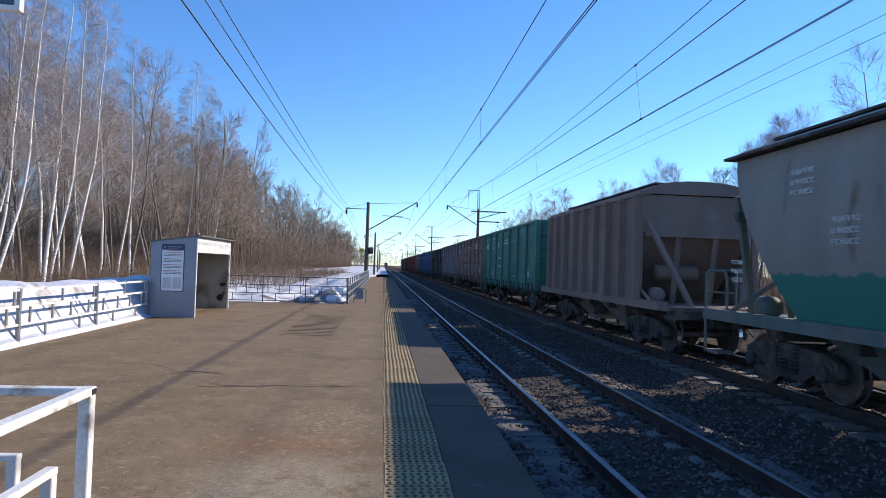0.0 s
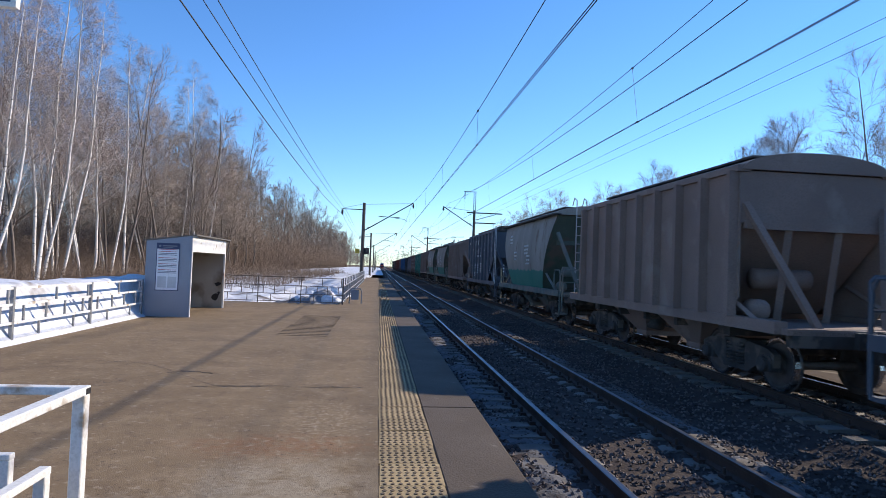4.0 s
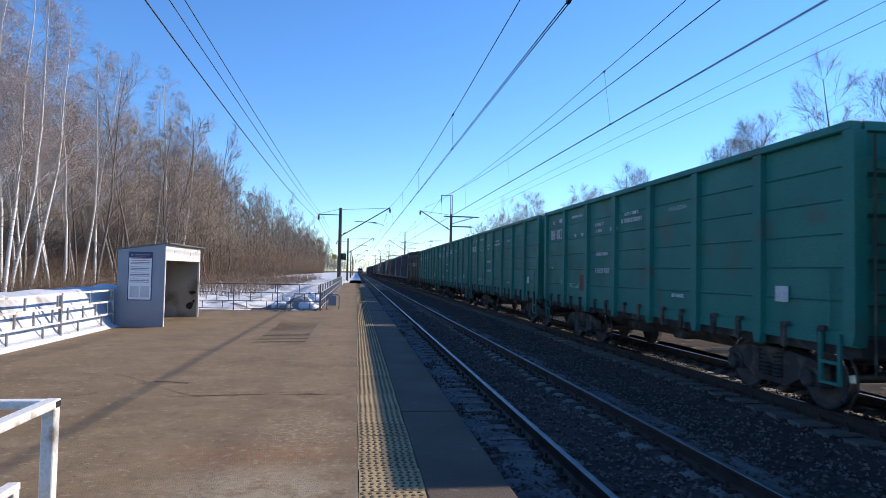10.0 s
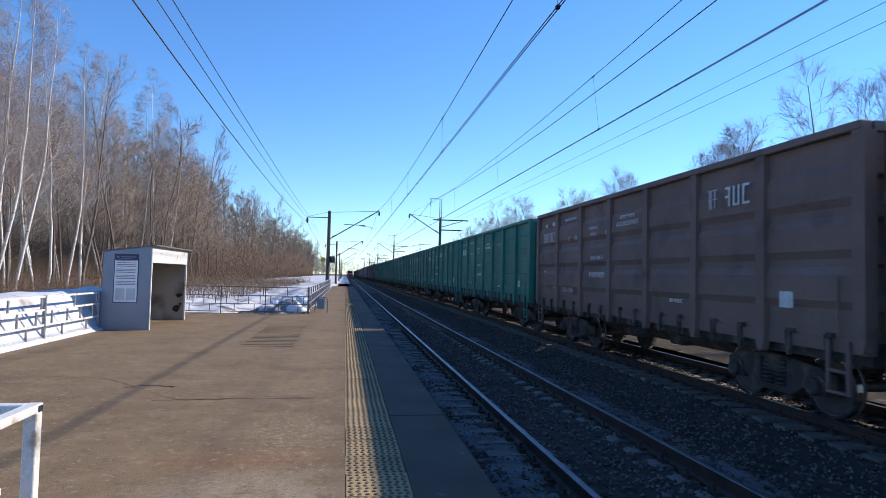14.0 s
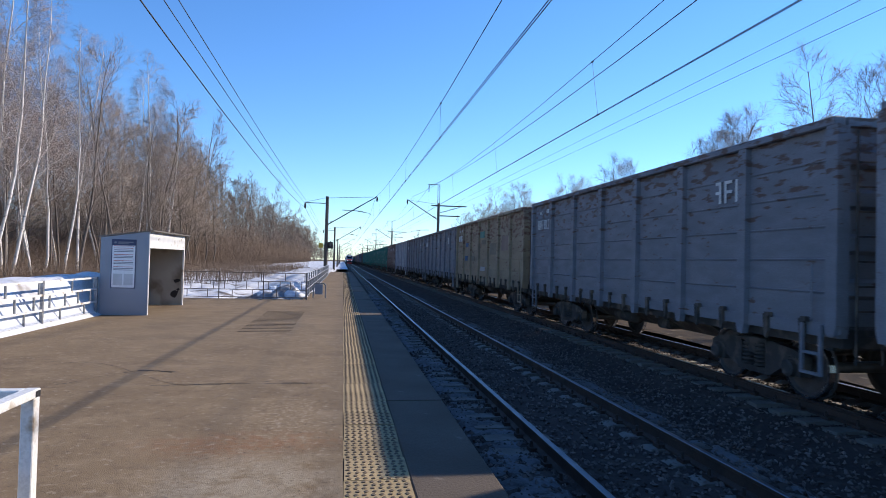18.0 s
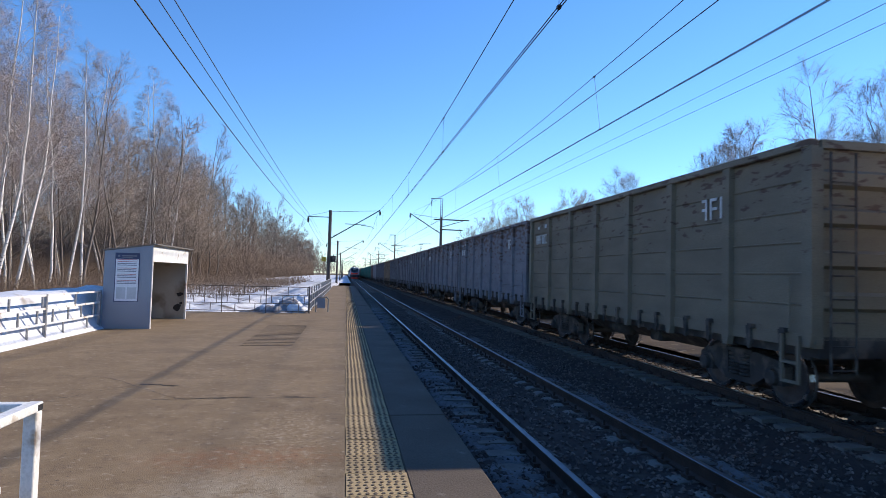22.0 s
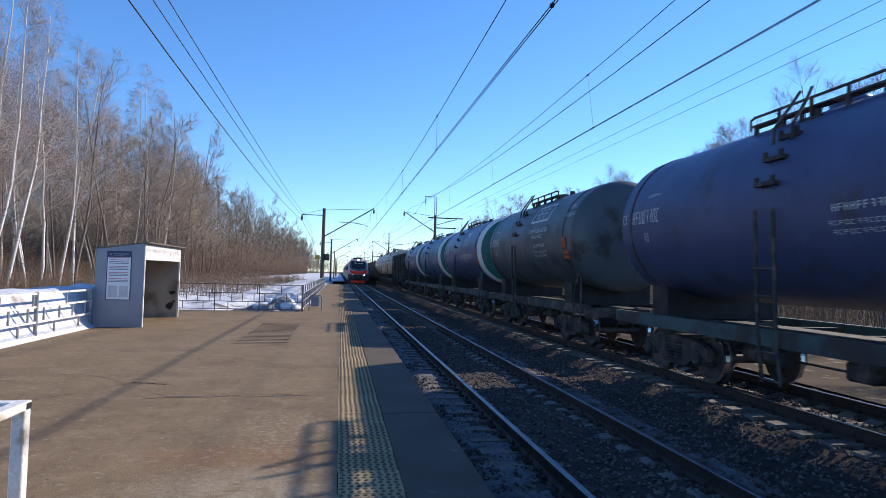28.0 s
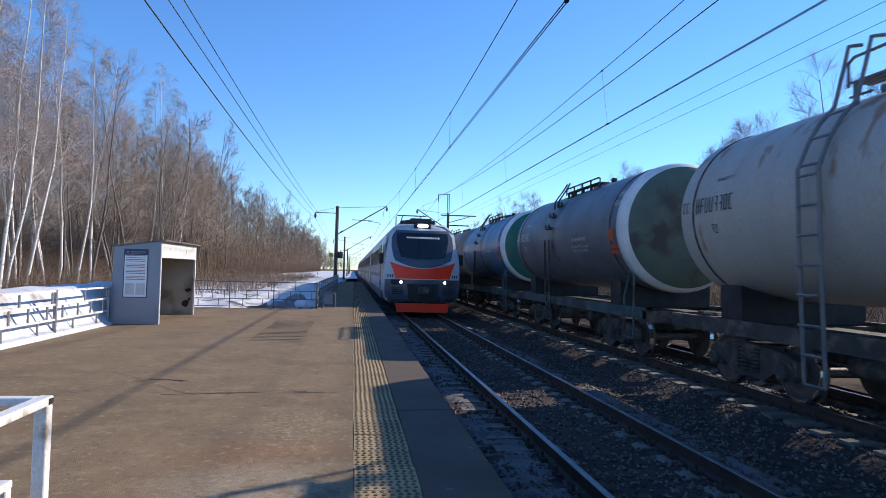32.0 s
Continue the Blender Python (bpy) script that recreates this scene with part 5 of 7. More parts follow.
# ------------------------------------------------------------------ catenary
def mast(x, y, top, side, arm_tip, lower_tip, feeder=None, lean=0.0, top_frame=False):
    w = thing("catenary_mast", "dark concrete catenary mast with steel cantilever arms", "catenary mast", "masts along the line")
    bm = bmesh.new()
    cyl(bm, (x, y, BED - 0.5), (x + lean, y, top), 0.21, 0.15, 10)
    part("pole", bm, M_POLE, w)
    bm = bmesh.new()
    ax, az = arm_tip
    z0 = az - (abs(ax - x)) * 0.62
    cyl(bm, (x, y, z0), (ax, y, az), 0.055, seg=6)
    part("cantilever", bm, M_DARK, w)
    bm = bmesh.new()
    cyl(bm, (x, y, top - 0.15), (ax - side * 0.1, y, az - 0.05), 0.02, seg=5)
    part("stay_rod", bm, M_DARK, w)
    bm = bmesh.new()
    lx, lz = lower_tip
    cyl(bm, (x + side * (abs(ax - x)) * 0.3, y, lz + 0.05), (lx + side * 0.1, y, lz), 0.035, seg=5)
    path_tube(bm, [(lx - side * 0.4, y, lz - 0.05), (lx + side * 0.6, y, lz - 0.15), (lx + side * 0.9, y, lz - 0.35)], 0.025)
    part("registration_arm", bm, M_DARK, w)
    bm = bmesh.new()
    for k in range(3):
        lathe(bm, [(-0.03, 0.04), (0, 0.12), (0.03, 0.04)], "x", (x + side * (0.35 + k * 0.09), y, z0 + 0.28 + k * 0.06), 8)
    part("insulator", bm, M_DARK, w)
    bm = bmesh.new()
    lathe(bm, [(az - 0.55, 0.03), (az - 0.4, 0.09), (az - 0.2, 0.09), (az - 0.05, 0.03)], "z", (ax, y, 0), 8)
    part("insulator", bm, M_DARK, w)
    if feeder:
        fx, fz = feeder
        bm = bmesh.new()
        cyl(bm, (x, y, fz), (fx, y, fz), 0.04, seg=5)
        cyl(bm, (x, y, top - 0.1), (fx, y, fz + 0.05), 0.015, seg=5)
        lathe(bm, [(fz - 0.6, 0.03), (fz - 0.5, 0.1), (fz - 0.15, 0.1), (fz, 0.03)], "z", (fx, y, 0), 8)
        part("feeder_bracket", bm, M_DARK, w)
    if top_frame:
        bm = bmesh.new()
        for s in (-0.12, 0.12):
            cyl(bm, (x + s, y, top - 0.2), (x + s, y, top + 2.2), 0.03, seg=5)
        for k in range(6):
            cyl(bm, (x - 0.12, y, top + 0.35 * k), (x + 0.12, y, top + 0.35 * (k + 1)), 0.02, seg=4)
        cyl(bm, (x + 0.15, y, top + 2.2), (x - 1.3, y, top + 2.2), 0.04, seg=5)
        cyl(bm, (x - 1.2, y, top + 2.2), (x - 1.2, y, top + 1.3), 0.05, seg=5)
        for z, l in ((-0.3, 3.4), (-1.5, 2.6)):
            cyl(bm, (x - (0.9 if z > -1 else 0), y, top + z), (x + l, y, top + z), 0.07, seg=4)
        cyl(bm, (x, y, top - 1.2), (x + 2.6, y, top - 0.4), 0.04, seg=4)
        part("top_bracket", bm, M_DARK, w)
    return w


def mast_sign():
    """Yellow plate and a dark cabinet on the first mast."""
    w = thing("mast_sign", "small yellow warning plate fixed to the first mast", "sign")
    bm = bmesh.new()
    box(bm, -2.42, -1.98, 61.66, 61.69, 2.72, 3.16)
    part("plate", bm, P_YELLOW, w)
    bm = bmesh.new()
    box(bm, -2.1, -1.8, 61.69, 61.9, 2.9, 2.96)
    part("arm", bm, M_DARK, w)
    w = thing("cabinet", "dark steel cabinet hung on the first mast", "cabinet")
    bm = bmesh.new()
    box(bm, -1.53, -1.02, 61.8, 62.2, 2.65, 3.3, 0.03)
    part("body", bm, M_DARK, w)
    bm = bmesh.new()
    box(bm, -1.49, -1.06, 61.77, 61.80, 2.7, 3.25)
    part("door", bm, M_CHASSIS, w)


P_YELLOW = mat("yellow_plate_paint", (0.55, 0.40, 0.05), (0.45, 0.33, 0.05), 3, 40, 0.6)
mast_sign()
for y in (62.0, 120.0, 190.0, 262.0, 335.0):
    mast(-1.70, y, 7.85, 1, (3.25, 8.05), (1.8, 6.5), (-3.85, 7.15))
for y in (72.0, 142.0, 212.0, 285.0, 360.0):
    mast(11.1, y, 8.6, -1, (7.35, 8.9), (8.6, 5.3), None, top_frame=True)


def wire(name, pts, r, label, group):
    bm = bmesh.new()
    path_tube(bm, pts, r, 5)
    ob = solid(name, bm, M_WIRE, label, "overhead wire", group)
    return ob


def sagging(x0, x1, ya, yb, z, sag, n=10):
    return [(x0 + (x1 - x0) * k / n, ya + (yb - ya) * k / n, z - 4 * sag * (k / n) * (1 - k / n)) for k in range(n + 1)]


def catenary(x, spans, zc, zm, sag, label, off, first, gap):
    """Messenger, twin contact wire and droppers; the messenger starts off to one side and comes in over the first span."""
    def over(y):
        a, b = next(p for p in zip(spans, spans[1:]) if p[0] <= y <= p[1])
        u = (y - a) / (b - a)
        return x + (off * (1 - u) if a == spans[0] else 0.0), zm - 4 * sag * u * (1 - u)
    for a, b in zip(spans, spans[1:]):
        wire("messenger_wire", sagging(x + (off if a == spans[0] else 0.0), x, a, b, zm, sag), 0.011, "thin dark messenger cable over the " + label, "catenary wires")
    for dx in (-0.022, 0.022):
        wire("contact_wire", [(x + dx, spans[0], zc), (x + dx, spans[-1], zc)], 0.010, "taut dark contact wire over the " + label, "catenary wires")
    y = first
    while y < 130:
        tx, tz = over(y)
        d = wire("dropper", [(x, y, zc), (tx, y, tz)], 0.005, "thin dropper wire between the catenary cables", "catenary wires")
        for cx, cz in ((x, zc), (tx, tz)):
            bm = bmesh.new()
            box(bm, cx - 0.03, cx + 0.03, y - 0.035, y + 0.035, cz - 0.02, cz + 0.03)
            part("clamp", bm, M_DARK, d)
        y += gap


catenary(3.13, (-10.0, 62.0, 120.0, 190.0, 262.0, 335.0), 5.80, 8.05, 1.1, "near track", 0.0, 8.9, 11.5)
catenary(8.0, (-8.0, 72.0, 142.0, 212.0, 285.0, 360.0), 6.48, 9.3, 1.25, "far track", -0.33, 5.5, 13.1)
for x, z, r, sag in ((-3.85, 6.65, 0.016, 0.6), (-3.6, 6.78, 0.011, 0.34), (-3.4, 6.9, 0.011, 0.30)):
    pts = []
    for ya, yb in ((-58, 2), (2, 62), (62, 120), (120, 190), (190, 262), (262, 335)):
        pts += sagging(x, x, ya, yb, z, sag)[:-1]
    wire("feeder_wire", pts, r, "dark feeder cable on the mast brackets", "feeder wires")
pts = []
for ya, yb in ((-12, 72), (72, 142), (142, 212), (212, 285), (285, 360)):
    pts += sagging(10.0, 10.0, ya, yb, 10.6, 1.3)[:-1]
wire("feeder_wire", pts, 0.017, "dark supply cable on the masts beyond the far track", "feeder wires")
for x, z, r in ((14.5, 9.45, 0.009), (15.4, 9.35, 0.009)):
    wire("feeder_wire", [(x, -15, z), (x, 400, z)], r, "thin supply cable beyond the far track", "feeder wires")

# ------------------------------------------------------------------ small marks of the deck
def crack(points, width, seed):
    rnd = random.Random(seed)
    bm = bmesh.new()
    prev = None
    for (xa, ya), (xb, yb) in zip(points, points[1:]):
        for k in range(8):
            u = k / 8
            x, y = xa + (xb - xa) * u + rnd.uniform(-0.03, 0.03), ya + (yb - ya) * u + rnd.uniform(-0.03, 0.03)
            wd = width * rnd.uniform(0.3, 1.4)
            cur = (bm.verts.new((x, y - wd, 0.003)), bm.verts.new((x, y + wd, 0.003)))
            if prev:
                bm.faces.new((prev[0], cur[0], cur[1], prev[1]))
            prev = cur
    solid("asphalt_crack", bm, M_CRACK, "dark jagged crack in the asphalt", "crack", kind="structure")


crack([(-3.5, 7.8), (-3.1, 8.5), (-2.7, 9.0), (-2.1, 8.85)], 0.012, 1)
crack([(-2.75, 9.0), (-2.45, 8.95), (-2.2, 8.8)], 0.03, 2)
crack([(-4.6, 9.8), (-3.4, 9.6), (-2.0, 8.0), (-0.9, 8.15), (-0.1, 8.05)], 0.006, 3)
crack([(-5.8, 12.5), (-4.2, 12.2), (-3.0, 12.4), (-1.6, 12.0)], 0.006, 4)
crack([(-2.3, 13.8), (-2.2, 17.0), (-2.15, 19.8)], 0.02, 5)
crack([(-2.3, 7.95), (-1.2, 8.05), (0.0, 8.0)], 0.009, 6)
w = thing("boot_grating", "worn dark strip grating let into the deck", "grating")
for k in range(18):
    bm = bmesh.new()
    y = 13.6 + k * 0.3
    box(bm, -2.18, -1.08, y, y + 0.028, 0.002, 0.006)
    part("strip", bm, M_MATTING, w)

# ------------------------------------------------------------------ trees
def unit(v):
    return v / np.maximum(np.linalg.norm(v, axis=-1, keepdims=True), 1e-9)


def fast_mesh(name, v, f, material):
    """A mesh from arrays of points and triangles."""
    me = bpy.data.meshes.new(name)
    v, f = np.asarray(v, np.float32), np.asarray(f, np.int32)
    me.vertices.add(len(v))
    me.vertices.foreach_set("co", v.ravel())
    me.loops.add(f.size)
    me.loops.foreach_set("vertex_index", f.ravel())
    me.polygons.add(len(f))
    me.polygons.foreach_set("loop_start", np.arange(0, f.size, 3, dtype=np.int32))
    me.update(calc_edges=True)
    me.materials.append(material)
    return me


def stems(pts, r0, r1, sides=3):
    """Tapered tubes along bent lines: points (lines, steps + 1, 3), radius at foot and tip of each."""
    n, m = pts.shape[0], pts.shape[1]
    d = unit(pts[:, -1] - pts[:, 0])
    a = unit(np.cross(d, np.where(np.abs(d[:, 2:]) > 0.9, (1.0, 0, 0), (0, 0, 1.0))))
    b = np.cross(d, a)
    r = r0[:, None] + (r1 - r0)[:, None] * np.linspace(0, 1, m)[None]
    ang = np.arange(sides) * math.tau / sides
    ring = np.cos(ang)[None, :, None] * a[:, None] + np.sin(ang)[None, :, None] * b[:, None]
    v = pts[:, :, None] + ring[:, None] * r[:, :, None, None]
    q = []
    for k in range(m - 1):
        for e in range(sides):
            o, p = k * sides + e, k * sides + (e + 1) % sides
            q += [(o, p, p + sides), (o, p + sides, o + sides)]
    f = np.array(q)[None] + (np.arange(n) * m * sides)[:, None, None]
    return v.reshape(-1, 3), f.reshape(-1, 3)


def points(a, b, r):
    """Three-sided twigs that end in a point."""
    n = len(a)
    d = unit(b - a)
    u = unit(np.cross(d, np.where(np.abs(d[:, 2:]) > 0.9, (1.0, 0, 0), (0, 0, 1.0))))
    w = np.cross(d, u)
    v = np.empty((n, 4, 3))
    for k in range(3):
        v[:, k] = a + (u * math.cos(k * 2.0944) + w * math.sin(k * 2.0944)) * np.asarray(r).reshape(-1, 1)
    v[:, 3] = b
    f = np.array([(0, 1, 3), (1, 2, 3), (2, 0, 3)])[None] + (np.arange(n) * 4)[:, None, None]
    return v.reshape(-1, 3), f.reshape(-1, 3)


def bend(rs, start, way, length, steps, wiggle, lift):
    """Lines that grow from start, wander a little and turn up or down."""
    pts = np.empty((len(start), steps + 1, 3))
    pts[:, 0], d = start, unit(way)
    for k in range(steps):
        d = unit(d + rs.normal(0, wiggle, d.shape) + np.array((0, 0, lift)))
        pts[:, k + 1] = pts[:, k] + d * (length / steps)[:, None]
    return pts


def shoots(rs, pts, per, u0, spread):
    """Places and directions of side shoots along lines."""
    n, m = pts.shape[0], pts.shape[1] - 1
    u = u0 + (1 - u0) * (np.arange(per)[None] + rs.rand(n, per)) / per
    f = np.minimum(u * m, m - 1e-3)
    i = f.astype(int)
    a = np.take_along_axis(pts, i[..., None], 1)
    b = np.take_along_axis(pts, i[..., None] + 1, 1)
    d = unit(b - a)
    side = unit(np.cross(d, rs.normal(size=d.shape)))
    return (a + (b - a) * (f - i)[..., None]).reshape(-1, 3), unit(d + side * spread).reshape(-1, 3), u.reshape(-1)


def weld(chunks):
    vs, fs, o = [], [], 0
    for v, f in chunks:
        vs.append(v)
        fs.append(f + o)
        o += len(v)
    return np.concatenate(vs), np.concatenate(fs)


def tree_meshes(seed, birch, height, counts=(26, 8, 6, 3), stem_count=1, twig=0.0055, wide=1.0, low=0.3):
    """Bare tree: leaning stems, limbs, branches, and two orders of fine twigs. counts: limbs a stem, branches a limb, twigs a branch, tips a twig."""
    rs = np.random.RandomState(seed)
    trunk, wood, fine = [], [], []
    for k in range(stem_count):
        h = height * (1 - 0.13 * k)
        lean = rs.normal(0, 0.08, 2) + (0.07 * k)
        base = np.array([[0.45 * k, 0.3 * k, -0.3]])
        line = bend(rs, base, np.array([[lean[0], lean[1], 1.0]]), np.array([h]), 11, 0.055 if birch else 0.06, 0.05)
        r = h * (0.0062 if birch else 0.0072)
        trunk.append(stems(line, np.array([r]), np.array([0.02]), 7))
        p, d, u = shoots(rs, line, counts[0], low, 1.0)
        ang = rs.uniform(0, math.tau, len(p))
        up = rs.uniform(0.75, 1.7, len(p)) if birch else rs.uniform(0.05, 1.0, len(p)) + u * 0.5
        way = np.stack([np.cos(ang), np.sin(ang), up], 1)
        prof = np.sqrt(np.maximum(1.06 - u, 0.02)) if not birch else (1.08 - u) ** 0.8
        ln = h * (0.27 if birch else 0.31) * wide * prof * rs.uniform(0.65, 1.2, len(p)) + 0.5
        r1 = r * (1 - u * 0.85) * (0.36 if birch else 0.42)
        l1 = bend(rs, p, way, ln, 5, 0.10 if birch else 0.15, -0.01 if birch else 0.07)
        wood.append(stems(l1, r1, r1 * 0.25))
        p, d, u = shoots(rs, l1, counts[1], 0.18, 0.8)
        ln2 = np.repeat(ln, counts[1]) * (1.12 - u) * rs.uniform(0.35, 0.62, len(p)) + 0.25
        l2 = bend(rs, p, d + np.array((0, 0, 0.1)), ln2, 3, 0.13, -0.05 if birch else 0.07)
        r2 = np.maximum(np.repeat(r1, counts[1]) * 0.38, twig * 1.25)
        wood.append(stems(l2, r2, r2 * 0.5))
        p, d, u = shoots(rs, l2, counts[2], 0.1, 0.75)
        ln3 = np.repeat(ln2, counts[2]) * rs.uniform(0.35, 0.7, len(p)) + 0.22
        l3 = bend(rs, p, d, ln3, 1, 0.1, -0.16 if birch else 0.06)
        fine.append(points(l3[:, 0], l3[:, 1], np.full(len(p), twig)))
        if len(counts) > 3:
            p, d, u = shoots(rs, l3, counts[3], 0.2, 0.7)
            ln4 = np.repeat(ln3, counts[3]) * rs.uniform(0.35, 0.7, len(p)) + 0.08
            l4 = bend(rs, p, d, ln4, 1, 0.1, -0.25 if birch else 0.03)
            fine.append(points(l4[:, 0], l4[:, 1], np.full(len(p), twig * 0.8)))
    return (fast_mesh("trunk", *weld(trunk), M_BIRCH if birch else M_BARK), fast_mesh("bough", *weld(wood), M_BOUGH if birch else M_BARK),
            fast_mesh("crown", *weld(fine), M_TWIG_RED if birch else M_TWIG))


BIRCHES = [tree_meshes(k, True, h, (30, 8, 5, 2), 2 if k == 2 else 1, 0.0085) for k, h in ((1, 24), (2, 22), (3, 25), (4, 20), (5, 23))]
ROUND = [tree_meshes(k, False, h, (22, 8, 5, 2), 1 + (k == 42), 0.009, 1.0, 0.35) for k, h in ((41, 16), (42, 14), (43, 17))]
OAKS = [tree_meshes(k, False, h, (26, 8, 5, 2), 1, 0.009, 0.92, 0.2) for k, h in ((11, 20), (12, 18), (13, 21), (14, 16), (15, 19))]
DEEP = [tree_meshes(k, False, h, (26, 7, 6), 1, 0.009, 0.95, 0.12) for k, h in ((16, 20), (17, 18), (18, 21))]


def plant(proto, x, y, z, turn, scale, label, name, group):
    t = thing(name, label, "tree", group)
    t.matrix_basis = pose(x, y, z, 0, 0, turn) @ Matrix.Scale(scale, 4)
    put("trunk", proto[0], t, Matrix())
    tagged(put("bough", proto[1], t, Matrix()), kind="stuff")
    tagged(put("crown", proto[2], t, Matrix()), kind="stuff")
    return t


FIELD = -0.55
rnd = random.Random(7)
n = 0
# the wood's edge behind the platform: birches in front, grey-brown trees behind
for k in range(56):
    y = 28 + k * 1.75 + rnd.uniform(-0.9, 0.9)
    x = -25.5 + rnd.uniform(-3.0, 2.0)
    birch = y < 95 and rnd.random() < (0.72 if y < 60 else 0.4)
    s = rnd.uniform(0.86, 1.06) * (1.0 if y < 60 else 1.08)
    if birch:
        plant(rnd.choice(BIRCHES), x, y, FIELD, rnd.uniform(0, 360), s, "bare white-barked birch at the wood's edge above old snow", "birch", "birches of the wood")
    else:
        plant(rnd.choice(OAKS), x, y, FIELD, rnd.uniform(0, 360), s, "bare grey-brown tree at the wood's edge", "bare_tree", "bare trees of the wood")
for row in range(3):
    for k in range(25):
        y = 24 + k * 4.4 + rnd.uniform(-2, 2) + row * 4
        x = -31 - row * 6 + rnd.uniform(-2.5, 2.5)
        birch = rnd.random() < 0.3 and y < 90
        s = rnd.uniform(0.92, 1.12)
        plant(rnd.choice(BIRCHES if birch else DEEP), x, y, FIELD, rnd.uniform(0, 360), s, "bare white-barked birch deep in the wood" if birch else "bare grey-brown tree deep in the wood",
              "birch" if birch else "bare_tree", "birches of the wood" if birch else "bare trees of the wood")
# a ragged row beyond the far track
for k in range(84):
    y = 16 + k * 1.65 + rnd.uniform(-2.5, 2.5)
    x = 32 + rnd.uniform(-3, 8) + max(0, y - 80) * 0.02
    if 55 < y < 60:
        continue
    plant(rnd.choice(ROUND), x, y, -1.0, rnd.uniform(0, 360), rnd.uniform(0.80, 0.97) if y < 52 else rnd.uniform(0.72, 0.92) + max(0, y - 60) * 0.001, "bare rounded tree beyond the far track", "bare_tree", "trees beyond the far track")


def far_woods(name, label, spots):
    """Distant woods: many trees joined to one mesh."""
    V, F, base = [], [], 0
    for proto, x, y, z, turn, s in spots:
        for me in proto:
            co = np.empty(len(me.vertices) * 3, np.float32)
            me.vertices.foreach_get("co", co)
            co = co.reshape(-1, 3) * s
            c, d = math.cos(turn), math.sin(turn)
            co = np.stack([co[:, 0] * c - co[:, 1] * d + x, co[:, 0] * d + co[:, 1] * c + y, co[:, 2] + z], 1)
            me.calc_loop_triangles()
            f = np.empty(len(me.loop_triangles) * 3, np.int32)
            me.loop_triangles.foreach_get("vertices", f)
            V.append(co)
            F.append(f.reshape(-1, 3) + base)
            base += len(co)
    me = fast_mesh(name, np.concatenate(V), np.concatenate(F), M_FARTWIG)
    return tagged(new(name, me), label, "woods", "", "stuff")


SMALL = [tree_meshes(k, False, h, (14, 6, 4), 1, 0.02, 1.0, 0.12) for k, h in ((21, 17), (22, 15), (23, 18), (24, 16))]
spots = [(rnd.choice(SMALL), rnd.uniform(-85, -48), rnd.uniform(15, 190), FIELD, rnd.uniform(0, 6), rnd.uniform(0.8, 1.15)) for k in range(90)]
for k in range(230):
    y = 100 + k * 1.95 + rnd.uniform(-3, 3)
    x = -27 - rnd.uniform(0, 16) + max(0, y - 250) * 0.012
    spots.append((rnd.choice(SMALL), x, y, FIELD, rnd.uniform(0, 6), rnd.uniform(1.3, 1.65)))
for k in range(60):
    y = 540 + k * 6
    spots.append((rnd.choice(SMALL), -24 - rnd.uniform(0, 14) + (y - 540) * 0.03, y, FIELD, rnd.uniform(0, 6), rnd.uniform(1.0, 1.3)))
far_woods("far_woods", "bare brown woods receding along the line", spots)
spots = []
for k in range(90):
    y = 150 + k * 6 + rnd.uniform(-3, 3)
    x = 36 + rnd.uniform(0, 25) - max(0, y - 300) * 0.03
    spots.append((rnd.choice(SMALL), x, y, -0.5, rnd.uniform(0, 6), rnd.uniform(0.8, 1.05)))
for k in range(70):
    spots.append((rnd.choice(SMALL), -60 + k * 2.6 + rnd.uniform(-1, 1), 900 + rnd.uniform(-40, 40), 0, rnd.uniform(0, 6), rnd.uniform(0.8, 1.2)))
far_woods("far_woods", "bare woods beyond the far track and across the distance", spots)


def brush(name, label, count, x0, x1, y0, y1, h0, h1, material, seed, z=FIELD, thick=1.0):
    """Undergrowth: thin leaning stems with a few shoots."""
    rs = np.random.RandomState(seed)
    p = np.stack([rs.uniform(x0, x1, count), rs.uniform(y0, y1, count), np.full(count, z - 0.1)], 1)
    h = h0 + (h1 - h0) * rs.rand(count) ** 2.0
    top = p + np.stack([rs.uniform(-0.25, 0.25, count) * h, rs.uniform(-0.25, 0.25, count) * h, h], 1)
    chunks = [points(p, top, thick * (0.011 + 0.0018 * h))]
    for _ in range(4):
        a = p + (top - p) * rs.uniform(0.25, 0.9, (count, 1))
        b = a + np.stack([rs.uniform(-0.3, 0.3, count) * h, rs.uniform(-0.3, 0.3, count) * h, rs.uniform(0.1, 0.4, count) * h], 1)
        chunks.append(points(a, b, np.full(count, 0.010 * thick)))
    me = fast_mesh(name, *weld(chunks), material)
    return tagged(new(name, me), label, "undergrowth", "", "stuff")


M_BRUSH = mat("dry_brush", (0.20, 0.147, 0.108), (0.14, 0.105, 0.08), 0.5, 20, 0.95, bump=0)
brush("undergrowth", "dense brown leafless undergrowth at the wood's foot", 11000, -46, -25.5, 24, 110, 0.8, 4.5, M_BRUSH, 31)
brush("thicket", "dense brown thickets deep in the wood", 9000, -80, -46, 8, 170, 5.0, 16.0, M_BRUSH, 36, FIELD, 1.5)
brush("undergrowth", "brown leafless undergrowth far along the line", 20000, -60, -24, 100, 480, 3.0, 13.0, M_BRUSH, 32, FIELD, 2.0)
brush("weeds", "sparse dry weed stalks in the snow behind the fence", 160, -12, -6.6, 8, 24, 0.4, 1.3, M_BRUSH, 33)


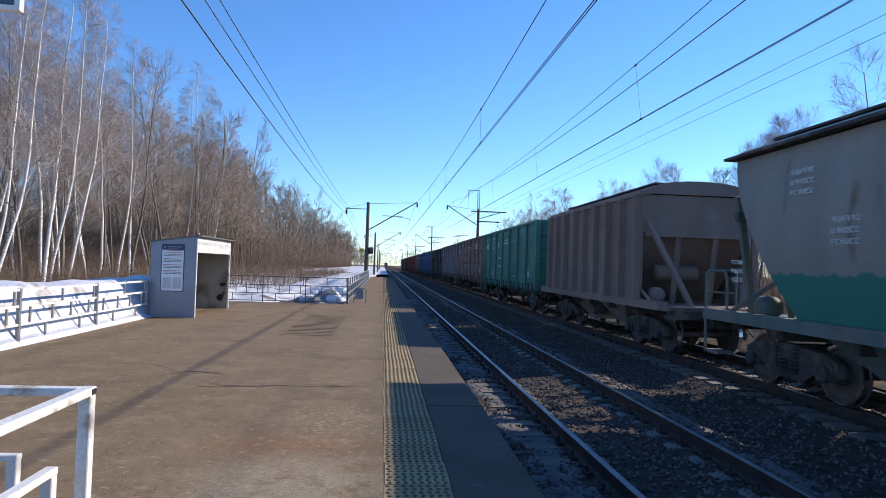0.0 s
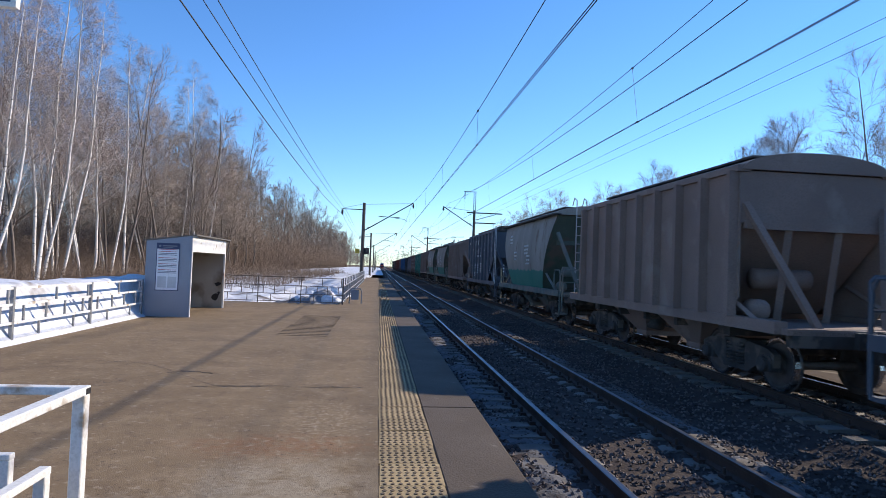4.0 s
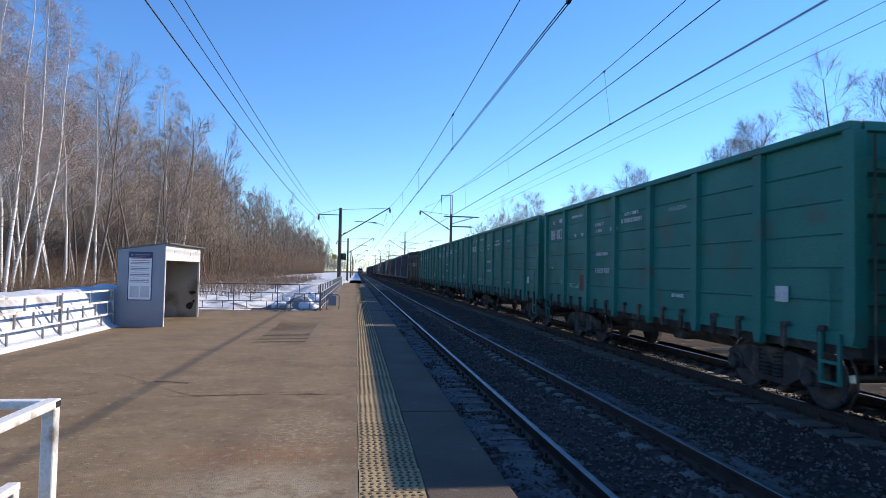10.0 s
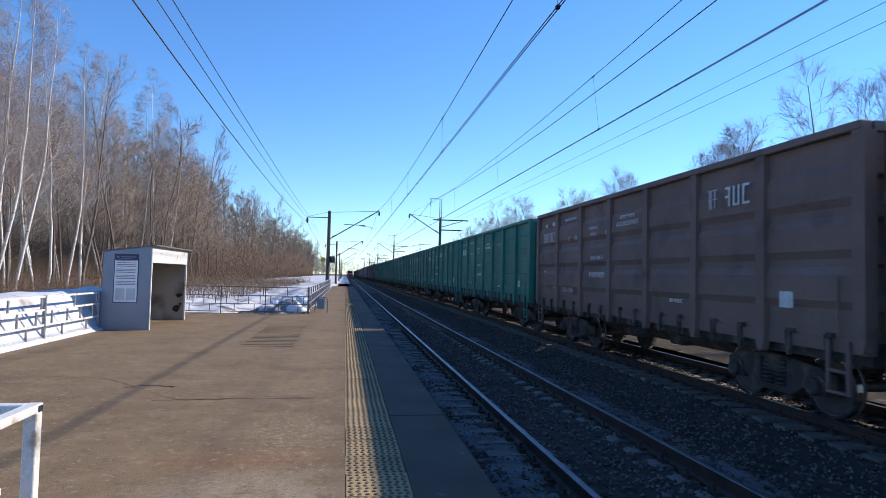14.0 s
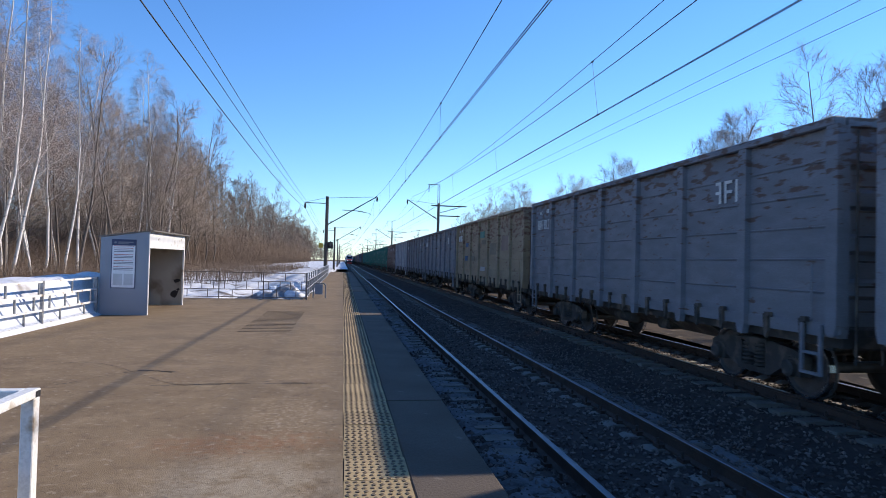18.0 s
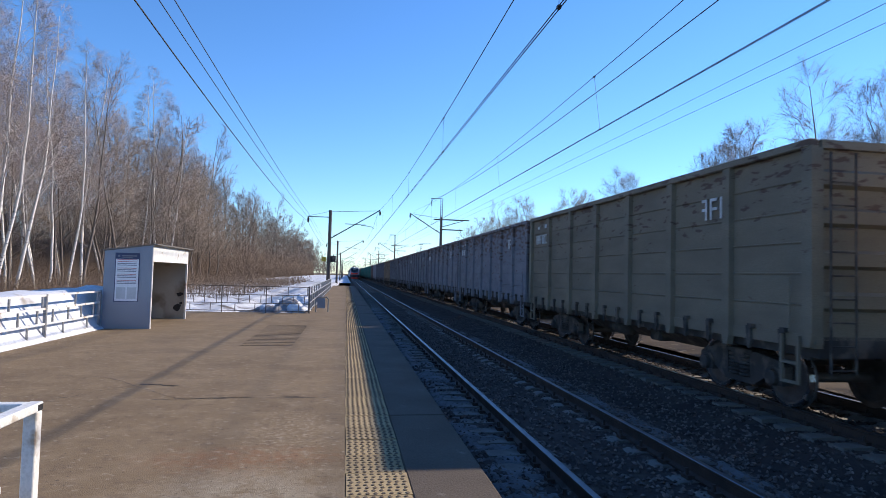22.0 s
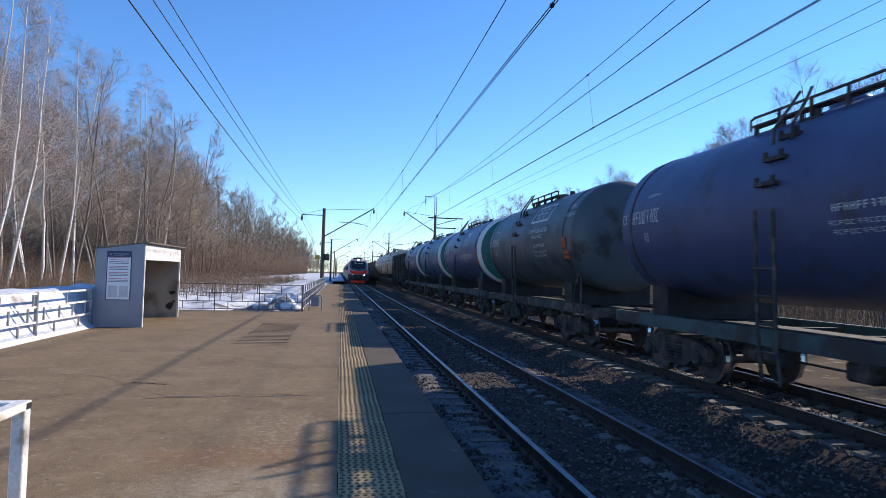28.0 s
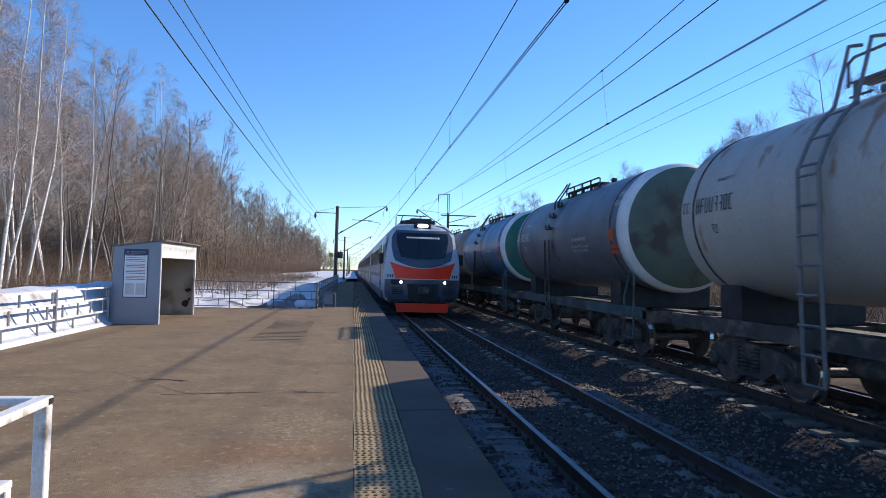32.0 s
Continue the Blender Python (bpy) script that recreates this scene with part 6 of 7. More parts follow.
brush("undergrowth", "bare brown brushwood beyond the far track", 9000, 27, 46, -10, 170, 2.0, 8.0, M_BRUSH, 37, -1.0, 1.4)
brush("dry_scrub", "low brown scrub between the snow and the wood", 5200, -25, -7.5, 48, 140, 0.5, 2.0, M_BRUSH, 34)
brush("dry_scrub", "low brown scrub under the birches", 2200, -26, -22.5, 22, 60, 0.4, 1.8, M_BRUSH, 35)


def snow_height(x, y):
    z = FIELD + 0.12 + 0.18 * noise.noise((x * 0.18, y * 0.12, 1)) + 0.05 * noise.noise((x * 0.9, y * 0.7, 2))
    z += max(0, 1 - abs(x + 7.2) / 2.6) ** 0.7 * (0.68 + 0.25 * noise.noise((y * 0.5, 4, 0))) * (1 if y < 24 else 0.4)
    d = math.hypot((x + 2.6) / 2.6, (y - 44) / 18)
    z += max(0, 1 - d) * 0.95
    if x > -2.0 and y > 24:
        z -= (x + 2.0) * 0.4
    if y > 25 and x > -14:
        z += max(0, noise.noise((x * 0.8, y * 0.45, 6))) * 0.35 + 0.1 * noise.noise((x * 2.2, y * 1.4, 8))
    if y > 40:
        z -= min((y - 40) * 0.02, 0.35) * min(1, max(0, (-x - 5) / 3))
    return z


def heap(x, y):
    """A shovelled bank, steep towards the fence."""
    u = max(0, min(1, (x + 5.9) / 3.2)) * max(0, min(1, (-1.2 - x) / 0.8))
    v = max(0, 1 - ((y - 26.6) / (1.9 if y < 26.6 else 3.6)) ** 2)
    return FIELD - 0.12 + u * v * 0.95 + (0.18 * noise.noise((x * 1.6, y * 1.6, 3)) + 0.08 * noise.noise((x * 5, y * 5, 4))) * (0.3 + u * v)


grid_sheet("snow_field", -24.5, -1.3, 24.6, 140, 100, 300, snow_height, M_OLDSNOW, "lumpy dirty old snow lying beyond the platform", "snow")
def bank_height(x, y):
    """Snow shovelled against the fence, spilling a little under it onto the deck."""
    lump = 0.10 * noise.noise((x * 1.1, y * 0.9, 2)) + 0.04 * noise.noise((x * 3.5, y * 3.0, 5))
    u = max(0, min(1, (-6.12 - x) / 0.75))
    bank = 0.015 * max(0, min(1, (-5.95 - x) / 0.1)) - 0.04 * (u == 0) + 0.98 * u * u * (3 - 2 * u) + lump * u * 0.9
    far = FIELD + 0.25 + 0.2 * noise.noise((x * 0.18, y * 0.12, 1)) + lump
    k = max(0, min(1, (-7.3 - x) / 3.4))
    k = k * k * (3 - 2 * k)
    if y > 17.3 and x > -6.6:
        bank = min(bank, -0.06)
    return bank * (1 - k) + far * k


grid_sheet("snow_field", -24.5, -5.9, -25, 24.6, 186, 260, bank_height, M_SNOW, "bright snow banked against the fence", "snow")
grid_sheet("wood_floor", -90, -24.3, -25, 600, 20, 120, lambda x, y: FIELD - 0.05 + 0.25 * noise.noise((x * 0.2, y * 0.2, 0)), M_GRASS, "brown leaf-strewn floor of the wood", "ground")
grid_sheet("verge", -24.4, 1.2, 140, 600, 12, 80, lambda x, y: FIELD - 0.1 + 0.3 * noise.noise((x * 0.1, y * 0.05, 0)), M_SNOW, "patchy snow along the far line", "snow")
grid_sheet("verge", 12.4, 70, -25, 600, 20, 120, lambda x, y: BED - 0.5 + max(0, min(x - 15, 12)) * 0.03 + 0.3 * noise.noise((x * 0.1, y * 0.05, 5)), M_VERGE, "dry grass verge with thawing snow beyond the far track", "ground")
grid_sheet("snow_heap", -6.2, -1.45, 24.7, 31, 90, 90, heap, M_HEAP, "dirty snow heaped behind the end fence, its shaded side painted in grey", "snow")
for k, (x, y, s) in enumerate(((-2.3, 27.2, 0.5), (-3.1, 26.6, 0.4), (-1.9, 26.0, 0.45), (-2.9, 28.5, 0.6), (-1.9, 30.5, 0.7), (-2.6, 33, 0.8))):
    bm = bmesh.new()
    bmesh.ops.create_icosphere(bm, subdivisions=3, radius=s)
    for v in bm.verts:
        v.co *= 1 + 0.45 * noise.noise(v.co * 2.2 + Vector((k * 3, 0, 0)))
        v.co.z *= 0.5
        v.co += Vector((x, y, max(heap(x, y), snow_height(x, y)) + s * 0.1))
    solid("snow_lump", bm, M_SNOW, "bright lump of shovelled snow on the heap", "snow", "shovelled snow lumps")


# ------------------------------------------------------------------ sleepers and paving pieces
def sleeper_mesh():
    bm = bmesh.new()
    prism(bm, [(-1.35, -0.2), (1.35, -0.2), (1.35, 0.0), (0.95, 0.005), (0.55, 0.005), (0.4, -0.045), (-0.4, -0.045), (-0.55, 0.005), (-0.95, 0.005), (-1.35, 0.0)], "y", -0.13, 0.13)
    return mesh_of("sleeper", bm, M_SLEEPER)


def clip_mesh():
    bm = bmesh.new()
    for s in (-0.797, 0.797):
        for d in (-1, 1):
            box(bm, s + d * 0.11 - 0.04, s + d * 0.11 + 0.04, -0.07, 0.07, 0, 0.05)
            cyl(bm, (s + d * 0.12, 0, 0.04), (s + d * 0.12, 0, 0.12), 0.02, seg=6)
    return mesh_of("fastening", bm, M_RAIL)


SLEEPER, CLIP = sleeper_mesh(), clip_mesh()
rnd = random.Random(3)
for ax in (AX1, AX2):
    track = tagged(new("sleepers_near" if ax == AX1 else "sleepers_far"), "weathered concrete sleepers half sunk in dark ballast", "sleepers", "", "structure")
    for k in range(150):
        y = -10.0 + k * 0.545
        s = put("sleeper", SLEEPER, track, pose(ax + rnd.uniform(-0.02, 0.02), y, BED + rnd.uniform(-0.012, 0.004), 0, 0, rnd.uniform(-0.5, 0.5)))
        if 1.5 < y < 23.5:
            put("fastening", CLIP, s, Matrix())
    vs, fs = [], []
    for k in range(320):
        y = -10.0 + (150 + k) * 0.545
        n = len(vs)
        vs += [(ax + x, y + d, BED - 0.2 + z) for x in (-1.35, 1.35) for d in (-0.13, 0.13) for z in (0, 0.2)]
        fs += [tuple(n + i for i in q) for q in ((0, 1, 3, 2), (4, 6, 7, 5), (0, 4, 5, 1), (2, 3, 7, 6), (1, 5, 7, 3))]
    me = bpy.data.meshes.new("far_sleepers")
    me.from_pydata(vs, [], fs)
    me.materials.append(M_SLEEPER)
    tagged(new("far_sleepers", me), "far concrete sleepers in ballast", "sleepers", "", "stuff")

# tactile strip: tiles 0.5 m square with rows of studs
def tactile_tile():
    bm = bmesh.new()
    box(bm, 0.004, 0.486, 0.004, 0.496, -0.03, 0.004)
    for i in range(8):
        for j in range(8):
            x, y = 0.03 + i * 0.0585 + (0.0 if j % 2 else 0.012), 0.035 + j * 0.0615
            n = [bm.verts.new((x + 0.020 * math.cos(a) * 0.6 if k > 5 else x + 0.020 * math.cos(a), y + 0.020 * math.sin(a), 0.0095 if k > 5 else 0.004))
                 for k, a in enumerate([q * math.tau / 6 for q in range(6)] * 2)]
            for k in range(6):
                bm.faces.new((n[k], n[(k + 1) % 6], n[6 + (k + 1) % 6], n[6 + k]))
            bm.faces.new(n[6:])
            bm.faces.ensure_lookup_table()
            # stud faces take the dark colour painted for their shadows
            for f in bm.faces[-7:]:
                f.material_index = 1
    me = mesh_of("tactile_tile", bm, M_TACTILE)
    me.materials.append(M_STUD)
    return me


TILE = tactile_tile()
strip = tagged(new("tactile_strip"), "dusty yellow studded warning tiles along the platform edge", "paving", "", "structure")
for k in range(160):
    put("tactile_tile", TILE, strip, pose(0.05 + rnd.uniform(-0.004, 0.004), -6 + k * 0.5, 0.0 + rnd.uniform(-0.004, 0.002), 0, 0, rnd.uniform(-0.3, 0.3)))
edge = tagged(new("edge_slabs"), "worn grey concrete edge slabs beside the warning tiles", "paving", "", "structure")


def slab_mesh():
    bm = bmesh.new()
    box(bm, 0.545, 1.19, 0.006, 2.994, -0.2, 0.002, 0.012)
    return mesh_of("edge_slab", bm, M_CONCRETE)


SLAB = slab_mesh()
for k in range(27):
    put("edge_slab", SLAB, edge, pose(rnd.uniform(-0.006, 0.006), -5 + k * 3.0, rnd.uniform(-0.006, 0.004), 0, 0, rnd.uniform(-0.08, 0.08)))

# loose stones on the bed, nearest stretch
def stones(name, label, count, x0, x1, y0, y1, size, seed):
    r = np.random.RandomState(seed)
    base = np.array([(1, 0, 0), (-1, 0, 0), (0, 1, 0), (0, -1, 0), (0, 0, 1), (0, 0, -1)], np.float32)
    tri = np.array([(0, 2, 4), (2, 1, 4), (1, 3, 4), (3, 0, 4), (2, 0, 5), (1, 2, 5), (3, 1, 5), (0, 3, 5)])
    u = r.rand(count)
    px = x0 + (x1 - x0) * r.rand(count)
    py = y0 + (y1 - y0) * u ** 1.5
    vs = np.empty((count, 6, 3), np.float32)
    for k in range(count):
        s = size * (0.6 + 0.8 * r.rand(3))
        a = r.rand() * 6.28
        p = (base * s) * (0.7 + 0.6 * r.rand(6, 1))
        c, d = math.cos(a), math.sin(a)
        vs[k, :, 0] = p[:, 0] * c - p[:, 1] * d + px[k]
        vs[k, :, 1] = p[:, 0] * d + p[:, 1] * c + py[k]
        vs[k, :, 2] = p[:, 2] * 0.8 + p[:, 0] * (r.rand() - 0.5) + bed_height(px[k], py[k]) + 0.01
    me = bpy.data.meshes.new(name)
    f = (tri[None] + 6 * np.arange(count)[:, None, None]).reshape(-1, 3)
    me.from_pydata(vs.reshape(-1, 3).tolist(), [], f.tolist())
    me.materials.append(M_STONE)
    tagged(new(name, me), label, "ballast", "", "stuff")


M_STONE = mat("crushed_stone", (0.105, 0.085, 0.0739), (0.0662, 0.0541, 0.0486), 6, 40, 0.95, bump=0.2)
nt = M_STONE.node_tree
geo, hs = nt.nodes.new("ShaderNodeNewGeometry"), nt.nodes.new("ShaderNodeHueSaturation")
mr = nt.nodes.new("ShaderNodeMapRange")
mr.inputs["To Min"].default_value, mr.inputs["To Max"].default_value = 0.45, 2.1
bs = nt.nodes["Principled BSDF"]
link = bs.inputs["Base Color"].links[0].from_socket
nt.links.new(geo.outputs["Random Per Island"], mr.inputs["Value"])
nt.links.new(mr.outputs["Result"], hs.inputs["Value"])
nt.links.new(link, hs.inputs["Color"])
nt.links.new(hs.outputs["Color"], bs.inputs["Base Color"])
stones("loose_ballast", "sharp grey-brown crushed stones between the tracks", 30000, 1.25, 10.2, 2.5, 34, 0.028, 5)

# frosted and dusted bands of ballast beside the near rails
def frost(x0, x1, y0, y1, seed, bias):
    def lift(x, y):
        v = noise.noise((x * 1.6, y * 0.8, seed)) * 0.6 + noise.noise((x * 6, y * 5, seed)) * 0.4 + bias - abs((x - (x0 + x1) / 2) / (x1 - x0)) * 0.5
        return bed_height(x, y) + max(-0.06, min(0.022, v * 0.12)) + 0.012 * noise.noise((x * 22, y * 22, seed))
    grid_sheet("ballast_frost", x0, x1, y0, y1, 26, 700, lift, M_FROST, "bluish frosted grit along the near rail", "frost", "stuff")


frost(1.3, 2.3, 2.5, 40, 3, 0.16)
frost(4.0, 4.9, 2.5, 40, 8, 0.02)

# ------------------------------------------------------------------ the freight train, front to rear: kind, front coupling's place at 0 s
P_TEAL = mat("teal_wagon_paint", (0.03, 0.20, 0.165), (0.025, 0.165, 0.14), 1.0, 30, 0.5, bump=0.05, dirt=(0.05, 0.13, 0.11), dirt_amount=0.15)
P_BROWN = mat("brown_wagon_paint", (0.185, 0.132, 0.115), (0.15, 0.106, 0.092), 1.0, 30, 0.6, bump=0.08, dirt=(0.11, 0.08, 0.07), dirt_amount=0.1)
P_HOPPER = mat("dusty_hopper_brown", (0.255, 0.185, 0.155), (0.20, 0.145, 0.122), 0.8, 30, 0.75, bump=0.1, dirt=(0.25, 0.20, 0.17), dirt_amount=0.15)
P_GRAIN = mat("dusty_green_hopper_paint", (0.28, 0.265, 0.24), (0.21, 0.20, 0.18), 0.9, 30, 0.75, bump=0.1, dirt=(0.15, 0.115, 0.09), dirt_amount=0.05, dirt_scale=1.8, stretch=(1, 1.4, 0.4), coat=(0.035, 0.17, 0.135), coat_z=(1.88, 2.12))
P_NAVY = mat("navy_hopper_paint", (0.078, 0.096, 0.125), (0.06, 0.074, 0.096), 1.0, 30, 0.55, bump=0.06)
P_GREY = mat("grey_wagon_paint", (0.185, 0.197, 0.23), (0.145, 0.155, 0.18), 1.4, 30, 0.6, bump=0.08, dirt=(0.10, 0.066, 0.053), dirt_amount=-0.06, dirt_scale=3.2, stretch=(1, 1, 3.5), dirt_z=(2.4, 4.0))
P_GREYRUST = mat("rust_scabbed_grey_paint", (0.21, 0.215, 0.245), (0.17, 0.175, 0.20), 1.0, 30, 0.7, bump=0.12, dirt=(0.105, 0.07, 0.06), dirt_amount=-0.02, dirt_scale=2.6, stretch=(1, 1, 3.0), dirt_z=(2.3, 3.8))
P_PALE = mat("pale_grey_wagon_paint", (0.36, 0.375, 0.41), (0.31, 0.325, 0.36), 1.0, 30, 0.55, bump=0.06, dirt=(0.16, 0.12, 0.10), dirt_amount=-0.4, dirt_scale=3.0, stretch=(1, 1, 3.2), dirt_z=(2.2, 3.9))
P_TAN = mat("tan_wagon_paint", (0.31, 0.245, 0.165), (0.235, 0.185, 0.13), 0.8, 30, 0.7, bump=0.1, dirt=(0.15, 0.08, 0.055), dirt_amount=-0.02, dirt_scale=3.0, stretch=(1, 1, 3.2), dirt_z=(2.2, 3.9))
P_BEIGE = mat("beige_wagon_paint", (0.203, 0.176, 0.129), (0.164, 0.14, 0.105), 0.8, 30, 0.7, bump=0.1, dirt=(0.0936, 0.0624, 0.0468), dirt_amount=-0.22, dirt_scale=3.0, stretch=(1, 1, 3.2), dirt_z=(2.2, 3.9))
P_OLIVE = mat("olive_wagon_paint", (0.11, 0.115, 0.08), (0.085, 0.085, 0.06), 0.8, 30, 0.7, bump=0.1, dirt=(0.12, 0.085, 0.06), dirt_amount=-0.22, dirt_scale=3.0, stretch=(1, 1, 3.2), dirt_z=(2.2, 3.9))
P_DKTEAL = mat("blackened_teal_paint", (0.05, 0.075, 0.075), (0.03, 0.036, 0.038), 0.7, 30, 0.7, bump=0.1, dirt=(0.02, 0.018, 0.018), dirt_amount=0.45)
P_RED = mat("oxide_red_paint", (0.20, 0.055, 0.035), (0.15, 0.045, 0.03), 1, 30, 0.65)
P_BLUE = mat("blue_wagon_paint", (0.03, 0.10, 0.24), (0.025, 0.08, 0.19), 1, 30, 0.6)
P_TWHITE = mat("white_tank_enamel", (0.78, 0.70, 0.60), (0.70, 0.62, 0.53), 0.8, 30, 0.4, bump=0.03, dirt=(0.42, 0.35, 0.28), dirt_amount=0.0)
P_TCREAM = mat("cream_tank_enamel", (0.68, 0.58, 0.46), (0.60, 0.50, 0.40), 0.8, 30, 0.45, bump=0.03, dirt=(0.33, 0.26, 0.20), dirt_amount=0.05)
P_TEALBAND = mat("teal_end_paint", (0.015, 0.20, 0.19), (0.012, 0.16, 0.155), 1, 30, 0.5)
P_GREENEND = mat("green_end_paint", (0.03, 0.15, 0.12), (0.025, 0.12, 0.10), 1, 30, 0.5, dirt=(0.09, 0.10, 0.09), dirt_amount=0.15)
P_TBLUE = mat("blue_tank_enamel", (0.055, 0.085, 0.21), (0.045, 0.07, 0.17), 0.8, 30, 0.4, bump=0.03, dirt=(0.08, 0.08, 0.11), dirt_amount=0.25, streak=(0.028, 0.026, 0.026), streak_at=(-0.4, 0.1))
P_TNAVY = mat("navy_tank_enamel", (0.07, 0.088, 0.185), (0.055, 0.07, 0.15), 0.8, 30, 0.45, bump=0.03, dirt=(0.05, 0.055, 0.09), dirt_amount=0.1, streak=(0.028, 0.026, 0.026), streak_at=(-0.9, 0.0))
P_TSLATE = mat("slate_green_tank_enamel", (0.085, 0.105, 0.12), (0.065, 0.08, 0.092), 0.8, 30, 0.45, bump=0.03, dirt=(0.04, 0.04, 0.042), dirt_amount=0.25, streak=(0.028, 0.026, 0.026), streak_at=(-0.9, 0.1))
P_TGREY = mat("grey_tank_enamel", (0.24, 0.25, 0.29), (0.20, 0.21, 0.24), 0.8, 30, 0.45, bump=0.03, dirt=(0.12, 0.12, 0.13), dirt_amount=0.25, streak=(0.028, 0.026, 0.026), streak_at=(0.1, 0.35))
P_TBEIGE = mat("beige_tank_enamel", (0.255, 0.225, 0.205), (0.205, 0.18, 0.165), 0.8, 30, 0.5, bump=0.03, dirt=(0.13, 0.115, 0.10), dirt_amount=0.2, streak=(0.028, 0.026, 0.026), streak_at=(-0.4, 0.1))
P_TBRIGHT = mat("bright_blue_tank_enamel", (0.05, 0.145, 0.29), (0.042, 0.115, 0.23), 0.8, 30, 0.45, bump=0.03, dirt=(0.10, 0.085, 0.075), dirt_amount=0.1, dirt_scale=2.2, stretch=(1, 1.2, 0.4), streak=(0.028, 0.026, 0.026), streak_at=(-0.4, 0.35))
P_TLIGHT = mat("pale_grey_tank_enamel", (0.40, 0.385, 0.36), (0.34, 0.325, 0.305), 0.8, 30, 0.5, bump=0.03, dirt=(0.26, 0.165, 0.10), dirt_amount=-0.08, dirt_scale=2.2, stretch=(1, 1.5, 0.35), dirt_z=(3.4, 4.8))
P_LADDER = mat("grey_ladder_paint", (0.20, 0.20, 0.21), (0.14, 0.14, 0.145), 3, 40, 0.6, 0.2)
P_TDUSK = mat("dusky_grey_tank_enamel", (0.135, 0.14, 0.165), (0.10, 0.105, 0.125), 0.8, 30, 0.45, bump=0.03, dirt=(0.09, 0.075, 0.07), dirt_amount=0.1, streak=(0.03, 0.028, 0.028), streak_at=(0.4, 0.15))
P_GRIMEEND = mat("grimy_green_end_paint", (0.10, 0.14, 0.11), (0.075, 0.105, 0.082), 1.5, 30, 0.6, dirt=(0.06, 0.055, 0.05), dirt_amount=0.3)
P_WBAND = mat("white_band_paint", (0.74, 0.74, 0.74), (0.6, 0.6, 0.6), 2, 30, 0.5)
P_FRAMEGRAIN = mat("dusty_teal_frame_paint", (0.13, 0.16, 0.15), (0.085, 0.12, 0.11), 2, 30, 0.7, dirt=(0.16, 0.145, 0.13), dirt_amount=0.4)
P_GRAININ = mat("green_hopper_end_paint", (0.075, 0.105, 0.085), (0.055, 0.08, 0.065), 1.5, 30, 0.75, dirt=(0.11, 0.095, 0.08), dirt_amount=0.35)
P_FRAME = mat("teal_frame_paint", (0.06, 0.11, 0.11), (0.045, 0.08, 0.085), 2, 30, 0.6, dirt=(0.04, 0.035, 0.035), dirt_amount=0.4)

P_LOGOBLUE = mat("logo_blue", (0.025, 0.10, 0.36), (0.022, 0.085, 0.30), 3, 40, 0.5, bump=0)
P_LOGOORANGE = mat("faded_orange_panel", (0.50, 0.24, 0.11), (0.43, 0.205, 0.10), 1.5, 40, 0.6, bump=0)
P_LOGOPINK = mat("faded_red_panel", (0.44, 0.20, 0.16), (0.38, 0.18, 0.145), 1.5, 40, 0.6, bump=0)
P_PLACARD = mat("orange_hazard_plate", (0.5, 0.10, 0.03), (0.4, 0.085, 0.03), 4, 40, 0.6, bump=0)
P_DKTEXT = mat("black_stencil_paint", (0.05, 0.05, 0.055), (0.035, 0.035, 0.04), 6, 40, 0.7, bump=0)
P_PATCH = mat("brown_painted_panel", (0.16, 0.06, 0.05), (0.13, 0.05, 0.045), 4, 40, 0.6, bump=0)
P_LOAD = mat("pale_salt_load", (0.66, 0.62, 0.60), (0.55, 0.52, 0.50), 2, 30, 0.9)
PROTO = {}
TALL = 4.1
SIDE = -1.525       # lettering plane of open wagons


def gondola_text(w, dense=True, tall=TALL):
    """Stencils as on the clean wagons: number at the leading end, small lines over the first bays."""
    z = tall
    marks(w, SIDE, [(5.5, z - 0.82, 1.2, 0.30, 8), (5.75, z - 0.42, 0.3, 0.10, 3), (5.1, z - 0.4, 0.3, 0.12, 3)])
    if dense:
        marks(w, SIDE, [(3.6, z - 0.38, 0.9, 0.07, 13), (3.75, z - 0.95, 0.2, 0.09, 3), (3.2, z - 0.95, 0.2, 0.09, 3), (1.95, z - 0.75, 0.6, 0.085, 8), (1.95, z - 0.92, 0.45, 0.085, 6),
                        (1.0, z - 0.75, 0.2, 0.085, 2), (1.0, z - 0.92, 0.45, 0.085, 6), (1.75, z - 1.55, 0.8, 0.09, 9), (1.7, z - 2.0, 1.0, 0.13, 9), (0.0, z - 0.62, 0.75, 0.08, 10), (0.0, z - 0.78, 1.15, 0.1, 15),
                        (5.85, z - 1.9, 0.15, 0.06, 2), (4.9, z - 2.35, 0.2, 0.14, 2), (-2.15, z - 2.5, 0.5, 0.07, 7)])
        text_on(w, "АРЕНДОВАН", -2.1, z - 0.72, 0.115, SIDE - 0.004)
        marks(w, SIDE + 0.006, [(3.15, z - 2.35, 0.42, 0.45, 1)], P_PATCH, "painted_patch")
        marks(w, SIDE, [(-5.2, z - 2.35, 0.28, 0.24, 1)], None, "data_plate")
        text_on(w, "ТАРА 23,80", 3.85, z - 2.45, 0.17, SIDE - 0.004)
        text_on(w, "21", 4.85, z - 1.9, 0.2, SIDE - 0.004)


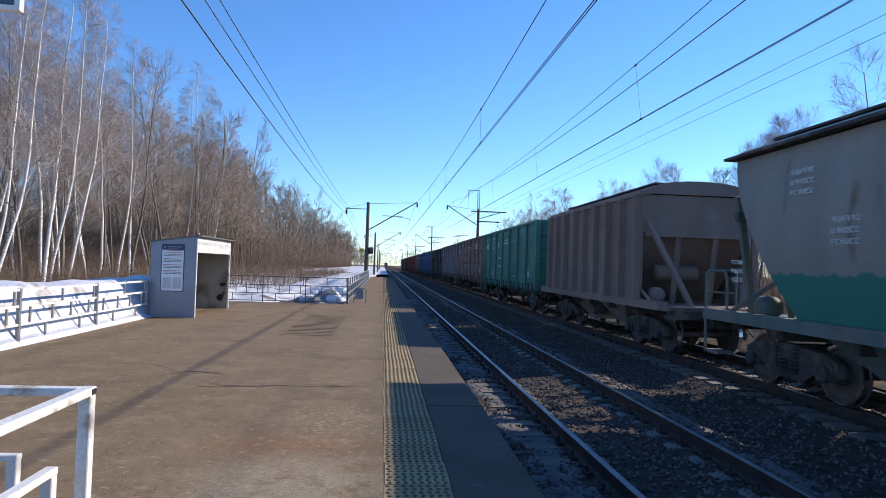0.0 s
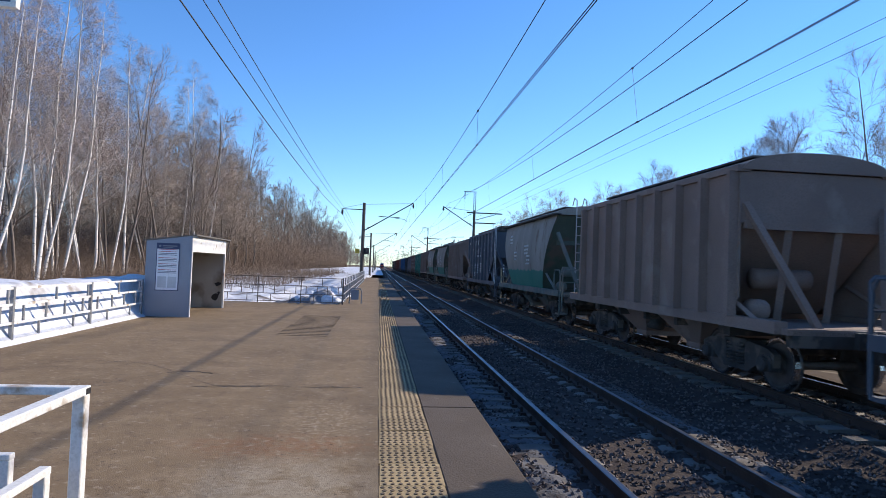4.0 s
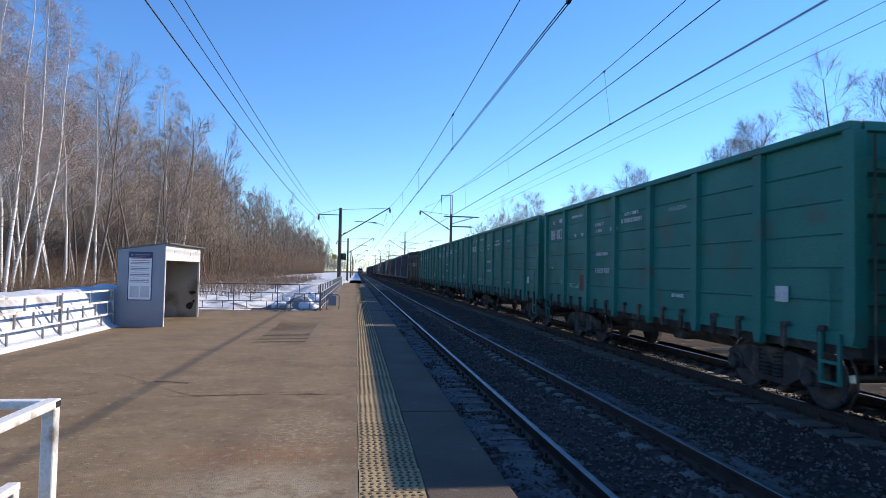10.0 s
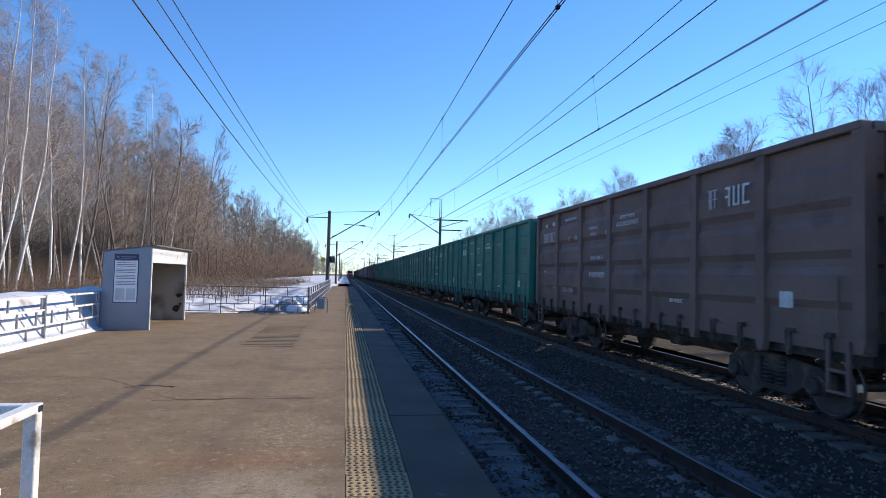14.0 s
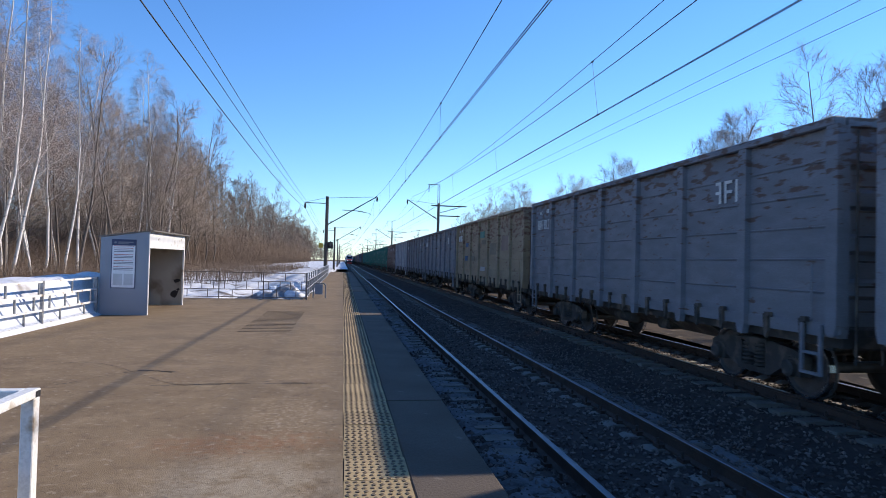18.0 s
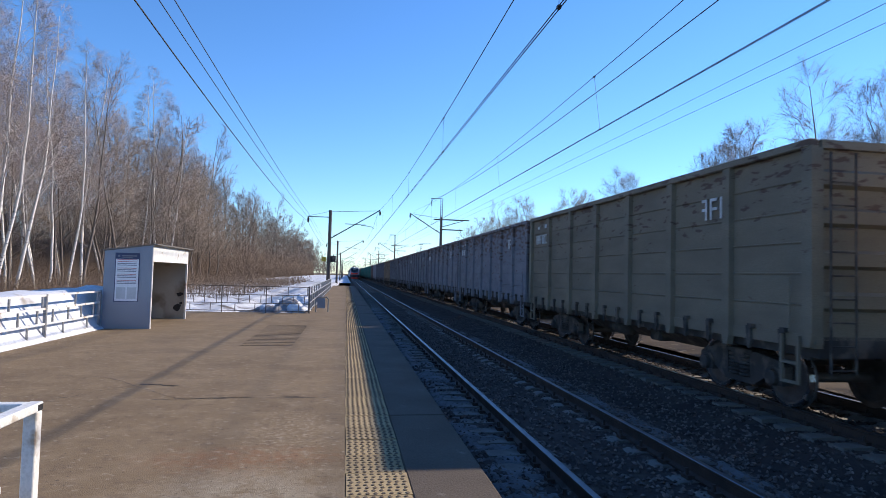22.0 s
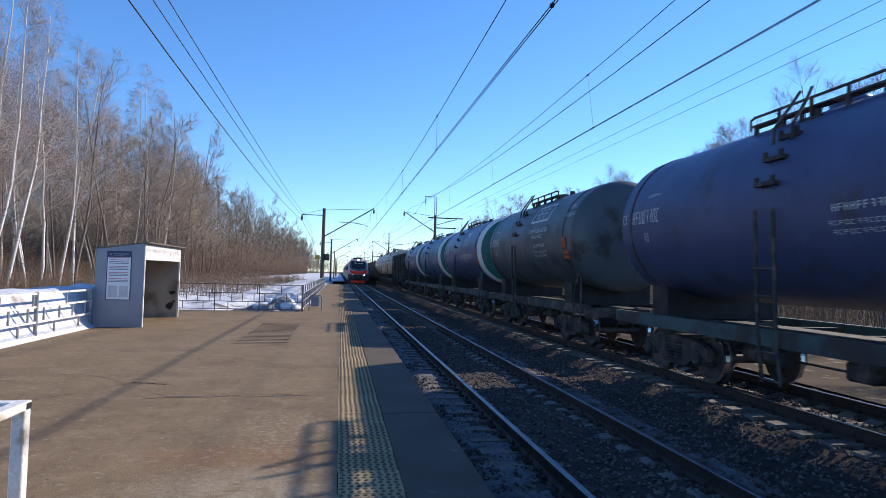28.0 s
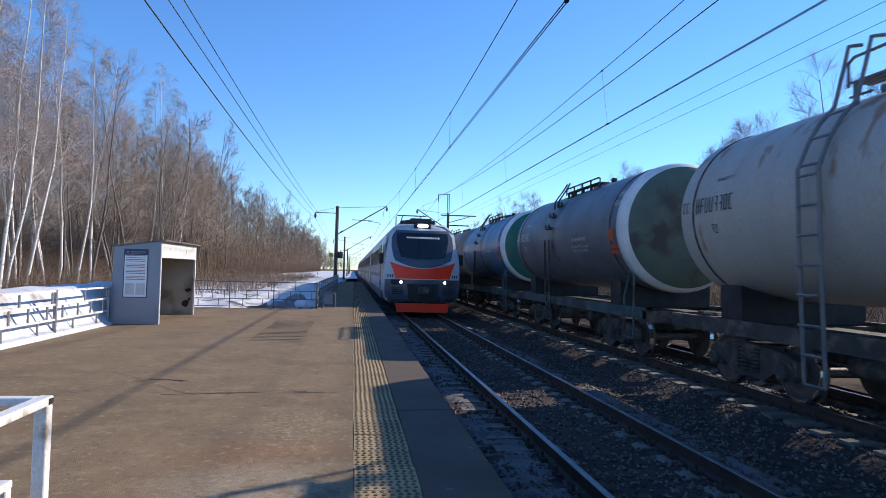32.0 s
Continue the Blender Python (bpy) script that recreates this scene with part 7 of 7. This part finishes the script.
def tank_text(w, dark=False, r=1.6, zc=3.185):
    m = P_DKTEXT if dark else None
    marks_round(w, r, zc, [(4.52, 0.12, 0.24, 0.20, 2), (3.62, 0.12, 1.15, 0.28, 8), (3.62, -0.32, 0.22, 0.17, 2), (3.4, 0.55, 0.5, 0.07, 8)], m)
    marks_round(w, r, zc, [(-1.9, -0.2, 1.1, 0.10, 11), (-1.9, -0.4, 1.3, 0.06, 14), (-1.9, -0.52, 1.2, 0.06, 13), (-4.4, 0.85, 0.5, 0.16, 6), (-4.4, 0.6, 0.7, 0.14, 7)], m)


def placards(w, y=-4.15, z=-0.55, r=1.6, zc=3.185):
    marks_round(w, r + 0.012, zc, [(y, z + 0.36, 0.30, 0.30, 1)], P_PLACARD, "hazard_diamond")
    marks_round(w, r + 0.012, zc, [(y - 0.05, z, 0.45, 0.24, 1)], P_PLACARD, "hazard_plate")
    marks_round(w, r + 0.016, zc, [(y - 0.05, z, 0.45, 0.025, 1)], P_DKTEXT, "plate_line")


def panel_logo(w, paint, y=-1.6, z=0.35, r=1.6, zc=3.185):
    """Faded coloured field with slanted white strokes."""
    marks_round(w, r + 0.004, zc, [(y - 0.3, z - 0.35, 3.4, 2.0, 1)], paint, "painted_field")
    for k, (dy, h, wd) in enumerate(((0.75, 0.72, 0.16), (0.45, 0.5, 0.34), (0.02, 0.62, 0.2), (-0.38, 0.5, 0.36), (-0.72, 0.95, 0.17))):
        marks_round(w, r + 0.008, zc, [(y + dy, z + (0.22 if k == 4 else -0.12 if k == 0 else 0.0), wd, h, 1)], None, "logo_stroke")


def kind(key):
    if key in PROTO:
        return PROTO[key]
    if key == "teal":
        w = gondola(P_TEAL, label="clean teal-green high-sided open freight wagon with white stencils", height=TALL)
        gondola_text(w)
    elif key == "brown":
        w = gondola(P_BROWN, label="brown high-sided open freight wagon with pressed panels and white stencils", height=TALL, planks=False)
        gondola_text(w)
        marks(w, SIDE - 0.03, [(-3.4, 3.45, 0.3, 0.34, 3), (-4.1, 3.45, 0.75, 0.34, 3)])
    elif key in ("grey", "greyrust", "pale", "tan", "beige", "dark", "red", "blue"):
        paint, lab = {"grey": (P_GREY, "weathered grey open freight wagon with rust streaks"), "greyrust": (P_GREYRUST, "scabbed grey open freight wagon with peeling rusty paint"),
                      "pale": (P_PALE, "pale grey high-sided open freight wagon"), "tan": (P_TAN, "tan open freight wagon patched with faded panels"),
                      "beige": (P_BEIGE, "dusty beige high-sided open freight wagon"), "dark": (P_DKTEAL, "blackened teal open freight wagon"),
                      "red": (P_RED, "oxide-red open freight wagon"), "blue": (P_BLUE, "blue high-sided open freight wagon")}[key]
        w = gondola(paint, label=lab, height=TALL - (0.1 if key == "dark" else 0.04))
        gondola_text(w, key in ("red", "blue"))
        if key in ("grey", "greyrust", "beige"):
            marks(w, SIDE - 0.004, [(-4.3, 3.3, 0.9, 0.38, 3)])
        if key == "tan":
            for k, (y, z, wd, h, m) in enumerate(((3.7, 2.9, 0.6, 0.2, P_BLUE), (0.2, 3.3, 0.9, 0.3, P_TEAL), (-0.2, 2.95, 0.7, 0.2, P_BEIGE), (2.2, 2.2, 0.8, 0.25, P_BEIGE), (-2.0, 2.6, 1.1, 0.5, P_BEIGE), (-4.0, 2.8, 1.2, 0.6, P_HOPPER), (3.9, 2.2, 0.7, 0.25, P_BLUE), (0.0, 1.7, 0.9, 0.2, P_PALE))):
                marks(w, SIDE - 0.004, [(y, z, wd, h, 1)], m, "faded_panel")
    elif key == "olive":
        w = gondola(P_OLIVE, label="olive-green open freight wagon with a pale load above its rim", height=3.75)
        gondola_text(w, False, 3.75)
        marks(w, SIDE, [(0.9, 2.75, 2.2, 0.36, 8), (-2.3, 2.75, 2.4, 0.36, 9)])
        bm = bmesh.new()
        for y in (-3.4, 3.9):
            lathe(bm, [(3.2, 1.42), (3.55, 1.3), (3.85, 1.0), (4.0, 0.6), (4.06, 0.05)], "z", (0, y, 0), 20)
        tagged(part("load", bm, P_LOAD, w, "pale heaped bulk load"), kind="stuff")
    elif key == "hop_brown":
        w = hopper(P_HOPPER, label="dusty brown ribbed hopper wagon with sloping ends", ribs=9, rib_w=0.09, cut=0.95, inset=1.45, height=4.32, top_half=4.2, square=True, end_rails=False)
    elif key == "hop_grain":
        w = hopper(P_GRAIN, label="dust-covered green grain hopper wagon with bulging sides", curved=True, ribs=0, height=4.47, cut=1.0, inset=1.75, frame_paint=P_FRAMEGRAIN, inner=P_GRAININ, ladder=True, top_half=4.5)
        for y, z, n in ((1.5, 2.5, 6), (-0.6, 2.75, 8), (-0.9, 2.3, 7), (2.4, 3.3, 6), (4.1, 1.9, 4)):
            marks(w, -1.615, [(y, z + 0.16 * k, 0.09 * n, 0.08, n) for k in range(3)])
    elif key == "hop_navy":
        w = hopper(P_NAVY, label="navy blue cement hopper wagon with white stencils", ladder=True, height=4.5, cut=1.35, inset=1.75, top_half=4.7, ribs=9, rib_w=0.075, half=6.0, roof=M_CHASSIS)
        x = -1.506
        marks(w, x, [(1.75, 3.72, 0.55, 0.3, 4), (0.75, 3.72, 0.6, 0.3, 4)])
        marks(w, x, [(1.75, 3.05, 0.16, 0.36, 1), (1.5, 3.15, 0.16, 0.5, 1), (0.9, 3.15, 0.4, 0.36, 2), (0.35, 3.15, 0.3, 0.36, 2), (-0.15, 3.15, 0.3, 0.36, 2)], None, "logo_stroke")
        marks(w, x, [(0.8, 2.84, 2.1, 0.12, 1)], None, "logo_bar")
        for y, z, n, m in ((2.9, 3.3, 2, 2), (1.95, 2.3, 4, 3), (1.95, 1.75, 5, 3), (0.85, 2.3, 6, 6), (-0.25, 2.35, 6, 6), (-2.0, 2.0, 5, 3), (-3.3, 2.15, 6, 4), (3.4, 2.2, 4, 3), (2.7, 1.9, 4, 4)):
            marks(w, x, [(y, z - 0.11 * k, 0.1 * n, 0.07, n) for k in range(m)])
        marks(w, x, [(4.5, 3.75, 0.6, 0.16, 1)], None, "owner_plate")
        text_on(w, "ЦЕМЕНТ", -1.76, 3.5, 0.235, x - 0.004)
        text_on(w, "19-1272", -1.76, 3.18, 0.25, x - 0.004)
        text_on(w, "ЕП", -4.2, 3.7, 0.34, x - 0.004)
        text_on(w, "120", -2.1, 1.5, 0.26, x - 0.004)
        bm = bmesh.new()
        for k in range(24):
            a, b = k * math.tau / 24, (k + 1) * math.tau / 24
            q = [bm.verts.new((x - 0.004, -4.2 + r * math.cos(c), 3.7 + r * math.sin(c))) for r, c in ((0.26, a), (0.29, a), (0.29, b), (0.26, b))]
            bm.faces.new(q)
        part("ring", bm, M_MARK, w)
        marks(w, x, [(-4.2, 3.15, 0.4, 0.32, 1)], None, "data_plate")
    elif key in ("lpg", "lpg_b", "lpg2"):
        shell = P_TCREAM if key == "lpg2" else P_TWHITE
        w = tank(shell, label="white gas tank wagon with a teal disc on its end", disc=P_TEALBAND, rail_high=True, radius=1.67, overhang=0.54, frame_paint=P_FRAME if key == "lpg2" else None, ladder_y=0.42, deck=(-1.9, 3.2) if key == "lpg" else (-1.9, 1.4))
        tank_text(w, True, 1.67, 3.255)
        placards(w, -3.6, -0.5, 1.67, 3.255)
        marks_round(w, 1.674, 3.255, [(-1.55, 0.32, 2.2, 0.34, 1)], P_LOGOBLUE, "logo_bar")
        marks_round(w, 1.674, 3.255, [(-1.6, 0.78, 2.0, 0.38, 8)], P_LOGOBLUE, "logo_stroke")
        marks_round(w, 1.674, 3.255, [(-0.25, 0.5, 0.5, 0.62, 1)], P_LOGOBLUE, "logo_flame")
        marks_round(w, 1.678, 3.255, [(-1.55, 0.32, 1.7, 0.2, 5)], P_TWHITE, "logo_stroke")
        marks_round(w, 1.678, 3.255, [(-0.3, 0.45, 0.24, 0.34, 1)], P_TWHITE, "logo_flame")
        marks_round(w, 1.674, 3.255, [(1.6, -0.62, 2.4, 0.05, 1)], P_WBAND, "level_line")
        if key == "lpg":
            marks_round(w, 1.674, 3.255, [(3.9, -0.85, 1.6, 0.3, 1)], P_TEALBAND, "painted_patch")
    else:
        shell, end, fr, lab = {
            "t_blue": (P_TBLUE, P_GREENEND, P_FRAME, "blue oil tank wagon with a green end and white band"),
            "t_slate": (P_TSLATE, P_TSLATE, M_CHASSIS, "slate-green oil tank wagon with white stencils"),
            "t_navy": (P_TNAVY, P_GREENEND, P_FRAME, "dark navy oil tank wagon with a green end"),
            "t_dusk": (P_TDUSK, P_GRIMEEND, P_FRAME, "dusky grey oil tank wagon with grimy green end"),
            "t_beige": (P_TBEIGE, P_TBEIGE, M_CHASSIS, "soot-streaked beige oil tank wagon with an orange panel"),
            "t_beige2": (P_TBEIGE, P_TBEIGE, M_CHASSIS, "soot-streaked beige oil tank wagon with a faded red panel"),
            "t_grey": (P_TGREY, P_GREENEND, P_FRAME, "grey oil tank wagon with a green end and white band"),
            "t_bright": (P_TBRIGHT, P_GREENEND, P_FRAME, "bright blue oil tank wagon with brown stains"),
            "t_light": (P_TLIGHT, P_TLIGHT, M_CHASSIS, "pale grey tank wagon with rusty streaks on top"),
        }[key]
        w = tank(shell, label=lab, band=P_WBAND if end in (P_GREENEND, P_GRIMEEND) else None, end=end, frame_paint=fr, rail_high=key == "t_light", full_ladder=key == "t_light", ladder_paint=P_LADDER if key == "t_light" else None, ladder_y=1.16 if key == "t_light" else -0.14 if key == "t_navy" else 0.76)
        tank_text(w, key == "t_light")
        if key != "t_light":
            placards(w)
        if key == "t_blue":
            for dy in (-1.3, -1.75, -2.2):
                marks_round(w, 1.604, 3.185, [(dy, 0.45, 0.36, 0.4, 2)], None, "logo_stroke")
            marks_round(w, 1.604, 3.185, [(-1.75, 0.85, 0.6, 0.2, 1)], None, "logo_arc")
            marks_round(w, 1.604, 3.185, [(-1.9, -0.25, 2.8, 0.2, 12)])
        elif key == "t_slate":
            marks_round(w, 1.604, 3.185, [(-1.6, 0.62, 1.7, 0.07, 1), (-1.6, 1.12, 1.7, 0.07, 1), (-0.75, 0.87, 0.08, 0.5, 1), (-2.45, 0.87, 0.08, 0.5, 1)], None, "logo_frame")
            marks_round(w, 1.604, 3.185, [(-1.6, 0.87, 1.2, 0.34, 3)], None, "logo_stroke")
            marks_round(w, 1.604, 3.185, [(-1.7, 0.3, 1.9, 0.12, 14), (-1.7, 0.1, 1.0, 0.1, 8)])
        elif key in ("t_beige", "t_beige2"):
            panel_logo(w, P_LOGOORANGE if key == "t_beige" else P_LOGOPINK)
    PROTO[key] = [w, 0]
    return PROTO[key]


# body's leading edge at 0 s and kind, front to rear
FRONT = ["teal", "dark", "brown", "dark", "red", "red", "red", "brown", "blue", "blue", "dark", "grey", "brown", "teal"]
TRAIN = [(38.6 + 14.0 * (len(FRONT) - 1 - k), key) for k, key in enumerate(FRONT)]
TRAIN += [(23.3, "hop_brown"), (10.9, "hop_grain"), (-1.4, "hop_grain"), (-14.0, "hop_brown"), (-25.9, "hop_navy"), (-38.3, "hop_grain"), (-50.7, "hop_brown"), (-62.7, "hop_navy"),
          (-74.8, "hop_navy"), (-86.8, "hop_navy"), (-97.7, "olive")]
TRAIN += [(-111.75 - 13.98 * k, "teal") for k in range(8)]
TRAIN += [(-223.7, "brown"), (-237.4, "pale"), (-251.3, "grey"), (-265.0, "grey"), (-278.7, "tan"), (-292.9, "grey"), (-306.8, "greyrust"), (-320.6, "grey"), (-334.5, "greyrust"),
          (-348.3, "greyrust"), (-362.0, "beige"), (-376.3, "lpg"), (-388.6, "lpg_b"), (-400.6, "lpg2"), (-411.8, "dark")]
TANKS = ["t_blue", "t_bright", "t_blue", "t_slate", "t_navy", "t_beige", "t_grey", "t_beige2", "t_bright", "t_dusk", "t_light", "t_light"]
EDGE = [-426.0, -437.7, -449.4, -461.1, -473.7, -485.4, -497.4, -509.0, -521.0, -533.0, -545.2, -557.2]
TRAIN += list(zip(EDGE, TANKS))


def body_half(key):
    return 5.36 if key.startswith("lpg") else 4.2 if key == "hop_brown" else 4.5 if key == "hop_grain" else 4.7 if key == "hop_navy" else 5.08 if key[:2] == "t_" else 5.0 if key.startswith("hop") else 6.55


WAGONS = []
for front, key in TRAIN:
    p = kind(key)
    w = p[0] if p[1] == 0 else copy_thing(p[0], pose(0, 0, 0))
    p[1] += 1
    WAGONS.append((w, front - body_half(key)))


def motions():
    for w, y in WAGONS:
        walk(w, rows_along(AX2, RAIL, y, V_FREIGHT))
    for car, y in EMU:
        walk(car, rows_along(AX1, RAIL, EMU_Y32 + V_EMU * 32 + y, -V_EMU))


motions()
